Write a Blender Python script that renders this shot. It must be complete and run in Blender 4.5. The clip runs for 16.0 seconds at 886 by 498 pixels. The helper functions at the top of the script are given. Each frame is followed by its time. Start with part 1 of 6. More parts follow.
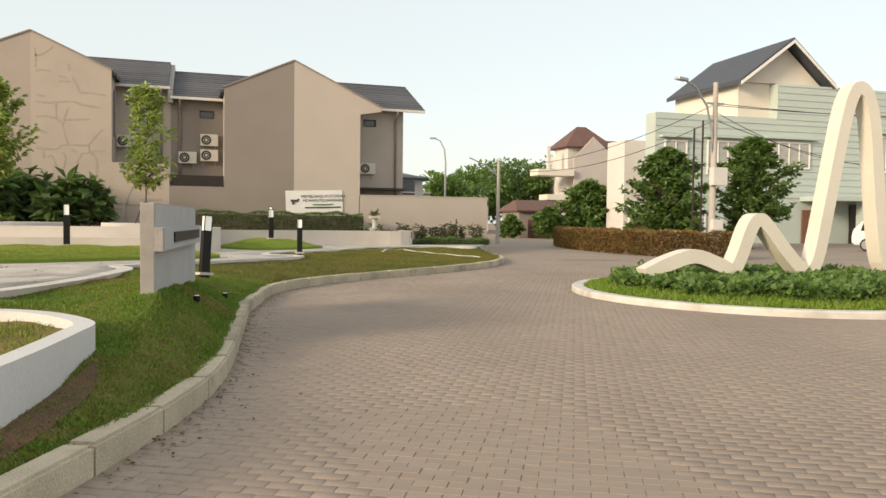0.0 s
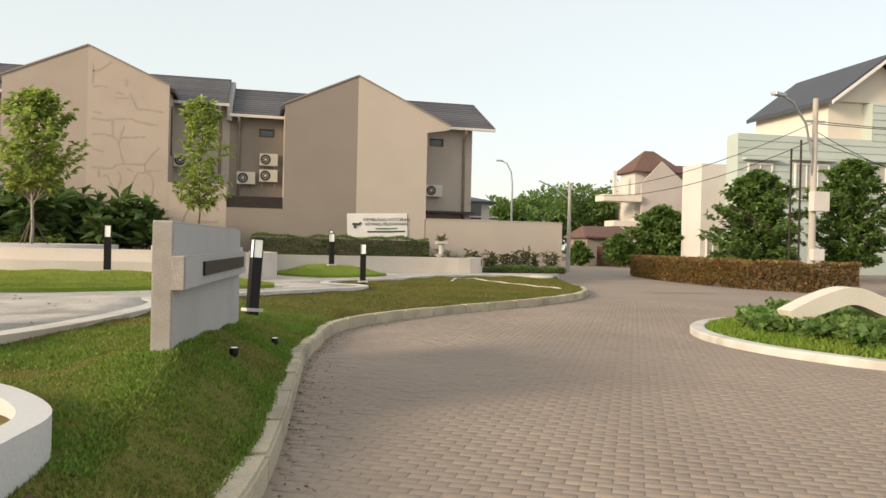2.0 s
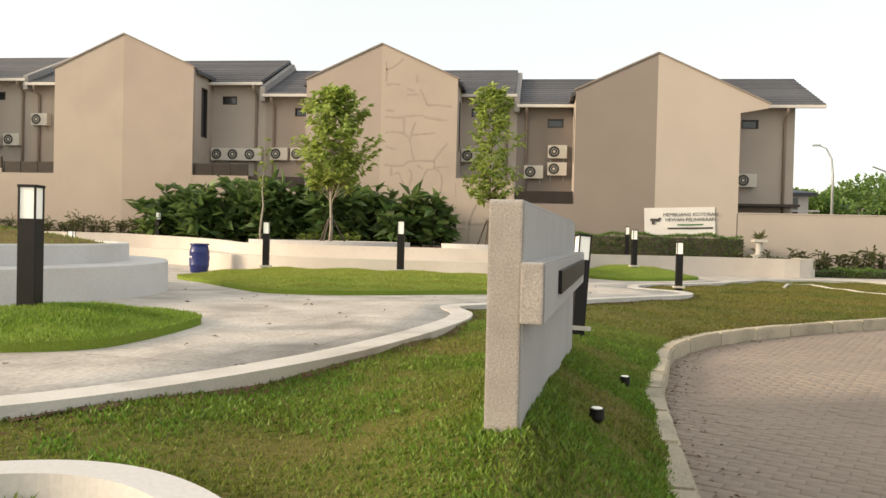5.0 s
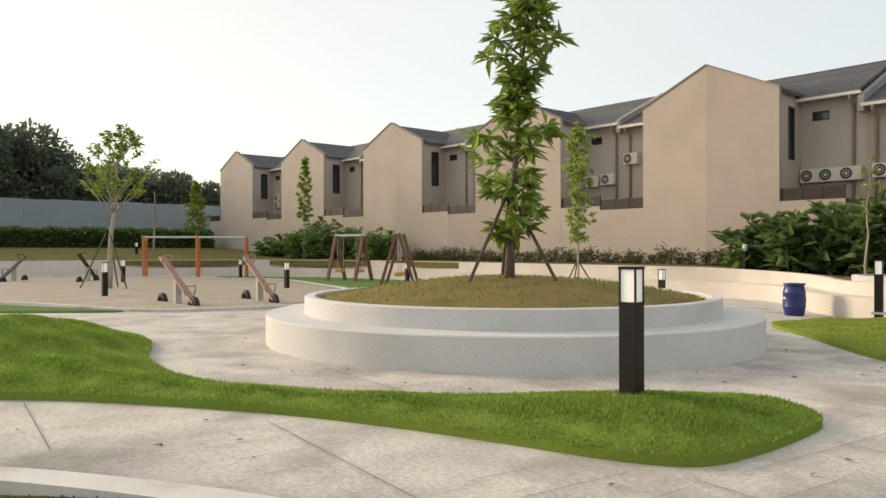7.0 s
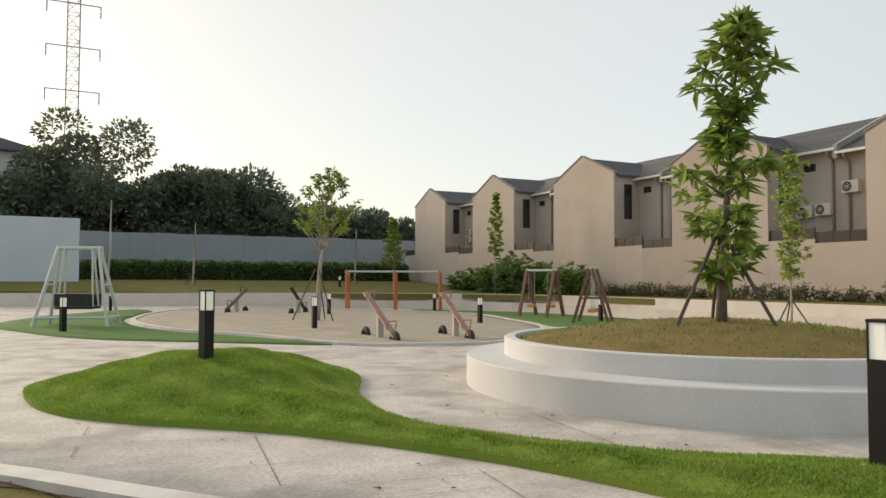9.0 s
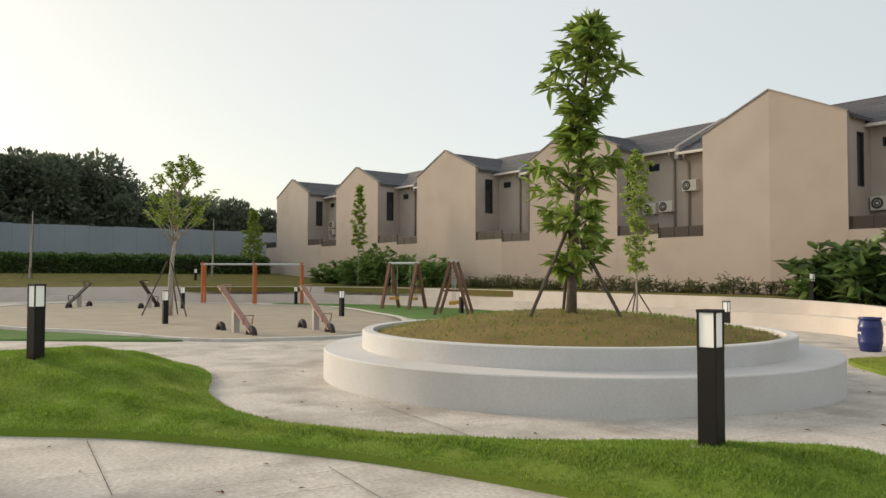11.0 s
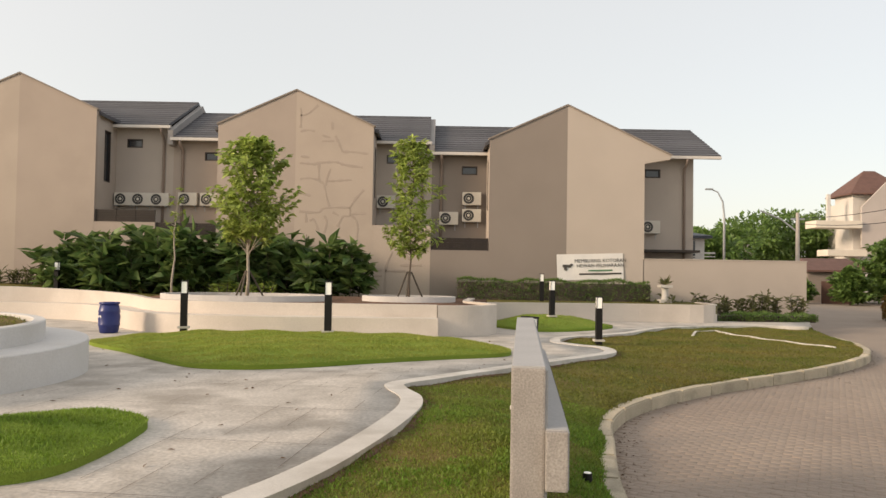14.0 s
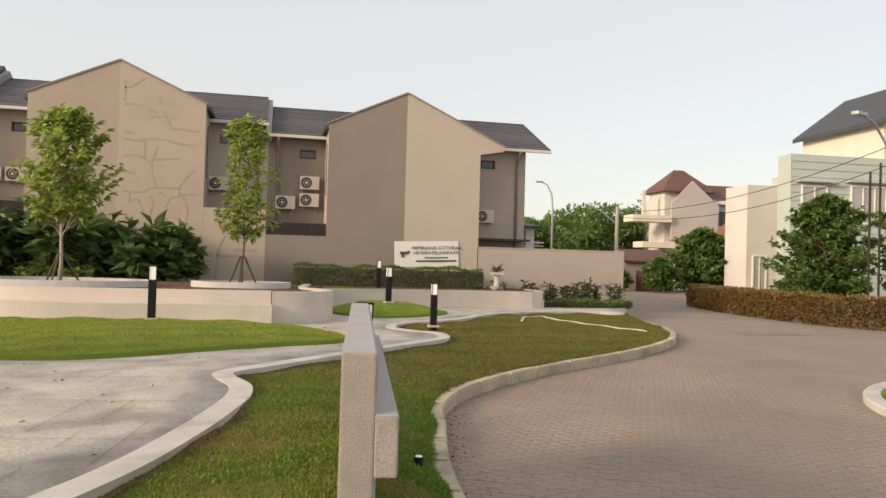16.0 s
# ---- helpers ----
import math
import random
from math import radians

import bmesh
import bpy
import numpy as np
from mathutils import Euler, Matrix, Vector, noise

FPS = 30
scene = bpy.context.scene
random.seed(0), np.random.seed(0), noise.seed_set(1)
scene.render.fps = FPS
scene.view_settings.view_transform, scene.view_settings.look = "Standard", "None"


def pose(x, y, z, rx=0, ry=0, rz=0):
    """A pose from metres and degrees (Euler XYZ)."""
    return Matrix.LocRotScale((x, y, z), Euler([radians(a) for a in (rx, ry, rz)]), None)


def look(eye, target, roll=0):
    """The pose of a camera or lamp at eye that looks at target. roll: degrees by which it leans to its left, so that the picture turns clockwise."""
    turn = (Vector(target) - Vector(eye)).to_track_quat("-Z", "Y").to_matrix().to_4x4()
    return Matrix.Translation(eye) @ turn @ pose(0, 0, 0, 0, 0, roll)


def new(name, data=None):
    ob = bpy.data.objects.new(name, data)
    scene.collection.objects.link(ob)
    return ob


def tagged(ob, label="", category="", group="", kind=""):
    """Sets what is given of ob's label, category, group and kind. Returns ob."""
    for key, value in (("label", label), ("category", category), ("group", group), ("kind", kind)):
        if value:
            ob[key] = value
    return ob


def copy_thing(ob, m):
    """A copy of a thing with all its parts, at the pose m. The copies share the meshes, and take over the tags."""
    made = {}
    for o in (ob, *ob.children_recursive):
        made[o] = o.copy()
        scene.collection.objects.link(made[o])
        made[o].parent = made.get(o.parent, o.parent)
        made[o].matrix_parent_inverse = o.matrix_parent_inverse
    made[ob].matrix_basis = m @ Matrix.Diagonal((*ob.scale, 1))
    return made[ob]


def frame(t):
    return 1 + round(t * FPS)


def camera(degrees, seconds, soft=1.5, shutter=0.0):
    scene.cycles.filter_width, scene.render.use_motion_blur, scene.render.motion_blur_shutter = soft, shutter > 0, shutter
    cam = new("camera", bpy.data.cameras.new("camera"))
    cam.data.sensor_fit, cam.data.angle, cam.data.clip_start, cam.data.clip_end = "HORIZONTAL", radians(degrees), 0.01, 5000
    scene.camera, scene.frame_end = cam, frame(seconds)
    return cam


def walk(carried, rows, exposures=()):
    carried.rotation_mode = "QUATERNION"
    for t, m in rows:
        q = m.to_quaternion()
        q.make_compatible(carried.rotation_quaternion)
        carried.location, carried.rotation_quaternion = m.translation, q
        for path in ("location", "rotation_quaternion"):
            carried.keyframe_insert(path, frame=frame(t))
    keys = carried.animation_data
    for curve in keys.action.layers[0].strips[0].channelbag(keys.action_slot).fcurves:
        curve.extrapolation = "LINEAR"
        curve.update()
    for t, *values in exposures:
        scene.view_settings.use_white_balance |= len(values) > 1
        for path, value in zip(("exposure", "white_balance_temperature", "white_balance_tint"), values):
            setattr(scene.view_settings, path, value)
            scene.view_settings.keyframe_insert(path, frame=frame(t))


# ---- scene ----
cam = camera(61.0, 16.0)
PATH = [
    (0, (-0.021, -11.433, 1.122), (0.596, -9.532, 1.047), 0.7),
    (0.5, (0.002, -11.096, 1.159), (0.757, -9.246, 1.091), 1.1),
    (1, (0.082, -10.415, 1.131), (0.78, -8.541, 1.089), 1.0),
    (1.5, (0.164, -9.398, 1.132), (0.741, -7.484, 1.113), 1.0),
    (2, (0.177, -8.647, 1.138), (0.648, -6.703, 1.128), 1.3),
    (2.5, (0.17, -8.001, 1.087), (0.584, -6.044, 1.068), 1.2),
    (3, (0.138, -7.529, 1.073), (0.529, -5.568, 1.041), 1.3),
    (3.2, (0.124, -7.32, 1.102), (0.509, -5.358, 1.057), 1.0),
    (5.3, (-0.545, -5.58, 1.113), (-0.993, -3.631, 1.082), 1.6),
    (5.5, (-0.615, -5.48, 1.158), (-1.215, -3.572, 1.11), 1.6),
    (6, (-0.965, -5.118, 1.297), (-1.933, -3.37, 1.228), 0.6),
    (6.5, (-1.082, -4.953, 1.419), (-2.368, -3.422, 1.379), -0.5),
    (7, (-1.114, -4.925, 1.631), (-2.626, -3.616, 1.631), -0.1),
    (7.5, (-1.322, -4.867, 1.742), (-2.976, -3.745, 1.797), -0.0),
    (8, (-1.301, -4.977, 1.756), (-3.057, -4.024, 1.84), 0.1),
    (8.2, (-1.293, -5.033, 1.754), (-3.081, -4.141, 1.841), 0.2),
    (10.3, (-1.338, -4.937, 1.746), (-3.081, -3.958, 1.82), 0.1),
    (10.5, (-1.327, -4.875, 1.737), (-3.037, -3.84, 1.811), 0.0),
    (11, (-1.348, -4.886, 1.754), (-2.945, -3.685, 1.822), 0.1),
    (11.5, (-1.356, -4.773, 1.77), (-2.807, -3.398, 1.83), 0.4),
    (12, (-1.263, -4.826, 1.753), (-2.445, -3.213, 1.803), 0.7),
    (12.5, (-0.975, -5.145, 1.791), (-1.711, -3.285, 1.829), 0.8),
    (13, (-0.971, -5.81, 1.695), (-1.272, -3.834, 1.754), 0.9),
    (13.5, (-1.015, -6.05, 1.735), (-1.08, -4.052, 1.795), 0.8),
    (14, (-0.991, -5.785, 1.705), (-0.978, -3.786, 1.764), 0.9),
    (14.5, (-0.98, -5.732, 1.702), (-0.873, -3.735, 1.755), 0.9),
    (15, (-0.967, -5.705, 1.695), (-0.766, -3.715, 1.743), 1.0),
    (15.5, (-0.953, -5.719, 1.698), (-0.646, -3.743, 1.741), 1.1),
    (16, (-0.956, -5.713, 1.691), (-0.518, -3.762, 1.724), 1.6),
]
walk(cam, [(t, look(e, g, r)) for t, e, g, r in PATH],
     [(0, 0.44, 6800, 8), (3, 0.47, 6850, 9), (5.5, 0.66, 7000, 9), (6.5, 0.5, 6850, 9), (8, 0.14, 6550, 8), (11, 0.14, 6600, 8), (12.5, 0.32, 6800, 10), (14, 0.34, 7000, 13), (16, 0.28, 7000, 14)])

# ---- world, sun, exposure ----
SUN_ELEV, SUN_AZ = radians(17), radians(-112)   # azimuth from +y towards +x
world = bpy.data.worlds.new("hazy_sky")
scene.world = world
world.use_nodes = True
wn, wl = world.node_tree.nodes, world.node_tree.links
wn.clear()
w_out = wn.new("ShaderNodeOutputWorld")
w_sky = wn.new("ShaderNodeTexSky")
w_sky.sky_type = "NISHITA"
w_sky.sun_disc = False
w_sky.sun_elevation, w_sky.sun_rotation = SUN_ELEV, SUN_AZ
w_sky.air_density, w_sky.dust_density, w_sky.ozone_density = 1.0, 1.5, 1.0
w_bg1 = wn.new("ShaderNodeBackground")
w_bg1.inputs["Strength"].default_value = 0.05
wl.new(w_sky.outputs[0], w_bg1.inputs["Color"])
# high thin overcast: bright haze, warmer towards the sun
w_tc = wn.new("ShaderNodeTexCoord")
w_dot = wn.new("ShaderNodeVectorMath")
w_dot.operation = "DOT_PRODUCT"
w_dot.inputs[1].default_value = (math.sin(SUN_AZ) * 0.95, math.cos(SUN_AZ) * 0.95, 0.3)
wl.new(w_tc.outputs["Generated"], w_dot.inputs[0])
w_ramp = wn.new("ShaderNodeValToRGB")
w_ramp.color_ramp.elements[0].position, w_ramp.color_ramp.elements[0].color = 0.0, (0.765, 0.785, 0.775, 1)
w_ramp.color_ramp.elements[1].position, w_ramp.color_ramp.elements[1].color = 1.0, (0.90, 0.83, 0.69, 1)
w_mid = w_ramp.color_ramp.elements.new(0.45)
w_mid.color = (0.865, 0.86, 0.83, 1)
wl.new(w_dot.outputs["Value"], w_ramp.inputs[0])
w_bg2 = wn.new("ShaderNodeBackground")
w_bg2.inputs["Strength"].default_value = 0.67
wl.new(w_ramp.outputs[0], w_bg2.inputs["Color"])
w_add = wn.new("ShaderNodeAddShader")
wl.new(w_bg1.outputs[0], w_add.inputs[0])
wl.new(w_bg2.outputs[0], w_add.inputs[1])
wl.new(w_add.outputs[0], w_out.inputs[0])

sun = new("sun", bpy.data.lights.new("sun", "SUN"))
sun.data.energy, sun.data.angle, sun.data.color = 2.9, radians(14), (1.0, 0.82, 0.63)
sd = Vector((math.sin(SUN_AZ) * math.cos(SUN_ELEV), math.cos(SUN_AZ) * math.cos(SUN_ELEV), math.sin(SUN_ELEV)))
sun.matrix_world = look(sd * 60, (0, 0, 0))


# ---- materials ----
def material(name, base, rough=0.7, second=None, scale=6.0, fine=60.0, amount=0.5, bump=0.15, metal=0.0, rand=0.0,
             island=0.0, coords="Object", spec=0.5, stain=None, stain_scale=0.6, stain_amount=0.5, grain=0.07):
    """A surface with two scales of variation, fine relief and, where asked, stains or piece-to-piece change."""
    m = bpy.data.materials.new(name)
    m.use_nodes = True
    n, l = m.node_tree.nodes, m.node_tree.links
    b = n["Principled BSDF"]
    b.inputs["Roughness"].default_value, b.inputs["Metallic"].default_value = rough, metal
    b.inputs["Specular IOR Level"].default_value = spec
    tc = n.new("ShaderNodeTexCoord")
    second = second or tuple(c * 0.75 for c in base)

    def noise_node(s, detail=6.0):
        t = n.new("ShaderNodeTexNoise")
        t.inputs["Scale"].default_value, t.inputs["Detail"].default_value = s, detail
        l.new(tc.outputs[coords], t.inputs["Vector"])
        return t

    def mix(fac, a, b2, blend="MIX"):
        x = n.new("ShaderNodeMix")
        x.data_type, x.blend_type = "RGBA", blend
        for sock, v in ((x.inputs[0], fac), (x.inputs[6], a), (x.inputs[7], b2)):
            if isinstance(v, bpy.types.NodeSocket):
                l.new(v, sock)
            elif isinstance(v, (int, float)):
                sock.default_value = v
            else:
                sock.default_value = (*v, 1)
        return x.outputs[2]

    big, small = noise_node(scale), noise_node(fine, 3.0)
    ramp = n.new("ShaderNodeMapRange")
    ramp.inputs[1].default_value, ramp.inputs[2].default_value = 0.35, 0.68
    ramp.inputs[4].default_value = amount
    l.new(big.outputs[0], ramp.inputs[0])
    col = mix(ramp.outputs[0], base, second)
    r2 = n.new("ShaderNodeMapRange")
    r2.inputs[1].default_value, r2.inputs[2].default_value = 0.3, 0.7
    r2.inputs[3].default_value, r2.inputs[4].default_value = 1 - grain, 1 + 0.7 * grain
    l.new(small.outputs[0], r2.inputs[0])
    sc = n.new("ShaderNodeVectorMath")
    sc.operation = "SCALE"
    l.new(col, sc.inputs[0])
    l.new(r2.outputs[0], sc.inputs["Scale"])
    col = sc.outputs[0]
    if stain:
        st = noise_node(stain_scale, 8.0)
        r3 = n.new("ShaderNodeMapRange")
        r3.inputs[1].default_value, r3.inputs[2].default_value = 0.52, 0.66
        r3.inputs[4].default_value = stain_amount
        l.new(st.outputs[0], r3.inputs[0])
        col = mix(r3.outputs[0], col, stain)
    if rand or island:
        src = n.new("ShaderNodeObjectInfo").outputs["Random"] if rand else n.new("ShaderNodeNewGeometry").outputs["Random Per Island"]
        r4 = n.new("ShaderNodeMapRange")
        k = rand or island
        r4.inputs[3].default_value, r4.inputs[4].default_value = 1 - k, 1 + k
        l.new(src, r4.inputs[0])
        s2 = n.new("ShaderNodeVectorMath")
        s2.operation = "SCALE"
        l.new(col, s2.inputs[0])
        l.new(r4.outputs[0], s2.inputs["Scale"])
        col = s2.outputs[0]
    l.new(col, b.inputs["Base Color"])
    if bump:
        bp = n.new("ShaderNodeBump")
        bp.inputs["Strength"].default_value, bp.inputs["Distance"].default_value = bump, 0.02
        l.new(small.outputs[0], bp.inputs["Height"])
        l.new(bp.outputs[0], b.inputs["Normal"])
    return m


def leaf_material(name, base, second, rough=0.45, island=0.35, scale=3.0):
    m = material(name, base, rough, second, scale=scale, fine=30.0, amount=0.8, bump=0.0, island=island)
    n, l = m.node_tree.nodes, m.node_tree.links
    b = n["Principled BSDF"]
    tr = n.new("ShaderNodeBsdfTranslucent")
    l.new(b.inputs["Base Color"].links[0].from_socket, tr.inputs[0])
    mx = n.new("ShaderNodeMixShader")
    mx.inputs[0].default_value = 0.42
    l.new(b.outputs[0], mx.inputs[1])
    l.new(tr.outputs[0], mx.inputs[2])
    l.new(mx.outputs[0], n["Material Output"].inputs[0])
    return m


def glow_material(name, colour, strength):
    m = bpy.data.materials.new(name)
    m.use_nodes = True
    b = m.node_tree.nodes["Principled BSDF"]
    b.inputs["Base Color"].default_value = (*colour, 1)
    b.inputs["Roughness"].default_value = 0.35
    b.inputs["Emission Color"].default_value = (*colour, 1)
    b.inputs["Emission Strength"].default_value = strength
    return m


M = {}
M["plaza"] = material("stamped_concrete", (0.58, 0.53, 0.475), 0.85, (0.42, 0.38, 0.335), 1.6, 26, 1.0, 0.35, stain=(0.25, 0.22, 0.185), stain_scale=1.1, stain_amount=0.6, grain=0.2)
M["plaza_edge"] = material("plaza_border_concrete", (0.62, 0.59, 0.55), 0.8, (0.46, 0.43, 0.39), 2.5, 60, 0.6, 0.2, stain=(0.22, 0.19, 0.15), stain_scale=1.5, stain_amount=0.35)
M["clay_tile_bright"] = material("weathered_orange_tile", (0.26, 0.10, 0.065), 0.8, (0.17, 0.08, 0.06), 1.5, 30, 0.7, 0.3)
M["road"] = material("road_base", (0.30, 0.24, 0.193), 0.9, (0.25, 0.2, 0.162), 0.4, 50, 0.8, 0.3)
M["paver"] = material("concrete_paver", (0.315, 0.251, 0.202), 0.85, (0.248, 0.196, 0.159), 0.35, 90, 0.9, 0.2, island=0.03, grain=0.12)
M["paver_part"] = material("concrete_paver_piece", (0.315, 0.251, 0.202), 0.85, (0.248, 0.196, 0.159), 0.35, 90, 0.9, 0.2, rand=0.05, grain=0.12)
M["joint"] = material("sandy_joint", (0.275, 0.21, 0.165), 0.95, (0.20, 0.155, 0.12), 2.0, 80, 0.7, 0.3)
M["saw_cut"] = material("dirty_saw_cut", (0.12, 0.10, 0.085), 0.95, (0.2, 0.17, 0.14), 3.0, 60, 0.8, 0.1)
M["kerb"] = material("kerb_concrete", (0.50, 0.43, 0.32), 0.85, (0.36, 0.31, 0.23), 2.0, 70, 0.7, 0.3, rand=0.16, stain=(0.13, 0.12, 0.09), stain_scale=1.8, stain_amount=0.5, grain=0.2)
M["soil"] = material("bare_soil", (0.17, 0.085, 0.05), 0.95, (0.09, 0.05, 0.03), 3.0, 60, 0.8, 0.6, grain=0.2)
M["lawn"] = material("lawn_ground", (0.125, 0.135, 0.03), 0.95, (0.21, 0.155, 0.055), 0.7, 90, 0.8, 0.8, spec=0.15, stain=(0.15, 0.10, 0.05), stain_scale=0.9, stain_amount=0.4, grain=0.2)
M["grass"] = leaf_material("grass_blades", (0.145, 0.235, 0.028), (0.235, 0.22, 0.055), 0.6, 0.4, 0.75)
M["grass_lush"] = leaf_material("broad_lawn_leaves", (0.13, 0.265, 0.03), (0.21, 0.29, 0.045), 0.55, 0.4, 1.4)
M["grass_fresh"] = leaf_material("fresh_grass_blades", (0.19, 0.31, 0.035), (0.26, 0.33, 0.06), 0.6, 0.3, 1.2)
M["grass_yellow"] = leaf_material("yellowish_grass_blades", (0.28, 0.34, 0.055), (0.35, 0.36, 0.08), 0.6, 0.25, 1.0)
M["grass_dry"] = leaf_material("dry_lawn_blades", (0.13, 0.165, 0.025), (0.25, 0.19, 0.05), 0.6, 0.35, 0.6)
M["turf"] = material("turf_ground", (0.17, 0.26, 0.035), 0.95, (0.22, 0.27, 0.05), 0.8, 80, 0.7, 0.8, spec=0.15, grain=0.2)
M["dry_mound"] = material("dry_planter_soil", (0.24, 0.175, 0.065), 0.95, (0.16, 0.125, 0.045), 1.6, 60, 0.9, 0.7, spec=0.15, grain=0.25)
M["turf_green"] = material("synthetic_turf", (0.10, 0.19, 0.05), 0.95, (0.13, 0.20, 0.07), 1.0, 120, 0.6, 0.5, spec=0.15)
M["sand"] = material("playground_sand", (0.39, 0.335, 0.26), 0.95, (0.31, 0.265, 0.20), 1.2, 80, 0.8, 0.4, grain=0.2)
M["white_wall"] = material("white_painted_plaster", (0.60, 0.585, 0.575), 0.75, (0.54, 0.52, 0.50), 1.0, 40, 0.6, 0.08, stain=(0.40, 0.37, 0.33), stain_scale=0.7, stain_amount=0.25)
M["plaster_a"] = material("beige_plaster", (0.46, 0.385, 0.325), 0.85, (0.42, 0.35, 0.295), 0.7, 50, 0.7, 0.08, stain=(0.385, 0.32, 0.27), stain_scale=0.35, stain_amount=0.4)
M["plaster_b"] = material("tan_plaster", (0.41, 0.34, 0.29), 0.85, (0.375, 0.31, 0.265), 0.7, 50, 0.7, 0.08, stain=(0.345, 0.285, 0.24), stain_scale=0.35, stain_amount=0.4)
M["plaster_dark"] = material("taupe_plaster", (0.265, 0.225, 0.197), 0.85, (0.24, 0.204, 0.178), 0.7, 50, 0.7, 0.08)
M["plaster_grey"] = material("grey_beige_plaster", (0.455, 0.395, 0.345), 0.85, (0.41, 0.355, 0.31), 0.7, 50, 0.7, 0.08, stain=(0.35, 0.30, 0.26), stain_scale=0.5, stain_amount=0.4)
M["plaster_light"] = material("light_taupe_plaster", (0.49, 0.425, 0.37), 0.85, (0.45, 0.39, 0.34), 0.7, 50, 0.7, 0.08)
M["crack"] = material("filled_crack", (0.375, 0.312, 0.264), 0.9, (0.41, 0.342, 0.29), 3.0, 50, 0.6, 0.1)
M["roof"] = material("dark_roof_tile", (0.085, 0.085, 0.095), 0.6, (0.06, 0.06, 0.068), 1.0, 30, 0.7, 0.2, island=0.15)
M["roof_piece"] = material("dark_roof_tile_course", (0.085, 0.085, 0.095), 0.6, (0.06, 0.06, 0.068), 1.0, 30, 0.7, 0.2, rand=0.18)
M["parapet"] = material("grey_parapet_plaster", (0.33, 0.31, 0.30), 0.85, (0.26, 0.245, 0.235), 1.0, 40, 0.7, 0.1)
M["parapet_pale"] = material("pinkish_grey_render", (0.50, 0.45, 0.42), 0.85, (0.44, 0.395, 0.365), 0.5, 20, 0.7, 0.1)
M["gutter"] = material("white_gutter", (0.66, 0.62, 0.58), 0.6, (0.58, 0.54, 0.5), 2.0, 40, 0.5, 0.05)
M["pipe"] = material("painted_downpipe", (0.26, 0.20, 0.165), 0.7, (0.23, 0.18, 0.15), 2.0, 40, 0.5, 0.05)
M["dark_metal"] = material("dark_brown_metal", (0.035, 0.027, 0.023), 0.45, (0.055, 0.04, 0.032), 3.0, 50, 0.5, 0.05, metal=0.3)
M["black"] = material("black_painted_metal", (0.008, 0.007, 0.007), 0.5, (0.014, 0.011, 0.01), 3.0, 50, 0.5, 0.05, spec=0.3)
M["glass_dark"] = material("dark_window_glass", (0.02, 0.024, 0.03), 0.12, (0.03, 0.034, 0.04), 2.0, 10, 0.5, 0.0, spec=0.8)
M["curtained"] = material("curtained_window", (0.42, 0.42, 0.39), 0.2, (0.30, 0.30, 0.28), 3.0, 20, 0.7, 0.0, spec=0.7)
M["bench"] = material("warm_white_plaster", (0.62, 0.56, 0.50), 0.75, (0.55, 0.49, 0.435), 1.0, 40, 0.6, 0.08, stain=(0.42, 0.37, 0.32), stain_scale=0.7, stain_amount=0.3)
M["ac_white"] = material("cream_enamel", (0.62, 0.58, 0.51), 0.5, (0.55, 0.50, 0.43), 3.0, 30, 0.6, 0.03)
M["ac_dark"] = material("fan_grille_dark", (0.05, 0.048, 0.045), 0.5, (0.03, 0.03, 0.03), 5.0, 40, 0.5, 0.05)
M["diffuser"] = glow_material("opal_diffuser", (0.92, 0.90, 0.84), 0.12)
M["blue"] = material("blue_plastic", (0.018, 0.03, 0.16), 0.35, (0.012, 0.02, 0.11), 4.0, 40, 0.6, 0.05)
M["sign"] = material("rough_sign_render", (0.36, 0.33, 0.305), 0.9, (0.27, 0.245, 0.225), 5.0, 110, 0.9, 0.2, grain=0.25, stain=(0.33, 0.25, 0.18), stain_scale=1.4, stain_amount=0.3)
M["sign_smooth"] = material("smooth_sign_render", (0.41, 0.40, 0.395), 0.8, (0.35, 0.34, 0.335), 1.6, 60, 0.7, 0.12)
M["bark"] = material("grey_bark", (0.17, 0.13, 0.10), 0.9, (0.10, 0.075, 0.055), 8.0, 60, 0.8, 0.5, grain=0.2)
M["pale_bark"] = material("pale_bark", (0.42, 0.37, 0.31), 0.85, (0.30, 0.26, 0.21), 8.0, 60, 0.8, 0.4)
M["stake"] = material("weathered_stake", (0.085, 0.07, 0.055), 0.9, (0.13, 0.105, 0.08), 8.0, 60, 0.7, 0.4)
M["leaf_a"] = leaf_material("mid_green_leaves", (0.19, 0.29, 0.055), (0.33, 0.40, 0.09), 0.4, 0.4)
M["leaf_c"] = leaf_material("fresh_yellow_green_leaves", (0.30, 0.40, 0.09), (0.43, 0.49, 0.14), 0.4, 0.4)
M["leaf_b"] = leaf_material("light_green_leaves", (0.24, 0.34, 0.065), (0.34, 0.40, 0.09))
M["leaf_dark"] = leaf_material("dark_green_leaves", (0.075, 0.15, 0.045), (0.21, 0.27, 0.09), 0.35, 0.5)
M["leaf_tree"] = leaf_material("street_tree_leaves", (0.11, 0.20, 0.05), (0.19, 0.28, 0.07))
M["hedge_red"] = leaf_material("rusty_hedge_leaves", (0.28, 0.16, 0.06), (0.19, 0.17, 0.055))
M["shrub"] = leaf_material("olive_shrub_leaves", (0.10, 0.12, 0.045), (0.16, 0.15, 0.06))
# distance haze painted in: leaf greens lightened and greyed
M["far_leaf"] = leaf_material("haze_tinted_far_foliage", (0.125, 0.16, 0.11), (0.19, 0.22, 0.14))
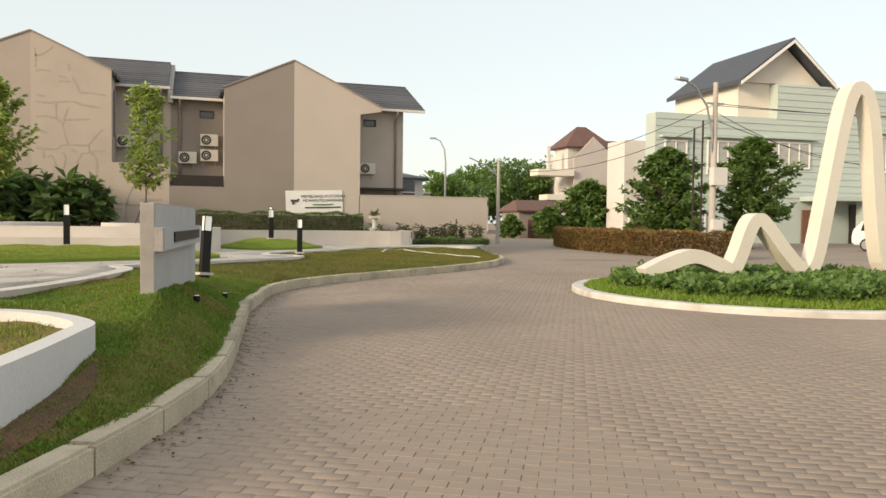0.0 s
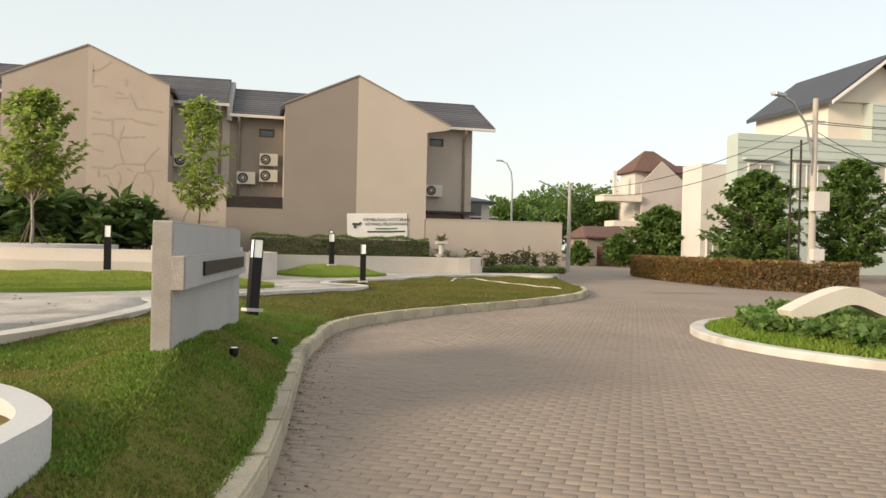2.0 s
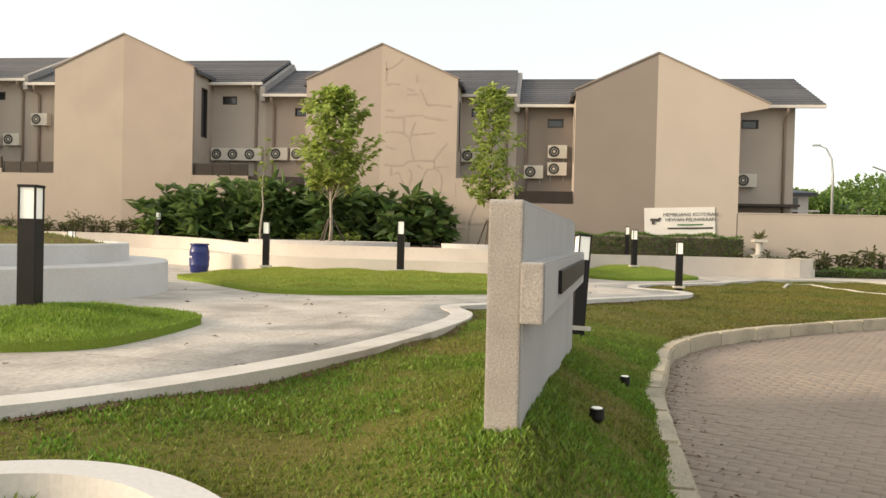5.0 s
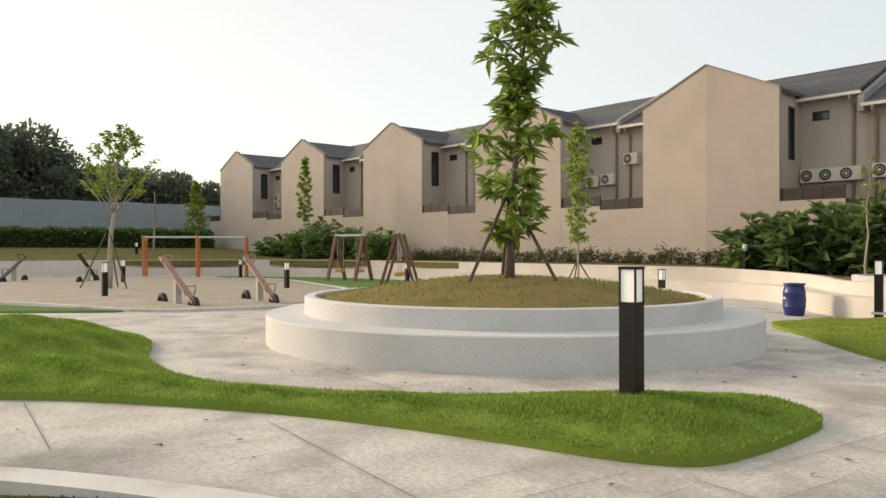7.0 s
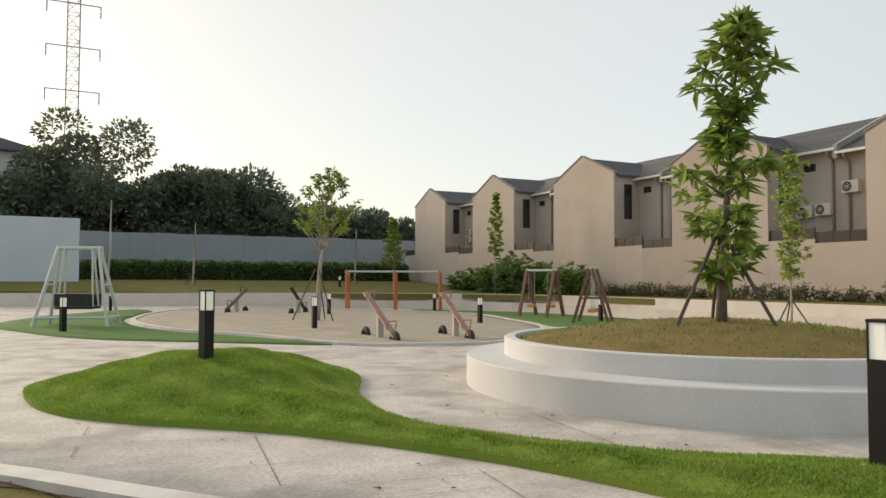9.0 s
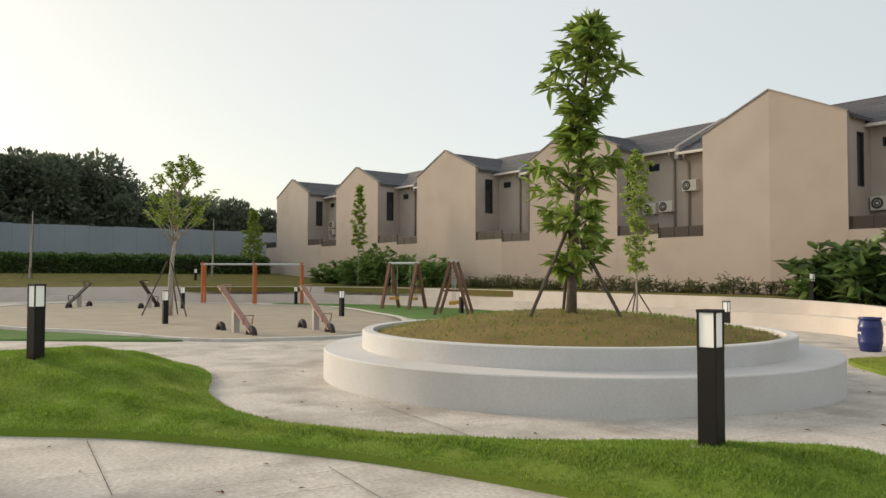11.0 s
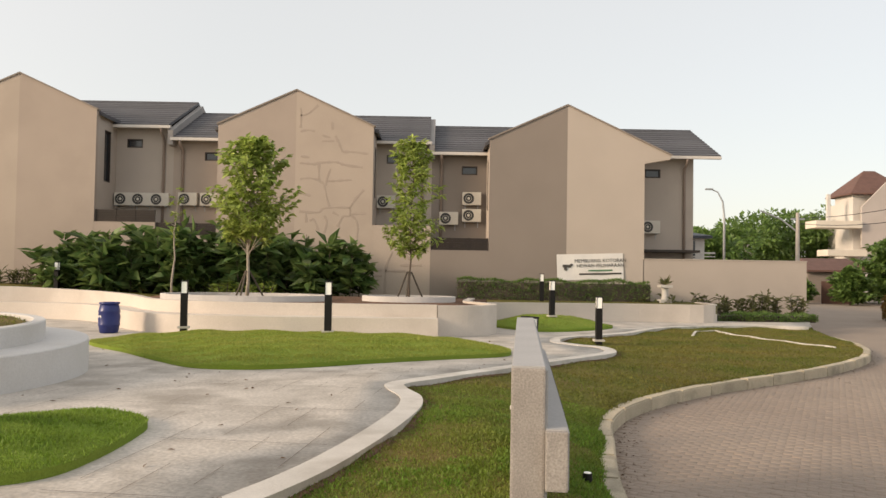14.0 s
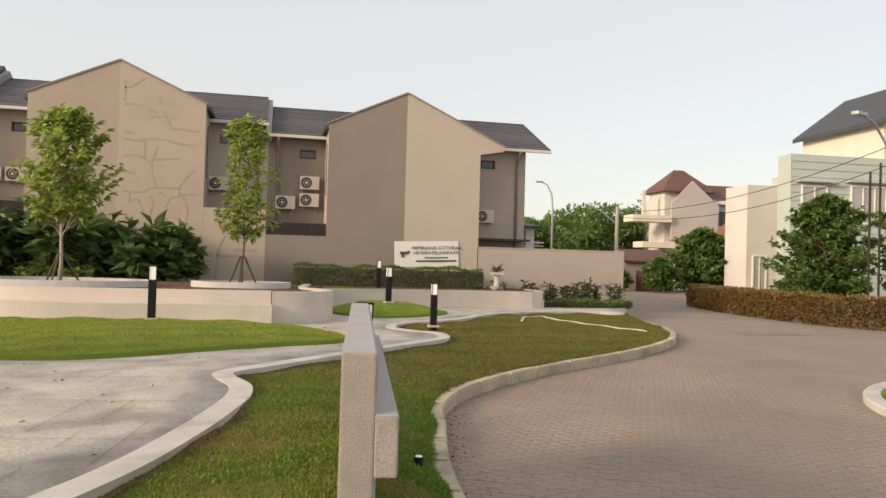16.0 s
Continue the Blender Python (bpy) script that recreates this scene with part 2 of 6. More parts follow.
M["sculpture"] = material("cream_sculpture_paint", (0.68, 0.635, 0.55), 0.55, (0.60, 0.555, 0.475), 1.2, 30, 0.5, 0.05)
M["mint"] = material("mint_siding", (0.45, 0.51, 0.475), 0.75, (0.41, 0.47, 0.435), 0.8, 40, 0.6, 0.08)
M["cream_wall"] = material("cream_plaster", (0.71, 0.655, 0.57), 0.8, (0.64, 0.585, 0.50), 0.8, 40, 0.6, 0.08)
M["white_plain"] = material("white_plaster", (0.64, 0.605, 0.57), 0.8, (0.56, 0.53, 0.50), 0.8, 40, 0.6, 0.08)
M["orange_wall"] = material("orange_plaster", (0.56, 0.25, 0.15), 0.8, (0.48, 0.22, 0.14), 0.8, 40, 0.6, 0.08)
M["red_tile"] = material("red_clay_tile", (0.15, 0.08, 0.065), 0.8, (0.10, 0.055, 0.045), 1.5, 30, 0.7, 0.3)
M["grey_blue_roof"] = material("slate_blue_roof", (0.055, 0.062, 0.078), 0.6, (0.045, 0.05, 0.064), 1.0, 30, 0.6, 0.2)
M["metal_fence"] = material("pale_sheet_fence", (0.78, 0.85, 0.93), 0.45, (0.66, 0.74, 0.84), 0.25, 20, 0.7, 0.05, metal=0.3)
M["panel_grey"] = material("pale_blue_grey_panel", (0.56, 0.61, 0.66), 0.7, (0.48, 0.53, 0.58), 0.4, 20, 0.7, 0.05)
M["concrete_pole"] = material("grey_concrete_pole", (0.46, 0.42, 0.38), 0.85, (0.37, 0.34, 0.31), 2.0, 50, 0.6, 0.2)
M["galv"] = material("galvanised_steel", (0.42, 0.44, 0.45), 0.45, (0.35, 0.37, 0.38), 3.0, 40, 0.5, 0.05, metal=0.5)
M["play_orange"] = material("worn_orange_paint", (0.52, 0.16, 0.05), 0.6, (0.42, 0.13, 0.05), 4.0, 50, 0.7, 0.1)
M["play_wood"] = material("brown_timber", (0.20, 0.095, 0.06), 0.7, (0.14, 0.07, 0.045), 5.0, 60, 0.7, 0.2)
M["play_pink"] = material("faded_red_plank", (0.36, 0.205, 0.155), 0.7, (0.27, 0.15, 0.115), 5.0, 50, 0.7, 0.1)
M["pale_paint"] = material("pale_grey_paint", (0.52, 0.56, 0.53), 0.6, (0.46, 0.50, 0.47), 3.0, 40, 0.6, 0.05)
M["rubber"] = material("black_rubber", (0.025, 0.022, 0.022), 0.8, (0.04, 0.035, 0.033), 5.0, 50, 0.6, 0.2)
M["yellow"] = material("yellow_plastic", (0.62, 0.32, 0.06), 0.5, (0.55, 0.28, 0.06), 4.0, 40, 0.6, 0.05)
M["vinyl"] = material("white_vinyl", (0.78, 0.76, 0.73), 0.55, (0.70, 0.67, 0.63), 1.5, 30, 0.5, 0.05)
M["print_dark"] = material("dark_print", (0.06, 0.055, 0.05), 0.6, (0.09, 0.08, 0.07), 4.0, 30, 0.5, 0.0)
M["print_red"] = material("green_print", (0.10, 0.22, 0.12), 0.6, (0.10, 0.22, 0.12), 4.0, 30, 0.5, 0.0)
M["car_white"] = material("white_car_paint", (0.78, 0.78, 0.77), 0.25, (0.74, 0.74, 0.73), 1.0, 20, 0.4, 0.0, spec=0.7)
M["litter"] = leaf_material("dry_leaf_litter", (0.16, 0.09, 0.045), (0.09, 0.055, 0.03), 0.8, 0.4)
M["cable"] = material("black_cable", (0.02, 0.02, 0.02), 0.6, (0.03, 0.03, 0.03), 4.0, 30, 0.5, 0.0)


# ---- building helpers ----
def thing(name, label, category, at=(0, 0, 0), group="", rz=0.0, kind=""):
    e = new(name)
    e.empty_display_size = 0.2
    e.matrix_world = pose(*at, 0, 0, rz)
    return tagged(e, label, category, group, kind)


def mesh_of(name, bm, mat, smooth=False):
    me = bpy.data.meshes.new(name)
    bm.normal_update()
    bm.to_mesh(me)
    bm.free()
    for mt in mat if isinstance(mat, (list, tuple)) else (mat,):
        me.materials.append(mt)
    if smooth:
        for p in me.polygons:
            p.use_smooth = True
    return me


def part(name, bm, mat, parent=None, label="", smooth=False):
    ob = new(name, mesh_of(name, bm, mat, smooth))
    if parent is not None:
        ob.parent = parent
    return tagged(ob, label)


def box(bm, c, s, bevel=0.0, rz=0.0, tilt=None):
    """A box of size s with its middle at c."""
    m = pose(*c, 0, 0, rz)
    if tilt is not None:
        m = Matrix.Translation(c) @ tilt
    r = bmesh.ops.create_cube(bm, size=1.0, matrix=m @ Matrix.Diagonal((*s, 1)))
    if bevel:
        edges = list({e for v in r["verts"] for e in v.link_edges})
        bmesh.ops.bevel(bm, geom=edges, offset=bevel, segments=2, affect="EDGES", profile=0.7)
    return bm


def boxes(*items):
    bm = bmesh.new()
    for it in items:
        box(bm, *it)
    return bm


def beam(bm, a, b, w, h=None, sides=4, r2=None):
    """A bar from a to b."""
    a, b = Vector(a), Vector(b)
    d = b - a
    q = d.to_track_quat("Z", "Y").to_matrix().to_4x4()
    m = Matrix.Translation((a + b) / 2) @ q
    if sides == 4:
        bmesh.ops.create_cube(bm, size=1.0, matrix=m @ Matrix.Diagonal((w, h or w, d.length, 1)))
    else:
        bmesh.ops.create_cone(bm, cap_ends=True, segments=sides, radius1=w / 2, radius2=(r2 if r2 is not None else w / 2), depth=d.length, matrix=m)
    return bm


def prism(bm, pts, y0, y1):
    """A polygon in the x-z plane, given as (x, z), drawn out from y0 to y1."""
    a = [bm.verts.new((x, y0, z)) for x, z in pts]
    b = [bm.verts.new((x, y1, z)) for x, z in pts]
    bm.faces.new(a)
    bm.faces.new(list(reversed(b)))
    for i in range(len(a)):
        j = (i + 1) % len(a)
        bm.faces.new((a[j], a[i], b[i], b[j]))
    bmesh.ops.recalc_face_normals(bm, faces=bm.faces[:])
    return bm


def lathe(bm, profile, segs=24, at=(0, 0, 0)):
    """A turned shape from (radius, height) pairs."""
    rings = []
    for r, z in profile:
        if r < 1e-5:
            rings.append([bm.verts.new((at[0], at[1], at[2] + z))])
        else:
            rings.append([bm.verts.new((at[0] + r * math.cos(2 * math.pi * i / segs), at[1] + r * math.sin(2 * math.pi * i / segs), at[2] + z)) for i in range(segs)])
    for a, b in zip(rings, rings[1:]):
        for i in range(segs):
            j = (i + 1) % segs
            if len(a) == 1 and len(b) > 1:
                bm.faces.new((a[0], b[i], b[j]))
            elif len(b) == 1 and len(a) > 1:
                bm.faces.new((a[i], a[j], b[0]))
            elif len(a) > 1:
                bm.faces.new((a[i], a[j], b[j], b[i]))
    bmesh.ops.recalc_face_normals(bm, faces=bm.faces[:])
    return bm


def tube(bm, pts, radii, sides=8):
    """A round limb through the points."""
    pts = [Vector(p) for p in pts]
    rings = []
    for i, p in enumerate(pts):
        d = (pts[min(i + 1, len(pts) - 1)] - pts[max(i - 1, 0)]).normalized()
        u = d.orthogonal().normalized() if i == 0 else (u - d * u.dot(d)).normalized()
        w = d.cross(u)
        r = radii[i] if isinstance(radii, (list, tuple)) else radii
        rings.append([bm.verts.new(p + r * (math.cos(2 * math.pi * k / sides) * u + math.sin(2 * math.pi * k / sides) * w)) for k in range(sides)])
    for a, b in zip(rings, rings[1:]):
        for k in range(sides):
            bm.faces.new((a[k], a[(k + 1) % sides], b[(k + 1) % sides], b[k]))
    bm.faces.new(list(reversed(rings[0])))
    bm.faces.new(rings[-1])
    return bm


def spline(pts, n=6, closed=True):
    """A smooth line through plan points."""
    P = [np.array(p, float) for p in pts]
    out = []
    k = len(P)
    for i in range(k if closed else k - 1):
        p0, p1 = P[(i - 1) % k] if closed or i > 0 else P[0], P[i]
        p2 = P[(i + 1) % k]
        p3 = P[(i + 2) % k] if closed or i + 2 < k else P[-1]
        for s in range(n):
            t = s / n
            out.append(0.5 * (2 * p1 + (p2 - p0) * t + (2 * p0 - 5 * p1 + 4 * p2 - p3) * t * t + (3 * p1 - p0 - 3 * p2 + p3) * t ** 3))
    if not closed:
        out.append(P[-1])
    return [tuple(map(float, p)) for p in out]


def inside(poly, X, Y):
    """Which of the points lie in the polygon."""
    p = np.array(poly)
    res = np.zeros(X.shape, bool)
    j = len(p) - 1
    for i in range(len(p)):
        (xi, yi), (xj, yj) = p[i], p[j]
        if yi != yj:
            res ^= ((yi > Y) != (yj > Y)) & (X < (xj - xi) * (Y - yi) / (yj - yi) + xi)
        j = i
    return res


def edge_distance(poly, X, Y):
    p = np.array(poly)
    best = np.full(X.shape, 1e9)
    for a, b in zip(p, np.roll(p, -1, 0)):
        d = b - a
        L = max(float(d @ d), 1e-9)
        t = np.clip(((X - a[0]) * d[0] + (Y - a[1]) * d[1]) / L, 0, 1)
        best = np.minimum(best, np.hypot(X - a[0] - t * d[0], Y - a[1] - t * d[1]))
    return best


from mathutils.geometry import delaunay_2d_cdt


def area(name, poly, height, mat, step=0.5, skirt=0.0, holes=(), smooth=True):
    """A sheet of ground inside a plan outline, at height(X, Y), with an edge that goes down by skirt."""
    p = np.array(poly)
    xs, ys = np.arange(p[:, 0].min(), p[:, 0].max(), step), np.arange(p[:, 1].min(), p[:, 1].max(), step)
    X, Y = [g.ravel() for g in np.meshgrid(xs, ys)]
    keep = inside(poly, X, Y) & (edge_distance(poly, X, Y) > 0.35 * step)
    for h in holes:
        keep &= ~inside(h, X, Y) & (edge_distance(h, X, Y) > 0.35 * step)
    pts = [Vector(q) for q in poly]
    edges = [(i, (i + 1) % len(poly)) for i in range(len(poly))]
    for h in holes:
        o = len(pts)
        pts += [Vector(q) for q in h]
        edges += [(o + i, o + (i + 1) % len(h)) for i in range(len(h))]
    pts += [Vector((a, b)) for a, b in zip(X[keep], Y[keep])]
    v2, e2, f2, *_ = delaunay_2d_cdt(pts, edges, [], 0, 1e-5)
    V = np.array([(q.x, q.y) for q in v2])
    cen = np.array([V[list(f)].mean(0) for f in f2])
    ok = inside(poly, cen[:, 0], cen[:, 1])
    for h in holes:
        ok &= ~inside(h, cen[:, 0], cen[:, 1])
    Z = np.asarray(height(V[:, 0], V[:, 1]), float) * np.ones(len(V))
    faces = [tuple(f) for f, k in zip(f2, ok) if k]
    verts = [(x, y, z) for (x, y), z in zip(V, Z)]
    if skirt:
        count = {}
        for f in faces:
            for a, b in zip(f, f[1:] + f[:1]):
                count[(a, b)] = count.get((a, b), 0) + 1
        low = {}
        for a, b in [e for e in count if (e[1], e[0]) not in count]:
            for q in (a, b):
                if q not in low:
                    low[q] = len(verts)
                    verts.append((verts[q][0], verts[q][1], verts[q][2] - skirt))
            faces.append((b, a, low[a], low[b]))
    me = bpy.data.meshes.new(name)
    me.from_pydata(verts, [], faces)
    me.materials.append(mat)
    if smooth:
        for q in me.polygons:
            q.use_smooth = abs(q.normal.z) > 0.5
    return new(name, me)


def quads_mesh(name, V, mat, per=4, smooth=False):
    """One mesh from an array of separate faces, V of shape (n, per, 3)."""
    n = len(V)
    me = bpy.data.meshes.new(name)
    me.vertices.add(n * per)
    me.vertices.foreach_set("co", np.ascontiguousarray(V, dtype=np.float32).ravel())
    me.loops.add(n * per)
    me.loops.foreach_set("vertex_index", np.arange(n * per, dtype=np.int32))
    me.polygons.add(n)
    me.polygons.foreach_set("loop_start", np.arange(0, n * per, per, dtype=np.int32))
    me.update(calc_edges=True)
    me.materials.append(mat)
    return me


def ribbon_wall(bm, line, z0, z1, half):
    """A wall of the given half thickness along an open plan line; z0 and z1 may be functions of x, y."""
    L = np.array(line)
    d = np.gradient(L, axis=0)
    d /= np.linalg.norm(d, axis=1)[:, None]
    nrm = np.stack([-d[:, 1], d[:, 0]], 1)
    rings = []
    for (x, y), (nx, ny) in zip(L, nrm):
        lo = z0(x, y) if callable(z0) else z0
        hi = z1(x, y) if callable(z1) else z1
        rings.append([bm.verts.new((x + s * nx * half, y + s * ny * half, z)) for s, z in ((-1, lo), (-1, hi), (1, hi), (1, lo))])
    for a, b in zip(rings, rings[1:]):
        for k in range(3):
            bm.faces.new((a[k], a[k + 1], b[k + 1], b[k]))
    bm.faces.new(rings[0])
    bm.faces.new(list(reversed(rings[-1])))
    bmesh.ops.recalc_face_normals(bm, faces=bm.faces[:])
    return bm


def pz(x, y):
    """Height of the plaza, which falls gently towards the houses."""
    return 0.2 * np.clip((13.0 - np.asarray(y, float)) / 10.0, 0, 1)


# ---- the ground ----
ROAD_Z = -0.45
KERB = spline([(-5.4, -17.0), (-3.4, -12.2), (-1.92, -9.2), (-0.98, -7.05), (-0.36, -5.6), (0.05, -4.2), (0.31, -2.35), (0.54, 0.1), (0.7, 1.5),
               (1.0, 3.0), (1.38, 4.6), (2.2, 6.05), (3.9, 7.85), (6.6, 9.95), (8.2, 11.4), (9.9, 13.35), (11.2, 15.7), (11.95, 18.4), (12.15, 20.4), (12.6, 23.0)], 8, closed=False)
EDGE = spline([(-13.4, -24.0), (-11.4, -12.0), (-9.8, -6.9), (-8.5, -5.5), (-7.4, -4.6), (-6.4, -3.8), (-5.3, -3.12), (-4.4, -2.72), (-3.62, -2.47), (-3.16, -2.18), (-2.77, -1.73), (-2.39, -1.12), (-1.96, -0.2),
               (-1.65, 0.8), (-1.42, 1.77), (-1.28, 2.6), (-1.3, 3.3), (-1.5, 4.0), (-1.5, 4.5), (-1.0, 5.2), (-0.15, 6.3), (0.75, 7.5), (1.86, 8.9), (2.62, 9.95), (2.75, 11.2), (2.3, 11.9), (1.95, 12.9),
               (2.47, 14.31), (4.3, 15.8), (6.49, 18.6), (9.75, 20.04), (11.6, 19.85), (12.4, 21.2)], 8, closed=False)

ground = area("ground", [(-400, -300), (400, -300), (400, 500), (-400, 500)], lambda X, Y: ROAD_Z - 0.06 + 0 * X, M["joint"], 60)
tagged(ground, "sandy bedding and open ground under the road", "ground", kind="structure")
road = area("road", [(-60, -70), (60, -70), (60, 80), (-60, 80)], lambda X, Y: ROAD_Z - 0.006 + 0 * X, M["road"], 10)
tagged(road, "brownish block-paved road", "road", kind="structure")

plaza_outline = [p for p in EDGE] + [(13.4, 23.2), (13.4, 26.0), (-74, 26.0), (-74, -24.0)]
plaza = area("pavement", plaza_outline, pz, M["plaza"], 1.2, 0.6)
tagged(plaza, "pale weathered stamped-concrete plaza floor with dark stains", "pavement", kind="structure")

# the pale border that follows the plaza's edge
border = bmesh.new()
ribbon_wall(border, EDGE[14:-8], lambda x, y: float(pz(x, y)) - 0.3, lambda x, y: float(pz(x, y)) + 0.012, 0.13)
tagged(part("trim", border, M["plaza_edge"]), "whitewashed concrete border along the plaza edge", "border", kind="structure")


def lawn_height(X, Y):
    X, Y = np.atleast_1d(np.asarray(X, float)), np.atleast_1d(np.asarray(Y, float))

    def near(line):
        best = np.full(X.shape, 1e9)
        for (ax, ay), (bx, by) in zip(line, line[1:]):
            dx, dy = bx - ax, by - ay
            t = np.clip(((X - ax) * dx + (Y - ay) * dy) / max(dx * dx + dy * dy, 1e-9), 0, 1)
            best = np.minimum(best, np.hypot(X - ax - t * dx, Y - ay - t * dy))
        return best

    dk, dp = near(KERB), near(EDGE)
    w = (dk / (dk + dp + 1e-6)) ** 0.6
    z = (ROAD_Z + 0.15) * (1 - w) + (pz(X, Y) - 0.055) * w
    z += 0.36 * np.exp(-((X + 0.35) ** 2 / 0.6 + (Y + 2.4) ** 2 / np.where(Y > -2.4, 19.0, 4.0))) * np.clip(dk / 0.75, 0, 1)
    return z + 0.015 * np.sin(3.1 * X + 1.7 * Y) + 0.012 * np.sin(5.3 * Y - 2.2 * X)


LAWN = [p for p in EDGE if p[1] > -16] + list(reversed(KERB[2:]))
lawn = area("lawn", LAWN, lawn_height, M["lawn"], 0.3)
tagged(lawn, "patchy lawn sloping from the plaza down to the kerb", "lawn", kind="structure")

# broken reddish soil along the foot of the plaza border
EA = np.array(EDGE[14:-30])
dE = np.gradient(EA, axis=0)
dE /= np.linalg.norm(dE, axis=1)[:, None]
wid = [0.09 + 0.03 * math.sin(i * 1.3) + 0.03 * math.sin(i * 0.7 + 1) for i in range(len(EA))]
STRIP = [(x + dy * 0.1, y - dx * 0.1) for (x, y), (dx, dy) in zip(EA, dE)] + [(x + dy * (0.1 + w_), y - dx * (0.1 + w_)) for (x, y), (dx, dy), w_ in reversed(list(zip(EA, dE, wid)))]
tagged(area("soil_strip", STRIP, lambda X, Y: lawn_height(X, Y) + 0.008 + 0.006 * np.sin(31 * X) * np.sin(27 * Y), M["soil"], 0.06), "crumbly reddish-brown soil along the plaza border", "soil", kind="structure")
nC = 1500
kE = np.random.randint(1, len(EA) - 1, nC)
oE = 0.12 + np.random.exponential(0.12, nC)
XC, YC = EA[kE, 0] + dE[kE, 1] * oE + np.random.uniform(-0.15, 0.15, nC) * dE[kE, 0], EA[kE, 1] - dE[kE, 0] * oE + np.random.uniform(-0.15, 0.15, nC) * dE[kE, 1]
ZC = lawn_height(XC, YC) + 0.015
aC, rC = np.random.uniform(0, 6.28, nC), np.random.uniform(0.004, 0.013, nC)
corner = [np.stack([XC + rC * np.cos(aC + k * 2.1), YC + rC * np.sin(aC + k * 2.1), ZC], 1) for k in range(3)]
peak = np.stack([XC, YC, ZC + rC * 1.1], 1)
tagged(new("soil_crumbs", quads_mesh("soil_crumbs", np.concatenate([np.stack([corner[0], corner[1], peak], 1), np.stack([corner[1], corner[2], peak], 1), np.stack([corner[2], corner[0], peak], 1)]), M["soil"], 3)), "loose clods of soil along the plaza border", "soil", kind="stuff")

# kerbstones
kerb = thing("kerb", "weathered concrete kerb of separate stones along the road", "kerb", kind="structure")
acc, piece, L = 0.0, [KERB[0]], 0.9
for a, b in zip(KERB, KERB[1:]):
    acc += math.dist(a, b)
    piece.append(b)
    if acc >= L:
        bm = bmesh.new()
        q = [np.array(piece[0]) + 0.012 * (np.array(piece[1]) - piece[0]) / math.dist(piece[0], piece[1])] + [np.array(p) for p in piece[1:-1]]
        q.append(np.array(piece[-1]) - 0.012 * (np.array(piece[-1]) - piece[-2]) / math.dist(piece[-1], piece[-2]))
        tilt = random.uniform(-0.008, 0.008)
        ribbon_wall(bm, q, ROAD_Z - 0.1, ROAD_Z + 0.19 + tilt, 0.1)
        bmesh.ops.bevel(bm, geom=[e for e in bm.edges if all(v.co.z > ROAD_Z + 0.1 for v in e.verts) and len(e.link_faces) == 2 and e.calc_face_angle() > 0.6], offset=0.022, segments=2, affect="EDGES")
        part("kerbstone", bm, M["kerb"], kerb)
        acc, piece = 0.0, [b]


# ---- raised turf islands on the plaza ----
def mound(poly, top, reach, lift=0.07):
    def h(X, Y):
        d = edge_distance(poly, np.asarray(X, float), np.asarray(Y, float))
        z = pz(X, Y) + lift + (top - lift) * (1 - np.exp(-(d / reach) ** 1.5))
        rough_ = 0.018 * np.sin(4.3 * X + 2.0 * Y) + 0.014 * np.sin(7.1 * Y - 3.3 * X)
        knoll = 0.07 * np.exp(-((X + 4.85) ** 2 + (Y - 0.35) ** 2) / 0.2)
        knoll = knoll + 0.26 * np.exp(-((X + 13.2) ** 2 / 3.2 + (Y + 2.9) ** 2 / 2.6))
        return z + rough_ * np.clip(d / 0.4, 0, 1) + knoll * np.clip(d / 0.5, 0, 1)
    return h


def blades(name, poly, height, per_m2, tall, mat, label, keep=None, wide=0.007):
    """A coat of grass blades over an outline."""
    p = np.array(poly)
    lo, hi = p.min(0), p.max(0)
    n = int(per_m2 * (hi[0] - lo[0]) * (hi[1] - lo[1]))
    X, Y = np.random.uniform(lo[0], hi[0], n), np.random.uniform(lo[1], hi[1], n)
    ok = inside(poly, X, Y)
    if keep is not None:
        ok &= keep(X, Y)
    X, Y = X[ok], Y[ok]
    Z = height(X, Y)
    n = len(X)
    a = np.random.uniform(0, 2 * np.pi, n)
    h = tall * np.random.uniform(0.5, 1.3, n)
    lean = np.random.uniform(0.2, 1.0, n) * h
    b = np.random.uniform(0, 2 * np.pi, n)
    w = wide * np.random.uniform(0.6, 1.4, n)
    base = np.stack([X, Y, Z - 0.01], 1)
    side = np.stack([np.cos(a) * w, np.sin(a) * w, 0 * a], 1)
    tip = base + np.stack([np.cos(b) * lean, np.sin(b) * lean, h], 1)
    V = np.stack([base - side, base + side, tip], 1)
    ob = new(name, quads_mesh(name, V, mat, 3))
    return tagged(ob, label, "grass", kind="stuff")


ISLE_E = spline([(-4.5, 1.8), (-4.1, 1.75), (-3.72, 1.4), (-3.62, 0.9), (-3.62, 0.1), (-3.75, -0.45), (-4.23, -0.75), (-5.0, -0.98), (-5.9, -1.28), (-6.85, -1.68), (-7.85, -2.28), (-8.85, -3.0), (-9.6, -3.8), (-10.2, -4.45), (-11.0, -5.05), (-12.1, -5.4),
                 (-13.6, -5.4), (-15.0, -4.3), (-15.2, -2.5), (-14.0, -0.9), (-12.6, -0.85), (-11.6, -1.2), (-10.8, -1.5), (-9.95, -1.68), (-9.1, -1.72), (-8.45, -1.6), (-7.9, -1.33), (-7.3, -0.97), (-6.6, -0.4), (-6.1, 0.1), (-5.3, 1.1)], 5)
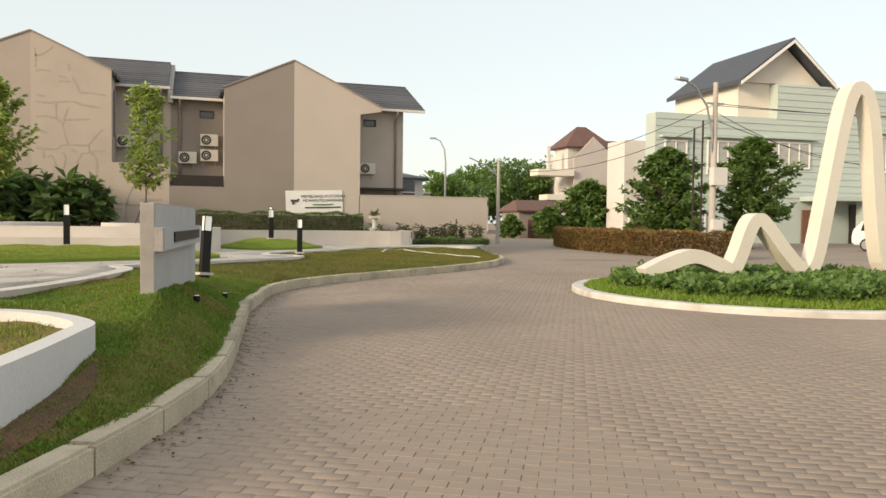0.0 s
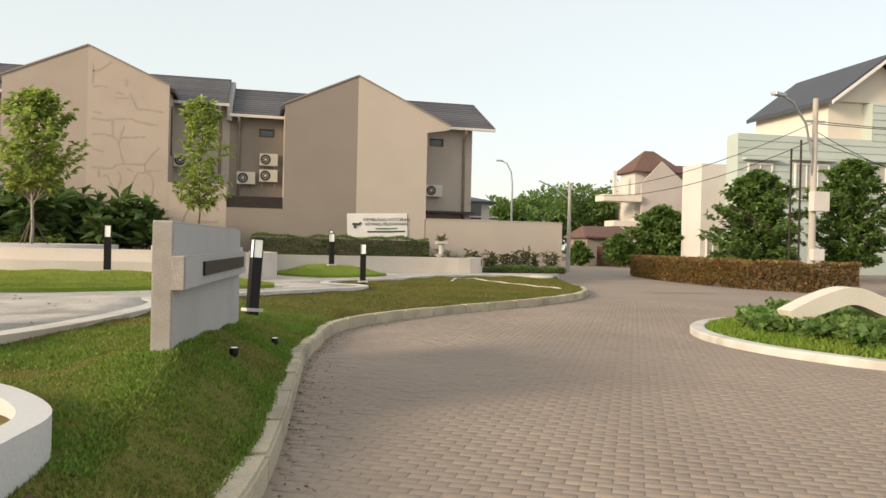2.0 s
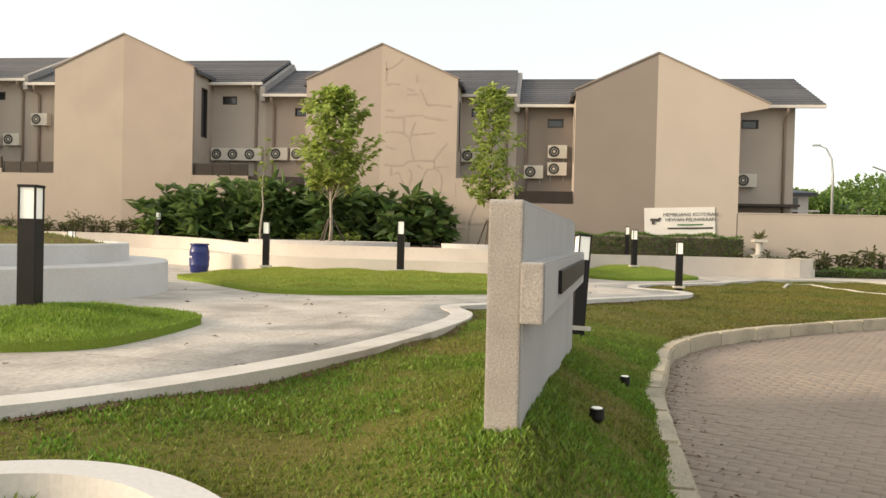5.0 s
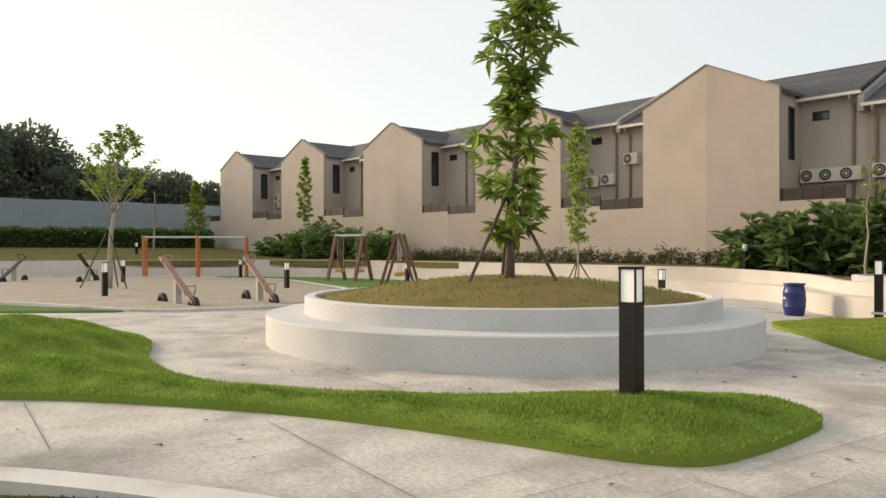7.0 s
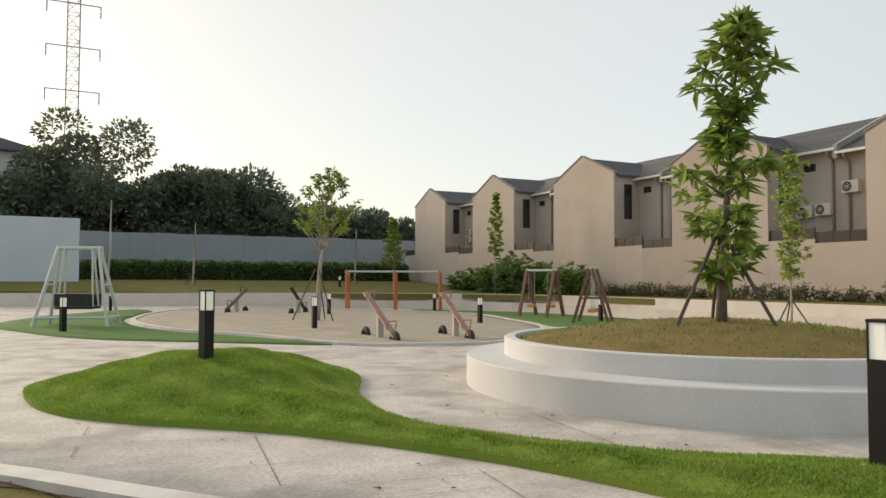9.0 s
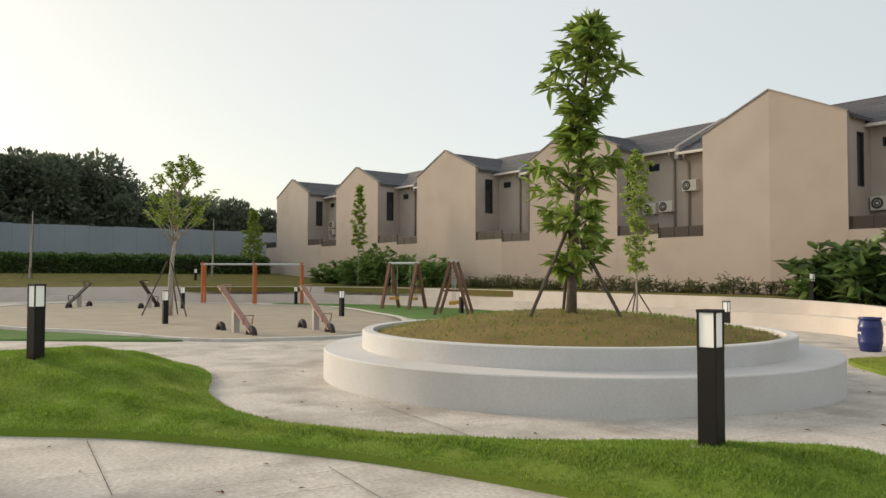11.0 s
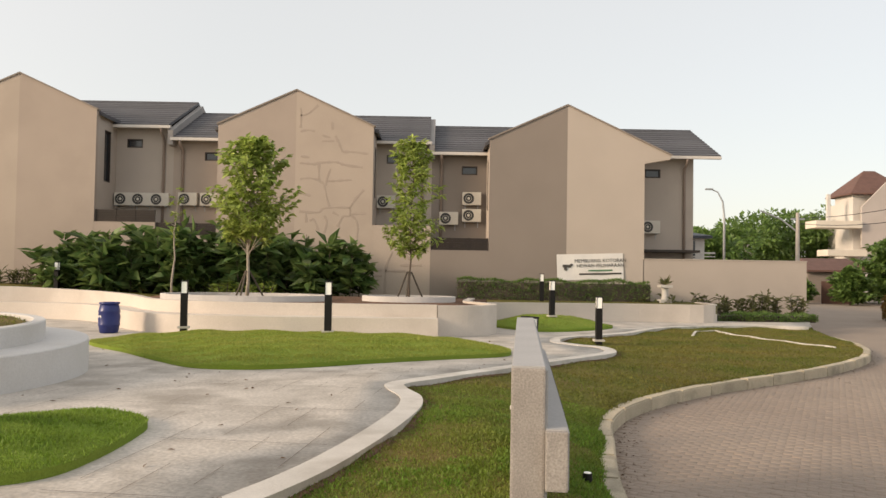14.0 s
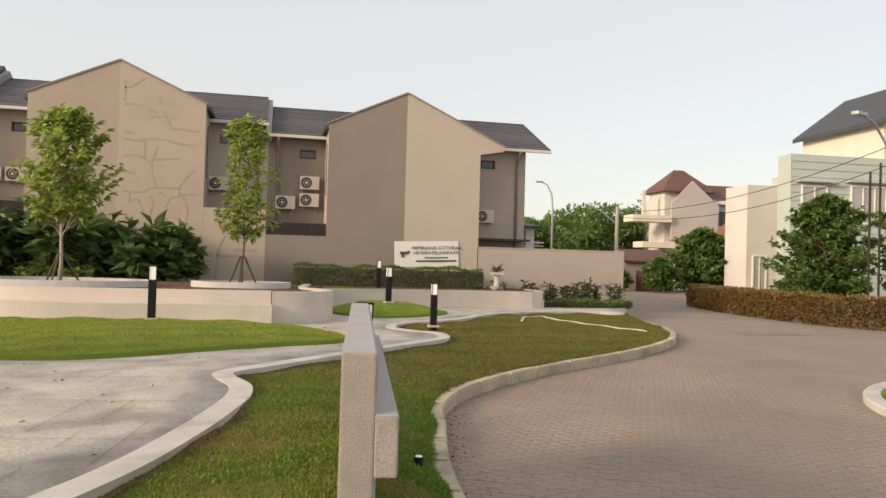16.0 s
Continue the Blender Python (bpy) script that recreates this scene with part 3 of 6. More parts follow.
ISLE_A = spline([(-8.36, 10.35), (-6.7, 8.2), (-5.58, 6.8), (-4.75, 5.95), (-3.9, 5.85), (-3.1, 6.2), (-2.1, 7.0), (-0.9, 7.85), (0.28, 8.6), (0.5, 9.6), (0.2, 10.8), (-0.3, 11.9), (-2.0, 12.6), (-5.0, 12.9), (-7.3, 12.3)], 6)
ISLE_D = spline([(0.7, 17.76), (0.96, 19.59), (2.35, 20.23), (4.01, 19.46), (4.57, 18.0), (3.43, 16.52), (1.92, 15.95)], 6)
isles = []
for nm, poly, top, reach, per in (("E", ISLE_E, 0.24, 0.9, 5200), ("A", ISLE_A, 0.30, 1.3, 2400), ("D", ISLE_D, 0.40, 1.0, 500)):
    hf = mound(poly, top, reach)
    t = area("turf_island", poly, hf, M["turf"], 0.3, 0.2)
    tagged(t, "rounded mound of fresh green turf on the plaza", "lawn", "turf islands", "structure")
    isles.append(hf)
    blades("grass_cover", poly, hf, per, 0.035, M["grass_fresh"] if nm == "E" else M["grass_yellow"], "short fresh green grass on a turf mound", wide=0.008)
blades("grass_cover", LAWN, lawn_height, 4200, 0.03, M["grass"], "short patchy lawn grass, partly dry", lambda X, Y: (Y > -9) & (Y < 5) & (X > -7), 0.009)
def tufts(X, Y):
    clump = np.sin(2.3 * X + 1.1 * np.sin(1.9 * Y)) + np.sin(2.9 * Y - 1.3 * np.sin(2.1 * X)) + 0.8 * np.sin(9.1 * X + 7.3 * Y) * np.sin(8.3 * Y - 5.9 * X)
    return (Y > -8) & (Y < 4) & (X > -6) & (clump > 0.25)


blades("lawn_tufts", LAWN, lawn_height, 1900, 0.036, M["grass_lush"], "broad-leaved green tufts in the patchy lawn", tufts, 0.012)
blades("grass_cover", LAWN, lawn_height, 900, 0.035, M["grass_dry"], "short patchy olive lawn grass, partly dry", lambda X, Y: Y >= 5, 0.014)


# ---- walls round the plaza ----
def bench_wall(line, z_low, z_seat, z_top, back, label):
    w = thing("retaining_wall", label, "wall", kind="structure")
    bm = bmesh.new()
    ribbon_wall(bm, line, z_low, z_top, 0.11)
    part("wall", bm, M["bench"], w)
    if z_seat:
        L = np.array(line)
        d = np.gradient(L, axis=0)
        d /= np.linalg.norm(d, axis=1)[:, None]
        off = L + np.stack([d[:, 1], -d[:, 0]], 1) * back
        bm = bmesh.new()
        ribbon_wall(bm, [tuple(p) for p in off], z_low, z_seat, abs(back) - 0.11)
        part("bench_step", bm, M["bench"], w)
    return w


bench_wall(spline([(-55, -15), (-51, -2), (-49.1, 9.6), (-44.5, 17.3), (-35.4, 20.4), (-23.8, 19.9), (-15.6, 19.3), (-12.4, 18.7), (-10.4, 17.3), (-9.1, 15.5), (-7.9, 14.4), (-6.3, 13.95), (-3.32, 13.91), (-1.0, 14.01)], 10, False),
           -0.1, 0.5, lambda x, y: 0.82 + 0.16 * min(1, max(0, (-x - 9) / 6)), 0.42, "low white plastered retaining wall with a bench step")
bench_wall(spline([(-1.0, 14.01), (0.04, 14.34), (0.56, 15.26), (0.4, 16.33), (-0.09, 17.47), (0.19, 20.14)], 8, False), -0.1, 0, 0.8, 0.4, "rounded white end of the planter wall")
bench_wall(spline([(0.21, 20.63), (2.75, 20.98), (5.72, 21.38), (8.93, 21.47), (9.27, 24.0)], 6, False), -0.1, 0, 0.64, 0.4, "low pinkish-white retaining wall before the houses")

BED = spline([(-9.9, 17.1), (-8.45, 14.8), (-6.6, 14.1), (-3.3, 14.06), (-0.9, 14.15), (-0.05, 14.45), (0.45, 15.3), (-0.1, 17.4), (0.1, 21.0), (-9.5, 21.2)], 5)
bed = area("planting_bed", BED, lambda X, Y: 0.74 + 0 * X, M["soil"], 0.8, 0.3)
tagged(bed, "soil bed behind the white planter wall", "planting bed", kind="structure")
TERR = [(9.2, 21.6), (9.4, 26.0), (-75, 26.0), (-75, 30), (-90, 30), (-90, -20), (-55.1, -15), (-51.1, -2), (-49.2, 9.6), (-44.6, 17.4), (-35.4, 20.5), (-23.8, 20.0), (-15.1, 19.4), (-11.8, 18.95), (-10.0, 17.2), (-9.5, 21.1), (0.2, 20.9)]
def terrace_height(X, Y):
    return np.clip(0.6 + 0.35 * np.clip((-X - 10) / 8, 0, 1) + 0.9 * np.clip((-X - 50) / 18, 0, 1), 0, 2)
terrace = area("terrace", TERR, terrace_height, M["lawn"], 1.5, 0.3)
tagged(terrace, "planted terrace strip between plaza wall and houses", "terrace", kind="structure")


def bed_kerb(cx, cy, rx, ry, z, name_label):
    bm = bmesh.new()
    ring = [(cx + rx * math.cos(a), cy + ry * math.sin(a)) for a in np.linspace(0, 2 * np.pi, 40)]
    ribbon_wall(bm, ring, z - 0.25, z + 0.17, 0.07)
    k = part("planter_ring", bm, M["white_wall"])
    return tagged(k, name_label, "planter ring", "tree planter rings")


bed_kerb(-6.84, 17.3, 2.5, 1.45, 0.74, "low white oval ring round a young tree")
bed_kerb(-1.89, 17.95, 1.4, 0.9, 0.74, "low white oval ring round a young tree")


# ---- round two-step planter ----
PX, PY = -9.8, 4.03
planter = thing("round_planter", "large round two-step white planter with a soil mound", "planter", (PX, PY, 0))
part("lower_step", lathe(bmesh.new(), [(0.0, 0.0), (3.91, 0.0), (3.91, 0.62), (3.895, 0.635), (0.0, 0.635)], 240), M["white_wall"], planter)
part("upper_ring", lathe(bmesh.new(), [(3.32, 0.6), (3.32, 0.885), (3.305, 0.9), (3.16, 0.9), (3.15, 0.885), (3.15, 0.6)], 240), M["white_wall"], planter)
soil = lathe(bmesh.new(), [(3.16, 0.8), (3.0, 0.87), (2.5, 0.96), (1.8, 1.06), (1.0, 1.14), (0.4, 1.18), (0.0, 1.19)], 48)
bmesh.ops.subdivide_edges(soil, edges=soil.edges[:], cuts=1, use_grid_fill=True)
for v in soil.verts:
    v.co.z += 0.025 * noise.noise(v.co * 2.1) + 0.012 * noise.noise(v.co * 7.0)
part("soil_mound", soil, M["dry_mound"], planter, "dry soil mound with sparse grass", smooth=True)
ring = [(PX + 3.1 * math.cos(a), PY + 3.1 * math.sin(a)) for a in np.linspace(0, 2 * np.pi, 48)[:-1]]
blades("sparse_grass", ring, lambda X, Y: 1.19 - 0.035 * np.hypot(X - PX, Y - PY) ** 2 + 0.0 * X, 120, 0.04, M["grass"], "sparse dry grass on the planter soil", wide=0.01)


# ---- bollard lights ----
def bollard():
    b = thing("bollard_light", "black square bollard light with a white lantern head", "bollard light", group="bollard lights")
    part("post", box(bmesh.new(), (0, 0, 0.29), (0.155, 0.155, 0.9), 0.006), M["black"], b)
    head = bmesh.new()
    for sx in (-1, 1):
        for sy in (-1, 1):
            box(head, (sx * 0.07, sy * 0.07, 0.89), (0.015, 0.015, 0.29))
    box(head, (0, 0, 1.04), (0.165, 0.165, 0.025), 0.004)
    box(head, (0, 0, 0.745), (0.158, 0.158, 0.02), 0.003)
    part("lantern_frame", head, M["black"], b)
    part("diffuser", box(bmesh.new(), (0, 0, 0.892), (0.134, 0.134, 0.272), 0.004), M["diffuser"], b, "white opal diffuser")
    part("base_plate", box(bmesh.new(), (0, 0, -0.045), (0.26, 0.26, 0.05), 0.004), M["plaza_edge"], b, "small concrete foot")
    return b


BOLLARDS = [(-4.85, 0.4, 0.43, 8), (-12.49, -3.2, 0.57, 25), (-3.35, 10.55, 0.4, 5), (-6.95, 12.0, 0.34, 12), (3.07, 13.1, 0.08, 0), (2.56, 17.5, 0.42, 10), (0.07, 3.2, 0.13, 20),
            (-24.9, 2.19, 0.2, 0), (-27.7, 9.9, 0.07, 10), (-26.6, -5.05, 0.2, 30), (-43.6, -2.9, 0.2, 0), (-36.3, 6.4, 0.13, 0), (-41.8, 14.75, 0.0, 0), (-28.0, 16.2, 0.0, 0), (-13.1, 13.6, 0.0, 5),
            (-57.0, 14.0, 1.1, 0), (3.05, 23.4, 0.62, 0), (-15.2, 22.4, 0.78, 0)]
first = bollard()
for x, y, z, r in BOLLARDS[1:]:
    copy_thing(first, pose(x, y, z, -3 if r == 20 else 0, 4.5 if r == 20 else 0, r))
first.matrix_world = pose(*BOLLARDS[0][:3], 0, 0, BOLLARDS[0][3])


# ---- sign wall ----
sgn = thing("sign_wall", "grey rendered monument sign wall with a projecting name panel", "sign wall", (-0.575, -2.39, 0), rz=-6.4)
part("slab", box(bmesh.new(), (0, 1.84, 0.45), (0.155, 3.68, 1.65), 0.012), M["sign"], sgn)
part("top_cap", box(bmesh.new(), (0, 1.84, 1.278), (0.15, 3.67, 0.012), 0.003), M["sign_smooth"], sgn, "smooth grey top")
part("panel", box(bmesh.new(), (0.128, 1.74, 0.87), (0.1, 3.56, 0.265), 0.008), M["sign"], sgn, "rough grey projecting panel")
part("panel_skin", boxes(((0.18, 1.75, 0.87), (0.008, 3.53, 0.255)), ((0.128, 1.75, 1.003), (0.095, 3.53, 0.008))), M["sign_smooth"], sgn, "smooth grey panel face")
plate = part("name_plate", box(bmesh.new(), (0.194, 1.95, 0.885), (0.02, 2.5, 0.125), 0.004), M["black"], sgn, "plain dark name plate")
part("face", box(bmesh.new(), (0.082, 1.84, 0.45), (0.012, 3.66, 1.63)), M["sign_smooth"], sgn)

# ---- barrel ----
bar = thing("plastic_barrel", "blue plastic drum standing on the plaza", "barrel", (-9.35, 13.5, 0.0))
part("drum", lathe(bmesh.new(), [(0.0, 0.0), (0.2, 0.0), (0.225, 0.03), (0.25, 0.18), (0.262, 0.2), (0.262, 0.23), (0.255, 0.25), (0.27, 0.4), (0.255, 0.52), (0.262, 0.54), (0.262, 0.57), (0.25, 0.6), (0.22, 0.72), (0.2, 0.74), (0.0, 0.74)], 28), M["blue"], bar, smooth=True)
part("rim", lathe(bmesh.new(), [(0.19, 0.735), (0.245, 0.735), (0.25, 0.76), (0.24, 0.785), (0.2, 0.785), (0.19, 0.76)], 28), M["blue"], bar)
part("lid_band", lathe(bmesh.new(), [(0.0, 0.745), (0.19, 0.745), (0.19, 0.755), (0.0, 0.757)], 24), M["blue"], bar)
part("paper_tag", box(bmesh.new(), (-0.15, -0.215, 0.42), (0.13, 0.006, 0.06), 0.0, -35), M["vinyl"], bar, "small white paper tag")

# saw-cut joints of the plaza slab
joints = bmesh.new()
GRID_TURN = radians(-7)
jc, js = math.cos(GRID_TURN), math.sin(GRID_TURN)
for axis_, pitch, count in ((0, 0.42, 26), (1, 1.6, 8)):
    for i in range(-count, count):
        for j in range(-18, 26):
            if random.random() > (0.5 if axis_ == 0 else 0.8):
                continue
            u0, v0 = (i * pitch, j * 0.5) if axis_ == 0 else (j * 0.5, i * pitch + 0.8)
            u1, v1 = (u0, v0 + 0.5) if axis_ == 0 else (u0 + 0.5, v0)
            a = (-3 + jc * u0 - js * v0, jc * v0 + js * u0)
            b = (-3 + jc * u1 - js * v1, jc * v1 + js * u1)
            mx, my = (a[0] + b[0]) / 2, (a[1] + b[1]) / 2
            if not (-13 < mx < 2 and -6 < my < 9):
                continue
            p1, p2 = np.array([a[0], b[0]]), np.array([a[1], b[1]])
            if not inside(plaza_outline, p1, p2).all() or edge_distance(EDGE + EDGE[::-1], p1, p2).min() < 0.2:
                continue
            if inside(ISLE_E, p1, p2).any() or inside(ISLE_A, p1, p2).any() or np.hypot(p1 - PX, p2 - PY).min() < 4.05:
                continue
            za, zb = float(pz(*a)) + 0.014, float(pz(*b)) + 0.014
            d = Vector((b[0] - a[0], b[1] - a[1], 0)).normalized() * (0.003 if axis_ == 0 else 0.0045)
            nn = Vector((-d.y, d.x, 0))
            joints.faces.new([joints.verts.new(c) for c in ((a[0] - nn.x, a[1] - nn.y, za), (b[0] - nn.x, b[1] - nn.y, zb), (b[0] + nn.x, b[1] + nn.y, zb), (a[0] + nn.x, a[1] + nn.y, za))])
jt = part("slab_joint", joints, M["saw_cut"], plaza)
jt["kind"] = "stuff"


# ---- row of houses ----
FY, RY = 25.3, 27.3       # gable plane and recessed plane
HALF, PER = 3.22, 11.45
PEAKS = [(4.32, 8.68), (-6.96, 9.12), (-18.44, 9.64), (-29.9, 9.84), (-41.3, 10.03), (-52.95, 10.22), (-64.5, 10.4)]
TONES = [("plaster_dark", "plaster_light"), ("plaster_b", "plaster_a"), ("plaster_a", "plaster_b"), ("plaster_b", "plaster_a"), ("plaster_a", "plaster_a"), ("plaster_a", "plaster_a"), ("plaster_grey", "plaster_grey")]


def wall_with_hole(bm, x0, x1, z0, z1, y, thick, holes):
    """A wall in the x-z plane with rectangular openings that go through it."""
    xs = sorted({x0, x1, *[v for h in holes for v in h[:2]]})
    zs = sorted({z0, z1, *[v for h in holes for v in h[2:]]})
    for xa, xb in zip(xs, xs[1:]):
        for za, zb in zip(zs, zs[1:]):
            cx, cz = (xa + xb) / 2, (za + zb) / 2
            if any(h[0] < cx < h[1] and h[2] < cz < h[3] for h in holes):
                continue
            box(bm, (cx, y + thick / 2, cz), (xb - xa, thick, zb - za))
    bmesh.ops.remove_doubles(bm, verts=bm.verts[:], dist=1e-4)
    seen = {}
    for f in bm.faces:
        seen.setdefault(tuple(round(c, 3) for c in f.calc_center_median()), []).append(f)
    bmesh.ops.delete(bm, geom=[f for fs in seen.values() if len(fs) > 1 for f in fs], context="FACES_ONLY")
    return bm


def tiled_slope(name, x0, x1, y0, z0, y1, z1, parent, course=0.38):
    """A roof plane, eave at y0, z0: a deck with overlapping tile courses on it."""
    n = max(2, round(math.dist((y0, z0), (y1, z1)) / course))
    bm = bmesh.new()
    v = [bm.verts.new(c) for c in ((x0, y0, z0 - 0.03), (x1, y0, z0 - 0.03), (x1, y1, z1 - 0.03), (x0, y1, z1 - 0.03), (x0, y0, z0 - 0.1), (x1, y0, z0 - 0.1), (x1, y1, z1 - 0.1), (x0, y1, z1 - 0.1))]
    for f in ((0, 1, 2, 3), (7, 6, 5, 4), (0, 4, 5, 1), (1, 5, 6, 2), (2, 6, 7, 3), (3, 7, 4, 0)):
        bm.faces.new([v[k] for k in f])
    bmesh.ops.recalc_face_normals(bm, faces=bm.faces[:])
    deck = part(name, bm, M["roof"], parent)
    bm = bmesh.new()
    dy, dz = (y1 - y0) / n, (z1 - z0) / n
    v = [bm.verts.new(c) for c in ((x0, 0, 0.05), (x1, 0, 0.05), (x1, dy * 1.1, dz * 1.1 + 0.012), (x0, dy * 1.1, dz * 1.1 + 0.012), (x0, 0, -0.028), (x1, 0, -0.028), (x1, dy * 1.1, dz * 1.1 - 0.028), (x0, dy * 1.1, dz * 1.1 - 0.028))]
    for f in ((0, 1, 2, 3), (7, 6, 5, 4), (0, 4, 5, 1), (1, 5, 6, 2), (2, 6, 7, 3), (3, 7, 4, 0)):
        bm.faces.new([v[k] for k in f])
    bmesh.ops.recalc_face_normals(bm, faces=bm.faces[:])
    me = mesh_of("tile_course", bm, M["roof_piece"])
    for i in range(n):
        o = new("tile_course", me)
        o.parent = deck
        o.location = (0, y0 + dy * i, z0 + dz * i)
    return deck


def tiled_slope_x(name, y0, y1, x0, z0, x1, z1, parent, course=0.38):
    """The same for a plane that rises along x."""
    n = max(2, round(math.dist((x0, z0), (x1, z1)) / course))
    F = ((0, 1, 2, 3), (7, 6, 5, 4), (0, 4, 5, 1), (1, 5, 6, 2), (2, 6, 7, 3), (3, 7, 4, 0))
    bm = bmesh.new()
    v = [bm.verts.new(c) for c in ((x0, y0, z0 - 0.03), (x0, y1, z0 - 0.03), (x1, y1, z1 - 0.03), (x1, y0, z1 - 0.03), (x0, y0, z0 - 0.1), (x0, y1, z0 - 0.1), (x1, y1, z1 - 0.1), (x1, y0, z1 - 0.1))]
    for f in F:
        bm.faces.new([v[k] for k in f])
    bmesh.ops.recalc_face_normals(bm, faces=bm.faces[:])
    deck = part(name, bm, M["roof"], parent)
    bm = bmesh.new()
    dx, dz = (x1 - x0) / n, (z1 - z0) / n
    v = [bm.verts.new(c) for c in ((0, y0, 0.05), (0, y1, 0.05), (dx, y1, dz + 0.012), (dx, y0, dz + 0.012), (0, y0, -0.028), (0, y1, -0.028), (dx, y1, dz - 0.028), (dx, y0, dz - 0.028))]
    for f in F:
        bm.faces.new([v[k] for k in f])
    bmesh.ops.recalc_face_normals(bm, faces=bm.faces[:])
    me = mesh_of("tile_course", bm, M["roof_piece"])
    for i in range(n):
        o = new("tile_course", me)
        o.parent = deck
        o.location = (x0 + dx * i, 0, z0 + dz * i)
    return deck


def small_window(parent, x, z, w, h, y):
    f = bmesh.new()
    t = 0.05
    for c, s in (((x, y + 0.05, z + h / 2 - t / 2), (w, 0.12, t)), ((x, y + 0.05, z - h / 2 + t / 2), (w, 0.12, t)),
                 ((x - w / 2 + t / 2, y + 0.05, z), (t, 0.12, h - 2 * t)), ((x + w / 2 - t / 2, y + 0.05, z), (t, 0.12, h - 2 * t))):
        box(f, c, s)
    win = part("window", f, M["dark_metal"], parent)
    part("pane", box(bmesh.new(), (x, y + 0.08, z), (w - 2 * t, 0.012, h - 2 * t)), M["glass_dark"], win)
    return win


def row_house(k):
    px, zp = PEAKS[k]
    ze = zp - 1.45
    g = 0.55 if k < 2 else 0.85
    xl = (px + PEAKS[k + 1][0]) / 2 if k < 6 else px - PER / 2
    xr = (px + PEAKS[k - 1][0]) / 2 if k > 0 else 10.25
    h = thing("row_house", "two-storey beige plastered row house with blank gable and tiled roof", "house", (0, 0, 0), "row of houses")
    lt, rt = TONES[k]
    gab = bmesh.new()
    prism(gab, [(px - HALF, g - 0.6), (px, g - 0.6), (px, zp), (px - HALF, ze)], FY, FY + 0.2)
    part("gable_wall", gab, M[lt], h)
    gab = bmesh.new()
    if k == 0:
        prism(gab, [(px, g - 0.6), (px + HALF, g - 0.6), (px + HALF, ze - 0.93), (px + HALF + 1.05, ze - 0.74), (px + HALF + 1.12, ze - 0.58), (px, zp)], FY, FY + 0.2)
    else:
        prism(gab, [(px, g - 0.6), (px + HALF, g - 0.6), (px + HALF, ze), (px, zp)], FY, FY + 0.2)
    part("gable_wall", gab, M[rt], h)
    # copings along the gable
    cop = bmesh.new()
    for s in (-1, 1):
        e = Vector((px + HALF + 1.14, FY + 0.1, ze - 0.56)) if (k, s) == (0, 1) else Vector((px + s * (HALF + 0.06), FY + 0.1, ze))
        beam(cop, (px, FY + 0.11, zp + 0.03), e, 0.3, 0.06)
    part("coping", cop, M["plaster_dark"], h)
    # returns and recessed walls
    up = zp - 1.75
    for s, x0, x1, tone in ((-1, xl, px - HALF, lt), (1, px + HALF, xr, rt)):
        xr0 = px + s * HALF
        bm = bmesh.new()
        bx = (xr0 - s * 0.1)
        hz0, hz1 = zp - 4.35, zp - 2.15
        for y0, y1, za, zb in ((FY + 0.2, RY - 1.2, g - 0.6, ze - 0.1), (RY - 0.55, RY + 0.1, g - 0.6, ze - 0.1), (RY - 1.2, RY - 0.55, g - 0.6, hz0), (RY - 1.2, RY - 0.55, hz1, ze - 0.1)):
            box(bm, (bx, (y0 + y1) / 2, (za + zb) / 2), (0.2, y1 - y0, zb - za))
        part("return_wall", bm, M["plaster_grey"], h)
        win = part("window", boxes(((bx, RY - 0.875, hz0 + 0.03), (0.16, 0.65, 0.06)), ((bx, RY - 0.875, hz1 - 0.03), (0.16, 0.65, 0.06)),
                                   ((bx, RY - 1.17, (hz0 + hz1) / 2), (0.16, 0.06, hz1 - hz0 - 0.12)), ((bx, RY - 0.58, (hz0 + hz1) / 2), (0.16, 0.06, hz1 - hz0 - 0.12))), M["dark_metal"], h)
        part("pane", boxes(((bx, RY - 0.875, (hz0 + hz1) / 2), (0.012, 0.53, hz1 - hz0 - 0.12))), M["glass_dark"], win)
        cx = (x0 + x1) / 2 - s * 0.45
        wz = zp - 2.52
        bm = bmesh.new()
        wall_with_hole(bm, x0, x1, g - 0.6, up, RY, 0.18, [(cx - 0.34, cx + 0.34, wz - 0.19, wz + 0.19)])
        part("recessed_wall", bm, M["plaster_grey" if s > 0 else tone], h)
        small_window(h, cx, wz, 0.68, 0.38, RY)
        # low front wall closing the yard
        if k != 0 or s < 0:
            low = zp - 6.1
            if (k, s) == (1, 1):
                low = zp - 5.55
            part("yard_wall", boxes(((((x0 + x1) / 2), FY + 0.08, (g - 0.6 + low) / 2), (abs(x1 - x0), 0.15, low - g + 0.6))), M["plaster_a" if (k, s) == (1, 1) else tone], h)
            if (k, s) != (1, 1):
                lou = bmesh.new()
                for i in range(5):
                    box(lou, ((x0 + x1) / 2, FY + 0.08, low + 0.06 + i * 0.1), (abs(x1 - x0) - 0.04, 0.035, 0.085))
                for xx in np.linspace(min(x0, x1) + 0.06, max(x0, x1) - 0.06, 4):
                    box(lou, (xx, FY + 0.08, low + 0.26), (0.05, 0.06, 0.52))
                box(lou, ((x0 + x1) / 2, FY + 0.12, low + 0.26), (abs(x1 - x0) - 0.06, 0.02, 0.5))
                part("louvre_rail", lou, M["dark_metal"], h, "dark louvred rail on the yard wall")
        # roof plane over the recess, gutter and downpipe
        x1r = xr + 1.05 if (k == 0 and s > 0) else x1
        a, b = (x0, x1r) if s > 0 else (x0, x1)
        gut = bmesh.new()
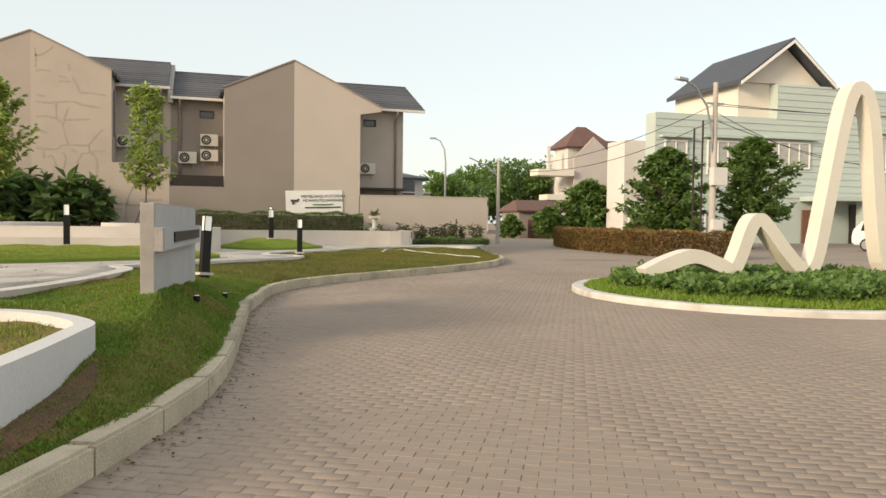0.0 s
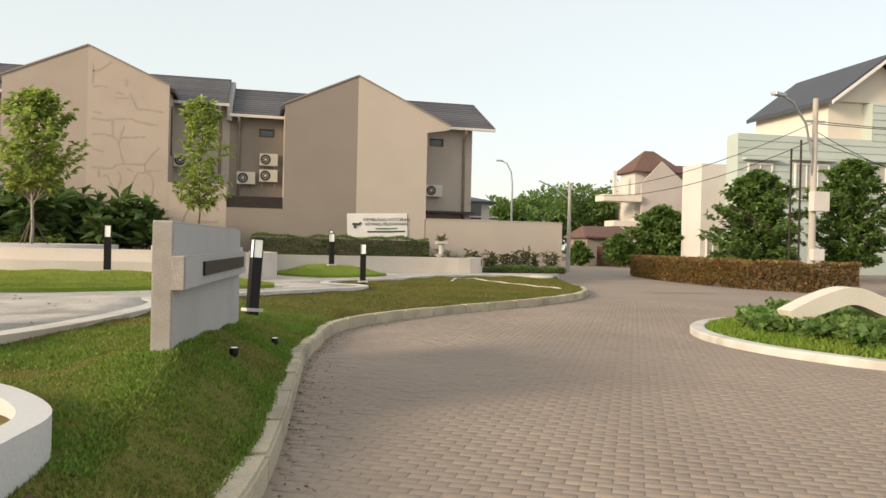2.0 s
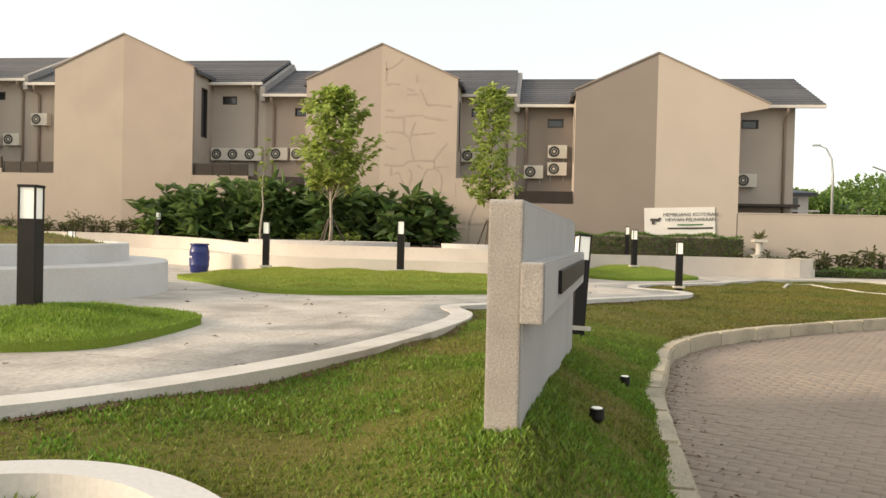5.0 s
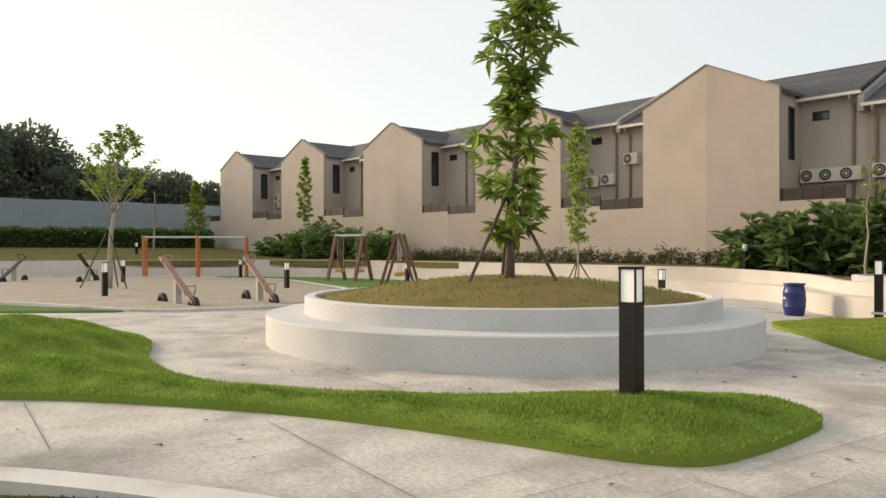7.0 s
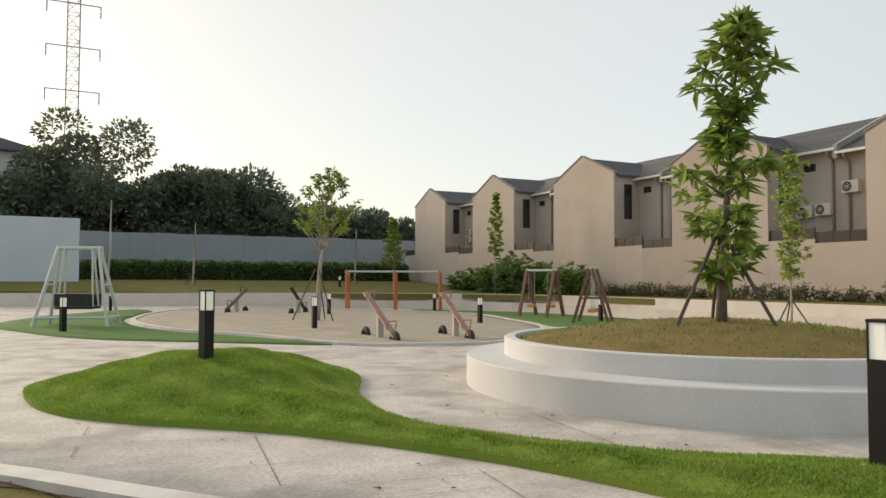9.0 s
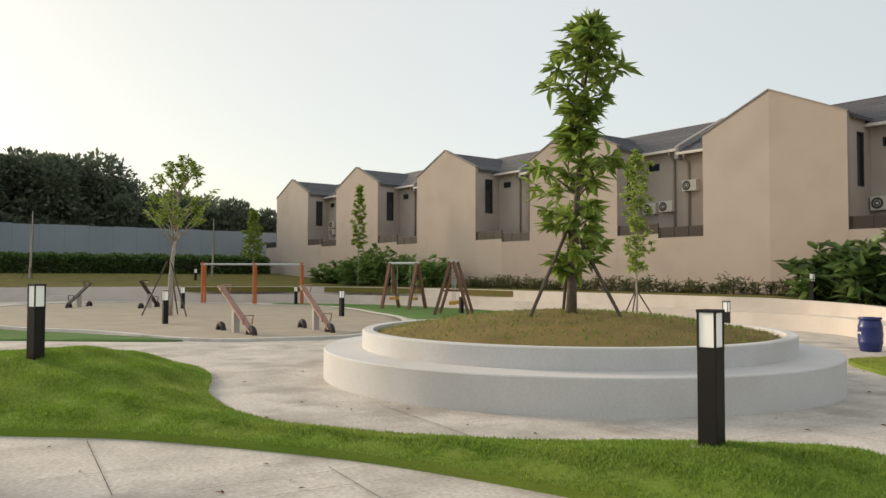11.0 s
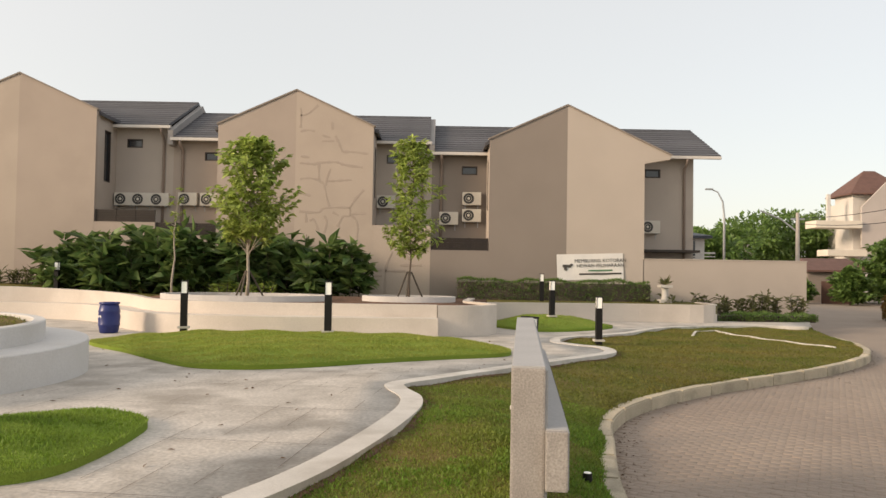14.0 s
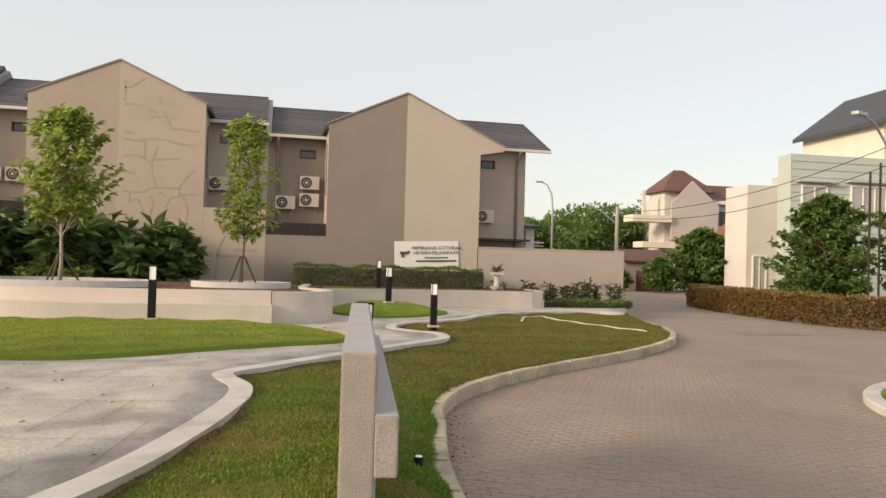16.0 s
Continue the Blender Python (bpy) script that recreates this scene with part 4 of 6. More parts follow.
        box(gut, ((a + b) / 2, RY - 0.47, up - 0.1), (b - a, 0.14, 0.13), 0.02)
        gutter = part("gutter", gut, M["gutter"], h)
        dp = bmesh.new()
        ex = (xl + 0.42) if s < 0 else (xr - 0.42)
        tube(dp, [(ex, RY - 0.47, up - 0.12), (ex, RY - 0.47, up - 0.32), (ex, RY - 0.1, up - 0.55), (ex, RY - 0.06, up - 0.8), (ex, RY - 0.06, g)], 0.06, 8)
        part("downpipe", dp, M["pipe"], h, smooth=True)
    # rear body, back slope and the gable's own roof
    part("rear_wall", boxes(((((xl + xr) / 2), RY + 5.4, (g - 0.6 + up) / 2), (xr - xl, 0.2, up - g + 0.6))), M["plaster_a"], h)
    xe = xr + (1.05 if k == 0 else -0.11)
    tiled_slope("roof", xl + 0.11, xe, RY - 0.45, up - 0.02, RY + 3.6, up + 1.85, h)
    tiled_slope("back_roof", xl + 0.11, xe, RY + 7.3, up - 0.02, RY + 3.55, up + 1.85, h)
    for s in (-1, 1):
        tiled_slope_x("gable_roof", FY + 0.2, RY + 3.0, px + s * (HALF + 0.2), ze - 0.16, px, zp - 0.12, h)
    # firewall parapet on the unit's left boundary, and the end wall of the row
    par = bmesh.new()
    y0, y1, y2 = RY - 0.5, RY + 3.55, RY + 7.3
    prof = [(y0, up - 0.35), (y0, up + 0.28), (y1, up + 2.2), (y2, up + 0.3), (y2, up - 0.4)]
    a = [par.verts.new((xl - 0.11, y, z)) for y, z in prof]
    b = [par.verts.new((xl + 0.11, y, z)) for y, z in prof]
    par.faces.new(a), par.faces.new(list(reversed(b)))
    for i in range(5):
        par.faces.new((a[i], b[i], b[(i + 1) % 5], a[(i + 1) % 5]))
    bmesh.ops.recalc_face_normals(par, faces=par.faces[:])
    part("firewall", par, M["parapet"], h)
    if k == 0:
        part("end_wall", boxes(((xr - 0.1, RY + 2.8, (g - 0.6 + up) / 2), (0.2, 5.3, up - g + 0.6))), M["plaster_grey"], h)
        e = bmesh.new()
        a = [e.verts.new((xr - 0.2, y, z)) for y, z in ((RY, up), (RY + 3.6, up + 1.78), (RY + 7.2, up))]
        b = [e.verts.new((xr, y, z)) for y, z in ((RY, up), (RY + 3.6, up + 1.78), (RY + 7.2, up))]
        e.faces.new(a), e.faces.new(list(reversed(b)))
        for i in range(3):
            e.faces.new((a[i], b[i], b[(i + 1) % 3], a[(i + 1) % 3]))
        bmesh.ops.recalc_face_normals(e, faces=e.faces[:])
        part("end_gable", e, M["plaster_grey"], h)
        # dark opening with a lintel shelf under the right-hand overhang
        part("shelf", boxes(((8.9, RY - 0.5, 2.72), (2.6, 1.1, 0.1))), M["dark_metal"], h)
    return h


for k in range(7):
    row_house(k)

# long boundary wall past the last house
bw = thing("wall_boundary", "grey plastered boundary wall running to the road", "wall", kind="structure")
part("wall", boxes(((10.9, FY + 0.08, 0.93), (6.8, 0.16, 2.76), 0.01)), M["plaster_grey"], bw)
part("coping", boxes(((10.9, FY + 0.08, 2.335), (6.84, 0.2, 0.05), 0.01)), M["plaster_grey"], bw)
part("side_wall", boxes(((14.22, FY + 6, 0.93), (0.16, 11.8, 2.76), 0.01)), M["plaster_grey"], bw)

# crack repairs on the second gable: a branching network laid on the plaster
crk = thing("crack_repairs", "branching filled cracks on the plaster gable", "crack repair", kind="structure")
UPPER = [[(.17, 8.39), (.2, 8.07), (.19, 7.56)], [(.18, 8.07), (.5, 8.17), (.9, 8.51)], [(.19, 7.42), (.51, 7.47), (.79, 7.43)], [(1.49, 7.82), (1.52, 7.5)], [(1.09, 7.26), (1.43, 7.17)],
         [(1.09, 7.02), (1.6, 7.04)], [(1.64, 7.25), (1.78, 6.95), (1.95, 6.58)], [(1.95, 6.58), (2.36, 6.59), (3.01, 6.52)], [(.22, 6.38), (.58, 6.34)],
         [(.18, 6.1), (.77, 6.06), (1.0, 6.12), (1.68, 6.16), (2.03, 6.05), (2.79, 5.95)], [(.98, 6.07), (1.01, 5.4), (1.2, 5.22), (1.35, 4.57), (1.45, 4.3)], [(.21, 5.43), (.56, 5.48), (.99, 5.4)],
         [(1.46, 5.87), (1.33, 5.5), (1.27, 5.17)], [(1.34, 5.36), (1.81, 5.39), (2.34, 5.43)], [(.23, 4.85), (.66, 4.74)]]
LOWER = [[(.2, 4.09), (.97, 4.06), (1.27, 4.25), (2.3, 4.27)], [(2.3, 4.31), (2.52, 4.64), (2.85, 5.02)], [(2.3, 4.27), (2.28, 3.94), (2.0, 3.89), (1.78, 3.47)],
         [(2.32, 3.99), (2.54, 3.76), (2.63, 3.39), (2.6, 2.98), (2.84, 2.47), (2.94, .74)], [(2.37, 4.01), (2.97, 4.05)], [(1.59, 4.07), (1.84, 3.93)], [(.64, 3.7), (.82, 3.73), (1.06, 3.13)],
         [(1.23, 3.92), (1.35, 3.65), (1.24, 3.18)], [(.47, 4.0), (.5, 3.63)], [(4.08, 2.49), (3.84, 1.84), (3.81, .75)], [(3.3, 1.74), (3.65, 1.72)], [(3.79, 1.68), (4.64, 1.69)],
         [(3.3, 1.48), (3.66, 1.47)], [(4.41, 1.92), (5.31, 1.93)], [(4.51, 2.5), (4.8, 2.16)], [(5.02, 2.74), (5.33, 2.4)]]
for line in UPPER + LOWER:
    bm = bmesh.new()
    q = spline(line, 5, False) if len(line) > 2 else [tuple(np.array(line[0]) * (1 - k / 4) + np.array(line[1]) * k / 4) for k in range(5)]
    zs = 0.0
    pts = [(PEAKS[1][0] + x, FY - 0.002, z + zs) for x, z in q]
    T2 = np.gradient(np.array([(x, z) for x, _, z in pts]), axis=0)
    T2 /= np.linalg.norm(T2, axis=1)[:, None]
    rows_ = []
    for (x, y, z), (tx, tz) in zip(pts, T2):
        w_ = random.uniform(0.03, 0.075)
        rows_.append([bm.verts.new((x - k * tz * w_, y - dy, z + k * tx * w_)) for k, dy in ((-1, -0.004), (-0.7, 0.003), (0.7, 0.003), (1, -0.004))])
    for a, b in zip(rows_, rows_[1:]):
        for k in range(3):
            bm.faces.new((a[k], a[k + 1], b[k + 1], b[k]))
    bmesh.ops.recalc_face_normals(bm, faces=bm.faces[:])
    part("crack", bm, M["crack"], crk)


# ---- air conditioners ----
def ac_unit():
    a = thing("air_conditioner", "cream outdoor air-conditioning unit on wall brackets", "air conditioner", group="air conditioners")
    part("casing", box(bmesh.new(), (0, -0.15, 0.28), (0.82, 0.3, 0.56), 0.02), M["ac_white"], a)
    part("fan_guard", lathe(bmesh.new(), [(0.0, 0.0), (0.21, 0.0), (0.225, 0.012), (0.235, 0.0)], 28), M["ac_dark"], a, "dark round fan guard")
    fg = a.children[-1]
    fg.matrix_local = pose(-0.14, -0.302, 0.28, 90, 0, 0)
    hub = part("fan_hub", lathe(bmesh.new(), [(0.0, 0.02), (0.05, 0.02), (0.06, 0.0)], 16), M["ac_white"], fg)
    rim = part("fan_ring", lathe(bmesh.new(), [(0.125, 0.004), (0.125, 0.016), (0.14, 0.016), (0.14, 0.004)], 24), M["ac_white"], fg)
    for sx in (-0.28, 0.28):
        bk = bmesh.new()
        tube(bk, [(sx, 0.0, -0.24), (sx, 0.0, -0.02), (sx, -0.3, -0.02)], 0.02, 6)
        part("bracket", bk, M["galv"], a)
    return a


ACS = [(-14.74, 4.36), (-13.98, 4.36), (-13.18, 4.36), (-11.96, 4.4), (-11.0, 4.4), (-3.3, 4.42), (-0.55, 3.74), (0.45, 3.88), (0.45, 4.62), (8.3, 3.5), (-26.0, 4.9), (-25.0, 4.95), (-23.6, 5.9), (-60.1, 5.2), (-60.1, 5.85)]
first = ac_unit()
first.matrix_world = pose(ACS[0][0], RY, ACS[0][1])
for x, z in ACS[1:]:
    copy_thing(first, pose(x, RY, z))

# ---- banner ----
ban = thing("banner", "white vinyl notice banner tied to the plaster wall", "banner", (5.3, FY - 0.02, 1.98), rz=0)
bm = bmesh.new()
grid = bmesh.ops.create_grid(bm, x_segments=16, y_segments=8, size=0.5, matrix=pose(0, 0, 0, 90, -2, 0) @ Matrix.Diagonal((2.75, 1.08, 1, 1)))
for v in bm.verts:
    v.co.y += -0.012 + 0.012 * math.sin(v.co.x * 5.0 + v.co.z * 3) - 0.01
sheet = part("sheet", bm, M["vinyl"], ban, smooth=True)


def lettering(txt, size, x, z, mat, parent, name="lettering"):
    cu = bpy.data.curves.new(name, "FONT")
    cu.body, cu.size, cu.extrude, cu.align_x, cu.align_y = txt, size, 0.002, "CENTER", "CENTER"
    cu.materials.append(mat)
    ob = new(name, cu)
    ob.parent = parent
    ob.matrix_local = pose(x, -0.04, z, 90, -2, 0)
    return ob


lettering("MEMBUANG KOTORAN", 0.2, 0.42, 0.26, M["print_dark"], ban)
lettering("HEWAN PELIHARAAN", 0.2, 0.42, 0.06, M["print_dark"], ban)
part("text_bar", boxes(((0.42, -0.04, -0.14), (1.0, 0.006, 0.06), 0, 0, Euler((0, radians(-2), 0)).to_matrix().to_4x4())), M["print_red"], ban)
part("text_bar", boxes(((0.42, -0.04, -0.28), (1.75, 0.006, 0.07), 0, 0, Euler((0, radians(-2), 0)).to_matrix().to_4x4())), M["print_dark"], ban)
pic = bmesh.new()
box(pic, (-0.96, -0.04, 0.02), (0.36, 0.006, 0.11), 0.0)
box(pic, (-1.02, -0.041, -0.08), (0.12, 0.006, 0.16), 0.0)
box(pic, (-0.78, -0.041, 0.07), (0.1, 0.006, 0.09), 0.0)
part("printed_patch", pic, M["print_dark"], ban, "dark printed patch")


# ---- plants ----
STREET = Matrix.Translation((-0.021, -11.433, ROAD_Z)) @ Matrix.Rotation(-0.3138, 4, "Z") @ Matrix.Diagonal((1, 0.966, 0.963, 1)) @ Matrix.Rotation(0.2709, 4, "Z") @ Matrix.Translation((-1.238, 11.912, -ROAD_Z))


def farther(ob, f=1.0):
    """Sets a thing of the street scene out along the road, keeping its proportions."""
    o = Vector((1.25, -11.8, 1.18))
    ob.matrix_world = STREET @ Matrix.Translation(o * (1 - f)) @ Matrix.Scale(f, 4) @ ob.matrix_world
    return ob


def leaf_quads(centres, dirs, length, width, droop=0.3, spread=0.35):
    """Pointed leaves, each two faces folded at the midrib."""
    n = len(centres)
    d = dirs + np.random.normal(0, spread, (n, 3))
    d[:, 2] -= droop * np.random.uniform(0, 1, n)
    d /= np.linalg.norm(d, axis=1)[:, None]
    s = np.cross(d, np.random.normal(0, 1, (n, 3)) * [0.5, 0.5, 0.2] + [0, 0, 1])
    s /= np.linalg.norm(s, axis=1)[:, None] + 1e-9
    u = np.cross(s, d)
    L = (length * np.random.uniform(0.65, 1.25, n))[:, None]
    w = (width * np.random.uniform(0.7, 1.2, n))[:, None]
    a = centres
    tip = a + d * L - u * 0.12 * L
    mid = a + d * L * 0.45
    left, right = mid + s * w + u * 0.25 * w, mid - s * w + u * 0.25 * w
    return np.concatenate([np.stack([a, left, tip], 1), np.stack([a, tip, right], 1)])


def stakes(parent, r, h, n=3, turn=0.4):
    bm = bmesh.new()
    for i in range(n):
        a = turn + i * 2 * math.pi / n
        beam(bm, (r * math.cos(a), r * math.sin(a), -0.05), (0.07 * math.cos(a), 0.07 * math.sin(a), h), 0.055, sides=7)
        part("stake", bm, M["stake"], parent)
        bm = bmesh.new()
    bm.free()


def tree(at, height, trunk_r, crown, leaf_len, leaf_w, n_clusters, per, mat, bark, label, lean=(0.0, 0.0), clear=1.5, droop=0.4, stake=(0, 0), group="young trees", name="tree", up=0.5):
    """crown: (z share, radius) pairs from the lowest branch to the top."""
    t = thing(name, label, "tree", at, group)
    trunk = bmesh.new()
    n = 9
    wob = [(0.03 * math.sin(i * 1.7 + at[0]), 0.03 * math.cos(i * 2.1 + at[1])) for i in range(n)]
    line = [Vector((lean[0] * (i / (n - 1)) ** 1.3 + wob[i][0] * (i > 0), lean[1] * (i / (n - 1)) ** 1.3 + wob[i][1] * (i > 0), height * i / (n - 1) - 0.05 * (i == 0))) for i in range(n)]
    tube(trunk, line, [trunk_r * (1.25 if i == 0 else 1 - 0.88 * i / (n - 1)) for i in range(n)], 9)

    def axis(z):
        k = min(max(z / height * (n - 1), 0), n - 1.001)
        i = int(k)
        return line[i].lerp(line[i + 1], k - i)

    zs = [c[0] * height for c in crown]
    rs = [c[1] for c in crown]
    C, D = [], []
    limbs = bmesh.new()
    for i in range(n_clusters):
        z = np.interp((i + random.random()) / n_clusters, np.linspace(0, 1, len(zs)), zs)
        a = i * 2.39996 + random.uniform(-0.5, 0.5)
        R = float(np.interp(z, zs, rs)) * (0.82 + 0.3 * math.sin(2 * a + 4.5 * z + at[0]))
        r = R * math.sqrt(random.uniform(0.12, 1.0)) * random.uniform(0.8, 1.12)
        root = axis(max(z - up * r, clear * 0.8))
        tip = axis(z) + Vector((r * math.cos(a), r * math.sin(a), random.uniform(-0.1, 0.15)))
        if r > 0.12 and i % 2 == 0:
            mid = root.lerp(tip, 0.5) + Vector((0, 0, 0.06 * r))
            tube(limbs, [root, mid, tip], [trunk_r * 0.3, trunk_r * 0.2, trunk_r * 0.08], 5)
        out = Vector((math.cos(a), math.sin(a), 0.25))
        for j in range(per):
            q = j / per
            b = tip - (tip - root) * 0.35 * random.random()
            C.append(b)
            th = random.uniform(0, 2 * math.pi)
            D.append(out * 0.55 + Vector((math.cos(th), math.sin(th), random.uniform(-0.35, 0.5))))
    part("trunk", trunk, bark, t, smooth=True)
    part("branchwork", limbs, bark, t, smooth=True)["kind"] = "stuff"
    V = leaf_quads(np.array(C), np.array(D), leaf_len, leaf_w, droop)
    cr = new("crown", quads_mesh("crown", V, mat, 3))
    cr.parent = t
    if stake[0]:
        stakes(t, stake[0], stake[1])
    return t


tree((PX + 0.35, PY - 0.35, 1.14), 4.65, 0.075, [(0.12, 0.3), (0.22, 0.55), (0.34, 0.85), (0.46, 0.8), (0.56, 0.5), (0.63, 0.36), (0.73, 0.56), (0.84, 0.6), (0.92, 0.45), (0.97, 0.12)], 0.31, 0.06, 84, 17,
     M["leaf_a"], M["bark"], "slender young tree with drooping dark green leaf clusters, staked", (0.35, 0.1), 0.8, 0.55, (0.8, 1.3))
tree((-6.84, 17.35, 0.72), 4.95, 0.055, [(0.4, 0.7), (0.47, 1.4), (0.57, 1.62), (0.7, 1.55), (0.83, 1.25), (0.93, 0.85), (1.0, 0.45)], 0.25, 0.075, 240, 17,
     M["leaf_c"], M["pale_bark"], "young tree with a dense egg-shaped green crown", (0.1, 0), 1.4, 0.4, (0.6, 0.9), up=0.8)
tree((-1.89, 17.98, 0.72), 5.1, 0.035, [(0.3, 0.6), (0.42, 1.15), (0.55, 1.0), (0.75, 0.85), (0.9, 0.75), (1.0, 0.4)], 0.22, 0.05, 170, 16,
     M["leaf_c"], M["bark"], "sparse young tree with drooping pale green leaves, staked", (0.08, 0), 1.3, 0.7, (0.55, 0.95))
tree((-19.5, 17.8, 0.0), 6.3, 0.045, [(0.3, 0.35), (0.45, 0.6), (0.6, 0.5), (0.75, 0.65), (0.9, 0.6), (1.0, 0.3)], 0.22, 0.06, 100, 16,
     M["leaf_c"], M["pale_bark"], "narrow young tree with yellow-green leaves, staked", (0.1, 0), 1.3, 0.6, (0.8, 1.1))
tree((-9.6, 18.7, 0.7), 3.5, 0.04, [(0.5, 0.15), (0.7, 0.35), (0.85, 0.5), (1.0, 0.2)], 0.16, 0.035, 14, 9, M["leaf_b"], M["pale_bark"], "bare thin sapling with few leaves", (0.1, 0), 1.5, 0.5)
tree((-30.0, 3.85, 0.15), 5.9, 0.11, [(0.6, 0.7), (0.68, 1.75), (0.76, 1.85), (0.86, 1.0), (0.95, 1.25), (1.0, 0.7)], 0.2, 0.05, 62, 30, M["leaf_b"], M["pale_bark"],
     "playground tree with a feathery umbrella crown, staked", (0.25, 0.4), 3.2, 0.3, (1.0, 2.1), up=1.0)
tree((-47.0, 22.0, 0.95), 7.0, 0.05, [(0.4, 0.6), (0.6, 0.7), (0.8, 0.5), (1.0, 0.15)], 0.26, 0.07, 70, 20, M["leaf_b"], M["pale_bark"], "narrow young tree by the houses", (0.2, 0), 2.0, 0.5)
tree((-57.0, 18.5, 1.1), 5.6, 0.05, [(0.35, 0.9), (0.55, 1.1), (0.75, 0.8), (1.0, 0.15)], 0.28, 0.07, 90, 20, M["leaf_b"], M["pale_bark"], "small pale green tree beyond the playground", (0.0, 0), 1.5, 0.5)
farther(tree((27.5, 31.0, ROAD_Z - 0.1), 6.4, 0.15, [(0.16, 1.8), (0.3, 2.9), (0.5, 3.2), (0.75, 2.5), (0.92, 1.5), (1.0, 0.6)], 0.34, 0.11, 520, 30, M["leaf_tree"], M["bark"], "broad dark green street tree behind the hedge", (0, 0), 1.2, 0.4, group="street trees"))
farther(tree((34.4, 32.0, ROAD_Z - 0.1), 7.5, 0.16, [(0.16, 1.6), (0.3, 2.7), (0.5, 3.2), (0.75, 2.8), (0.92, 1.7), (1.0, 0.6)], 0.34, 0.11, 520, 30, M["leaf_tree"], M["bark"], "broad dark green street tree behind the hedge", (0, 0), 1.2, 0.4, group="street trees"))
farther(tree((36.4, 60.0, ROAD_Z), 5.9, 0.15, [(0.08, 3.0), (0.3, 4.3), (0.55, 4.2), (0.8, 2.8), (1.0, 0.8)], 0.5, 0.17, 460, 24, M["leaf_tree"], M["bark"], "leafy roadside tree at the far bend", (0, 0), 1.0, 0.4, group="street trees"))
farther(tree((30.4, 56.0, ROAD_Z), 2.9, 0.1, [(0.1, 1.4), (0.4, 1.9), (0.7, 1.6), (1.0, 0.4)], 0.4, 0.14, 170, 22, M["leaf_tree"], M["bark"], "low bushy roadside tree beside the fence", (0, 0), 0.5, 0.4, group="street trees"))
farther(tree((27.4, 58.0, ROAD_Z), 2.2, 0.1, [(0.1, 1.2), (0.4, 1.5), (0.7, 1.2), (1.0, 0.4)], 0.36, 0.13, 130, 22, M["leaf_tree"], M["bark"], "low bushy roadside tree beside the pole", (0, 0), 0.5, 0.4, group="street trees"))


def shrub(at, r, h, n, length, width, mat, label, name="shrub", group="", droop=0.4, stems=6):
    """A bush: stems from the ground and leaves set along them."""
    t = thing(name, label, "shrub", at, group)
    st = bmesh.new()
    C, D = [], []
    for i in range(stems):
        a = i * 2.4 + random.random()
        q = r * math.sqrt((i + 0.5) / stems)
        top = Vector((q * math.cos(a), q * math.sin(a), h * random.uniform(0.6, 1.0) * (1 - 0.35 * q / max(r, 1e-3))))
        root = Vector((q * 0.7 * math.cos(a), q * 0.7 * math.sin(a), -0.05))
        tube(st, [root, root.lerp(top, 0.5), top], [0.022, 0.018, 0.008], 5)
        for j in range(n // stems):
            f = random.uniform(0.12, 1.0)
            C.append(root.lerp(top, f) + Vector(np.random.normal(0, 0.05 * r, 3)))
            b = random.uniform(0, 2 * math.pi)
            D.append(Vector((math.cos(b), math.sin(b), random.uniform(0.1, 0.9))))
    part("woody_base", st, M["stake"], t)["kind"] = "stuff"
    V = leaf_quads(np.array(C), np.array(D), length, width, droop)
    o = new("foliage", quads_mesh("foliage", V, mat, 3))
    o.parent = t
    return t


for i in range(13):
    x = -15.6 + i * 0.92
    shrub((x, 23.4 + 0.5 * math.sin(i * 2.1), 0.7), 0.95, 3.3 - 0.6 * abs(i - 5.5) / 7 + random.uniform(-0.25, 0.25), 330, 0.72, 0.2, M["leaf_dark"], "dense dark broad-leaved shrub against the house wall", "broad_leaf_shrub", "broad-leaved shrubs", 0.5, 9)
shrub((-8.9, 22.3, 0.72), 0.8, 0.6, 220, 0.24, 0.035, M["leaf_b"], "low yellow-green plant in the bed", "low_plant", "low bed plants", 0.3, 12)
shrub((-7.6, 22.2, 0.72), 0.8, 0.6, 220, 0.24, 0.035, M["leaf_b"], "low yellow-green plant in the bed", "low_plant", "low bed plants", 0.3, 12)
for i in range(9):
    shrub((-53.5 + i * 1.75, 23.2 + 0.4 * math.sin(i * 1.3), 0.95), 1.4, 3.3 - 1.6 * abs(i - 4) / 5 + random.uniform(-0.3, 0.3), 300, 0.6, 0.18, M["leaf_tree"], "tall mixed green shrub by the far houses", "tall_shrub", "tall shrubs", 0.5, 9)
for i in range(26):
    shrub((-37.5 + i * 0.86, 24.2 + random.uniform(-0.4, 0.3), 0.9), 0.55, random.uniform(0.7, 1.15), 170, 0.32, 0.035, M["shrub"], "olive grassy shrub along the house wall", "wall_shrub", "wall shrubs", 0.25, 7)
for i in range(9):
    shrub((7.4 + i * 0.72, 23.9 + random.uniform(-0.4, 0.4), 0.12), 0.42, random.uniform(0.7, 1.35), 150, 0.28, 0.05, M["shrub"], "spiky olive shrub before the boundary wall", "spiky_shrub", "spiky shrubs", 0.35, 5)


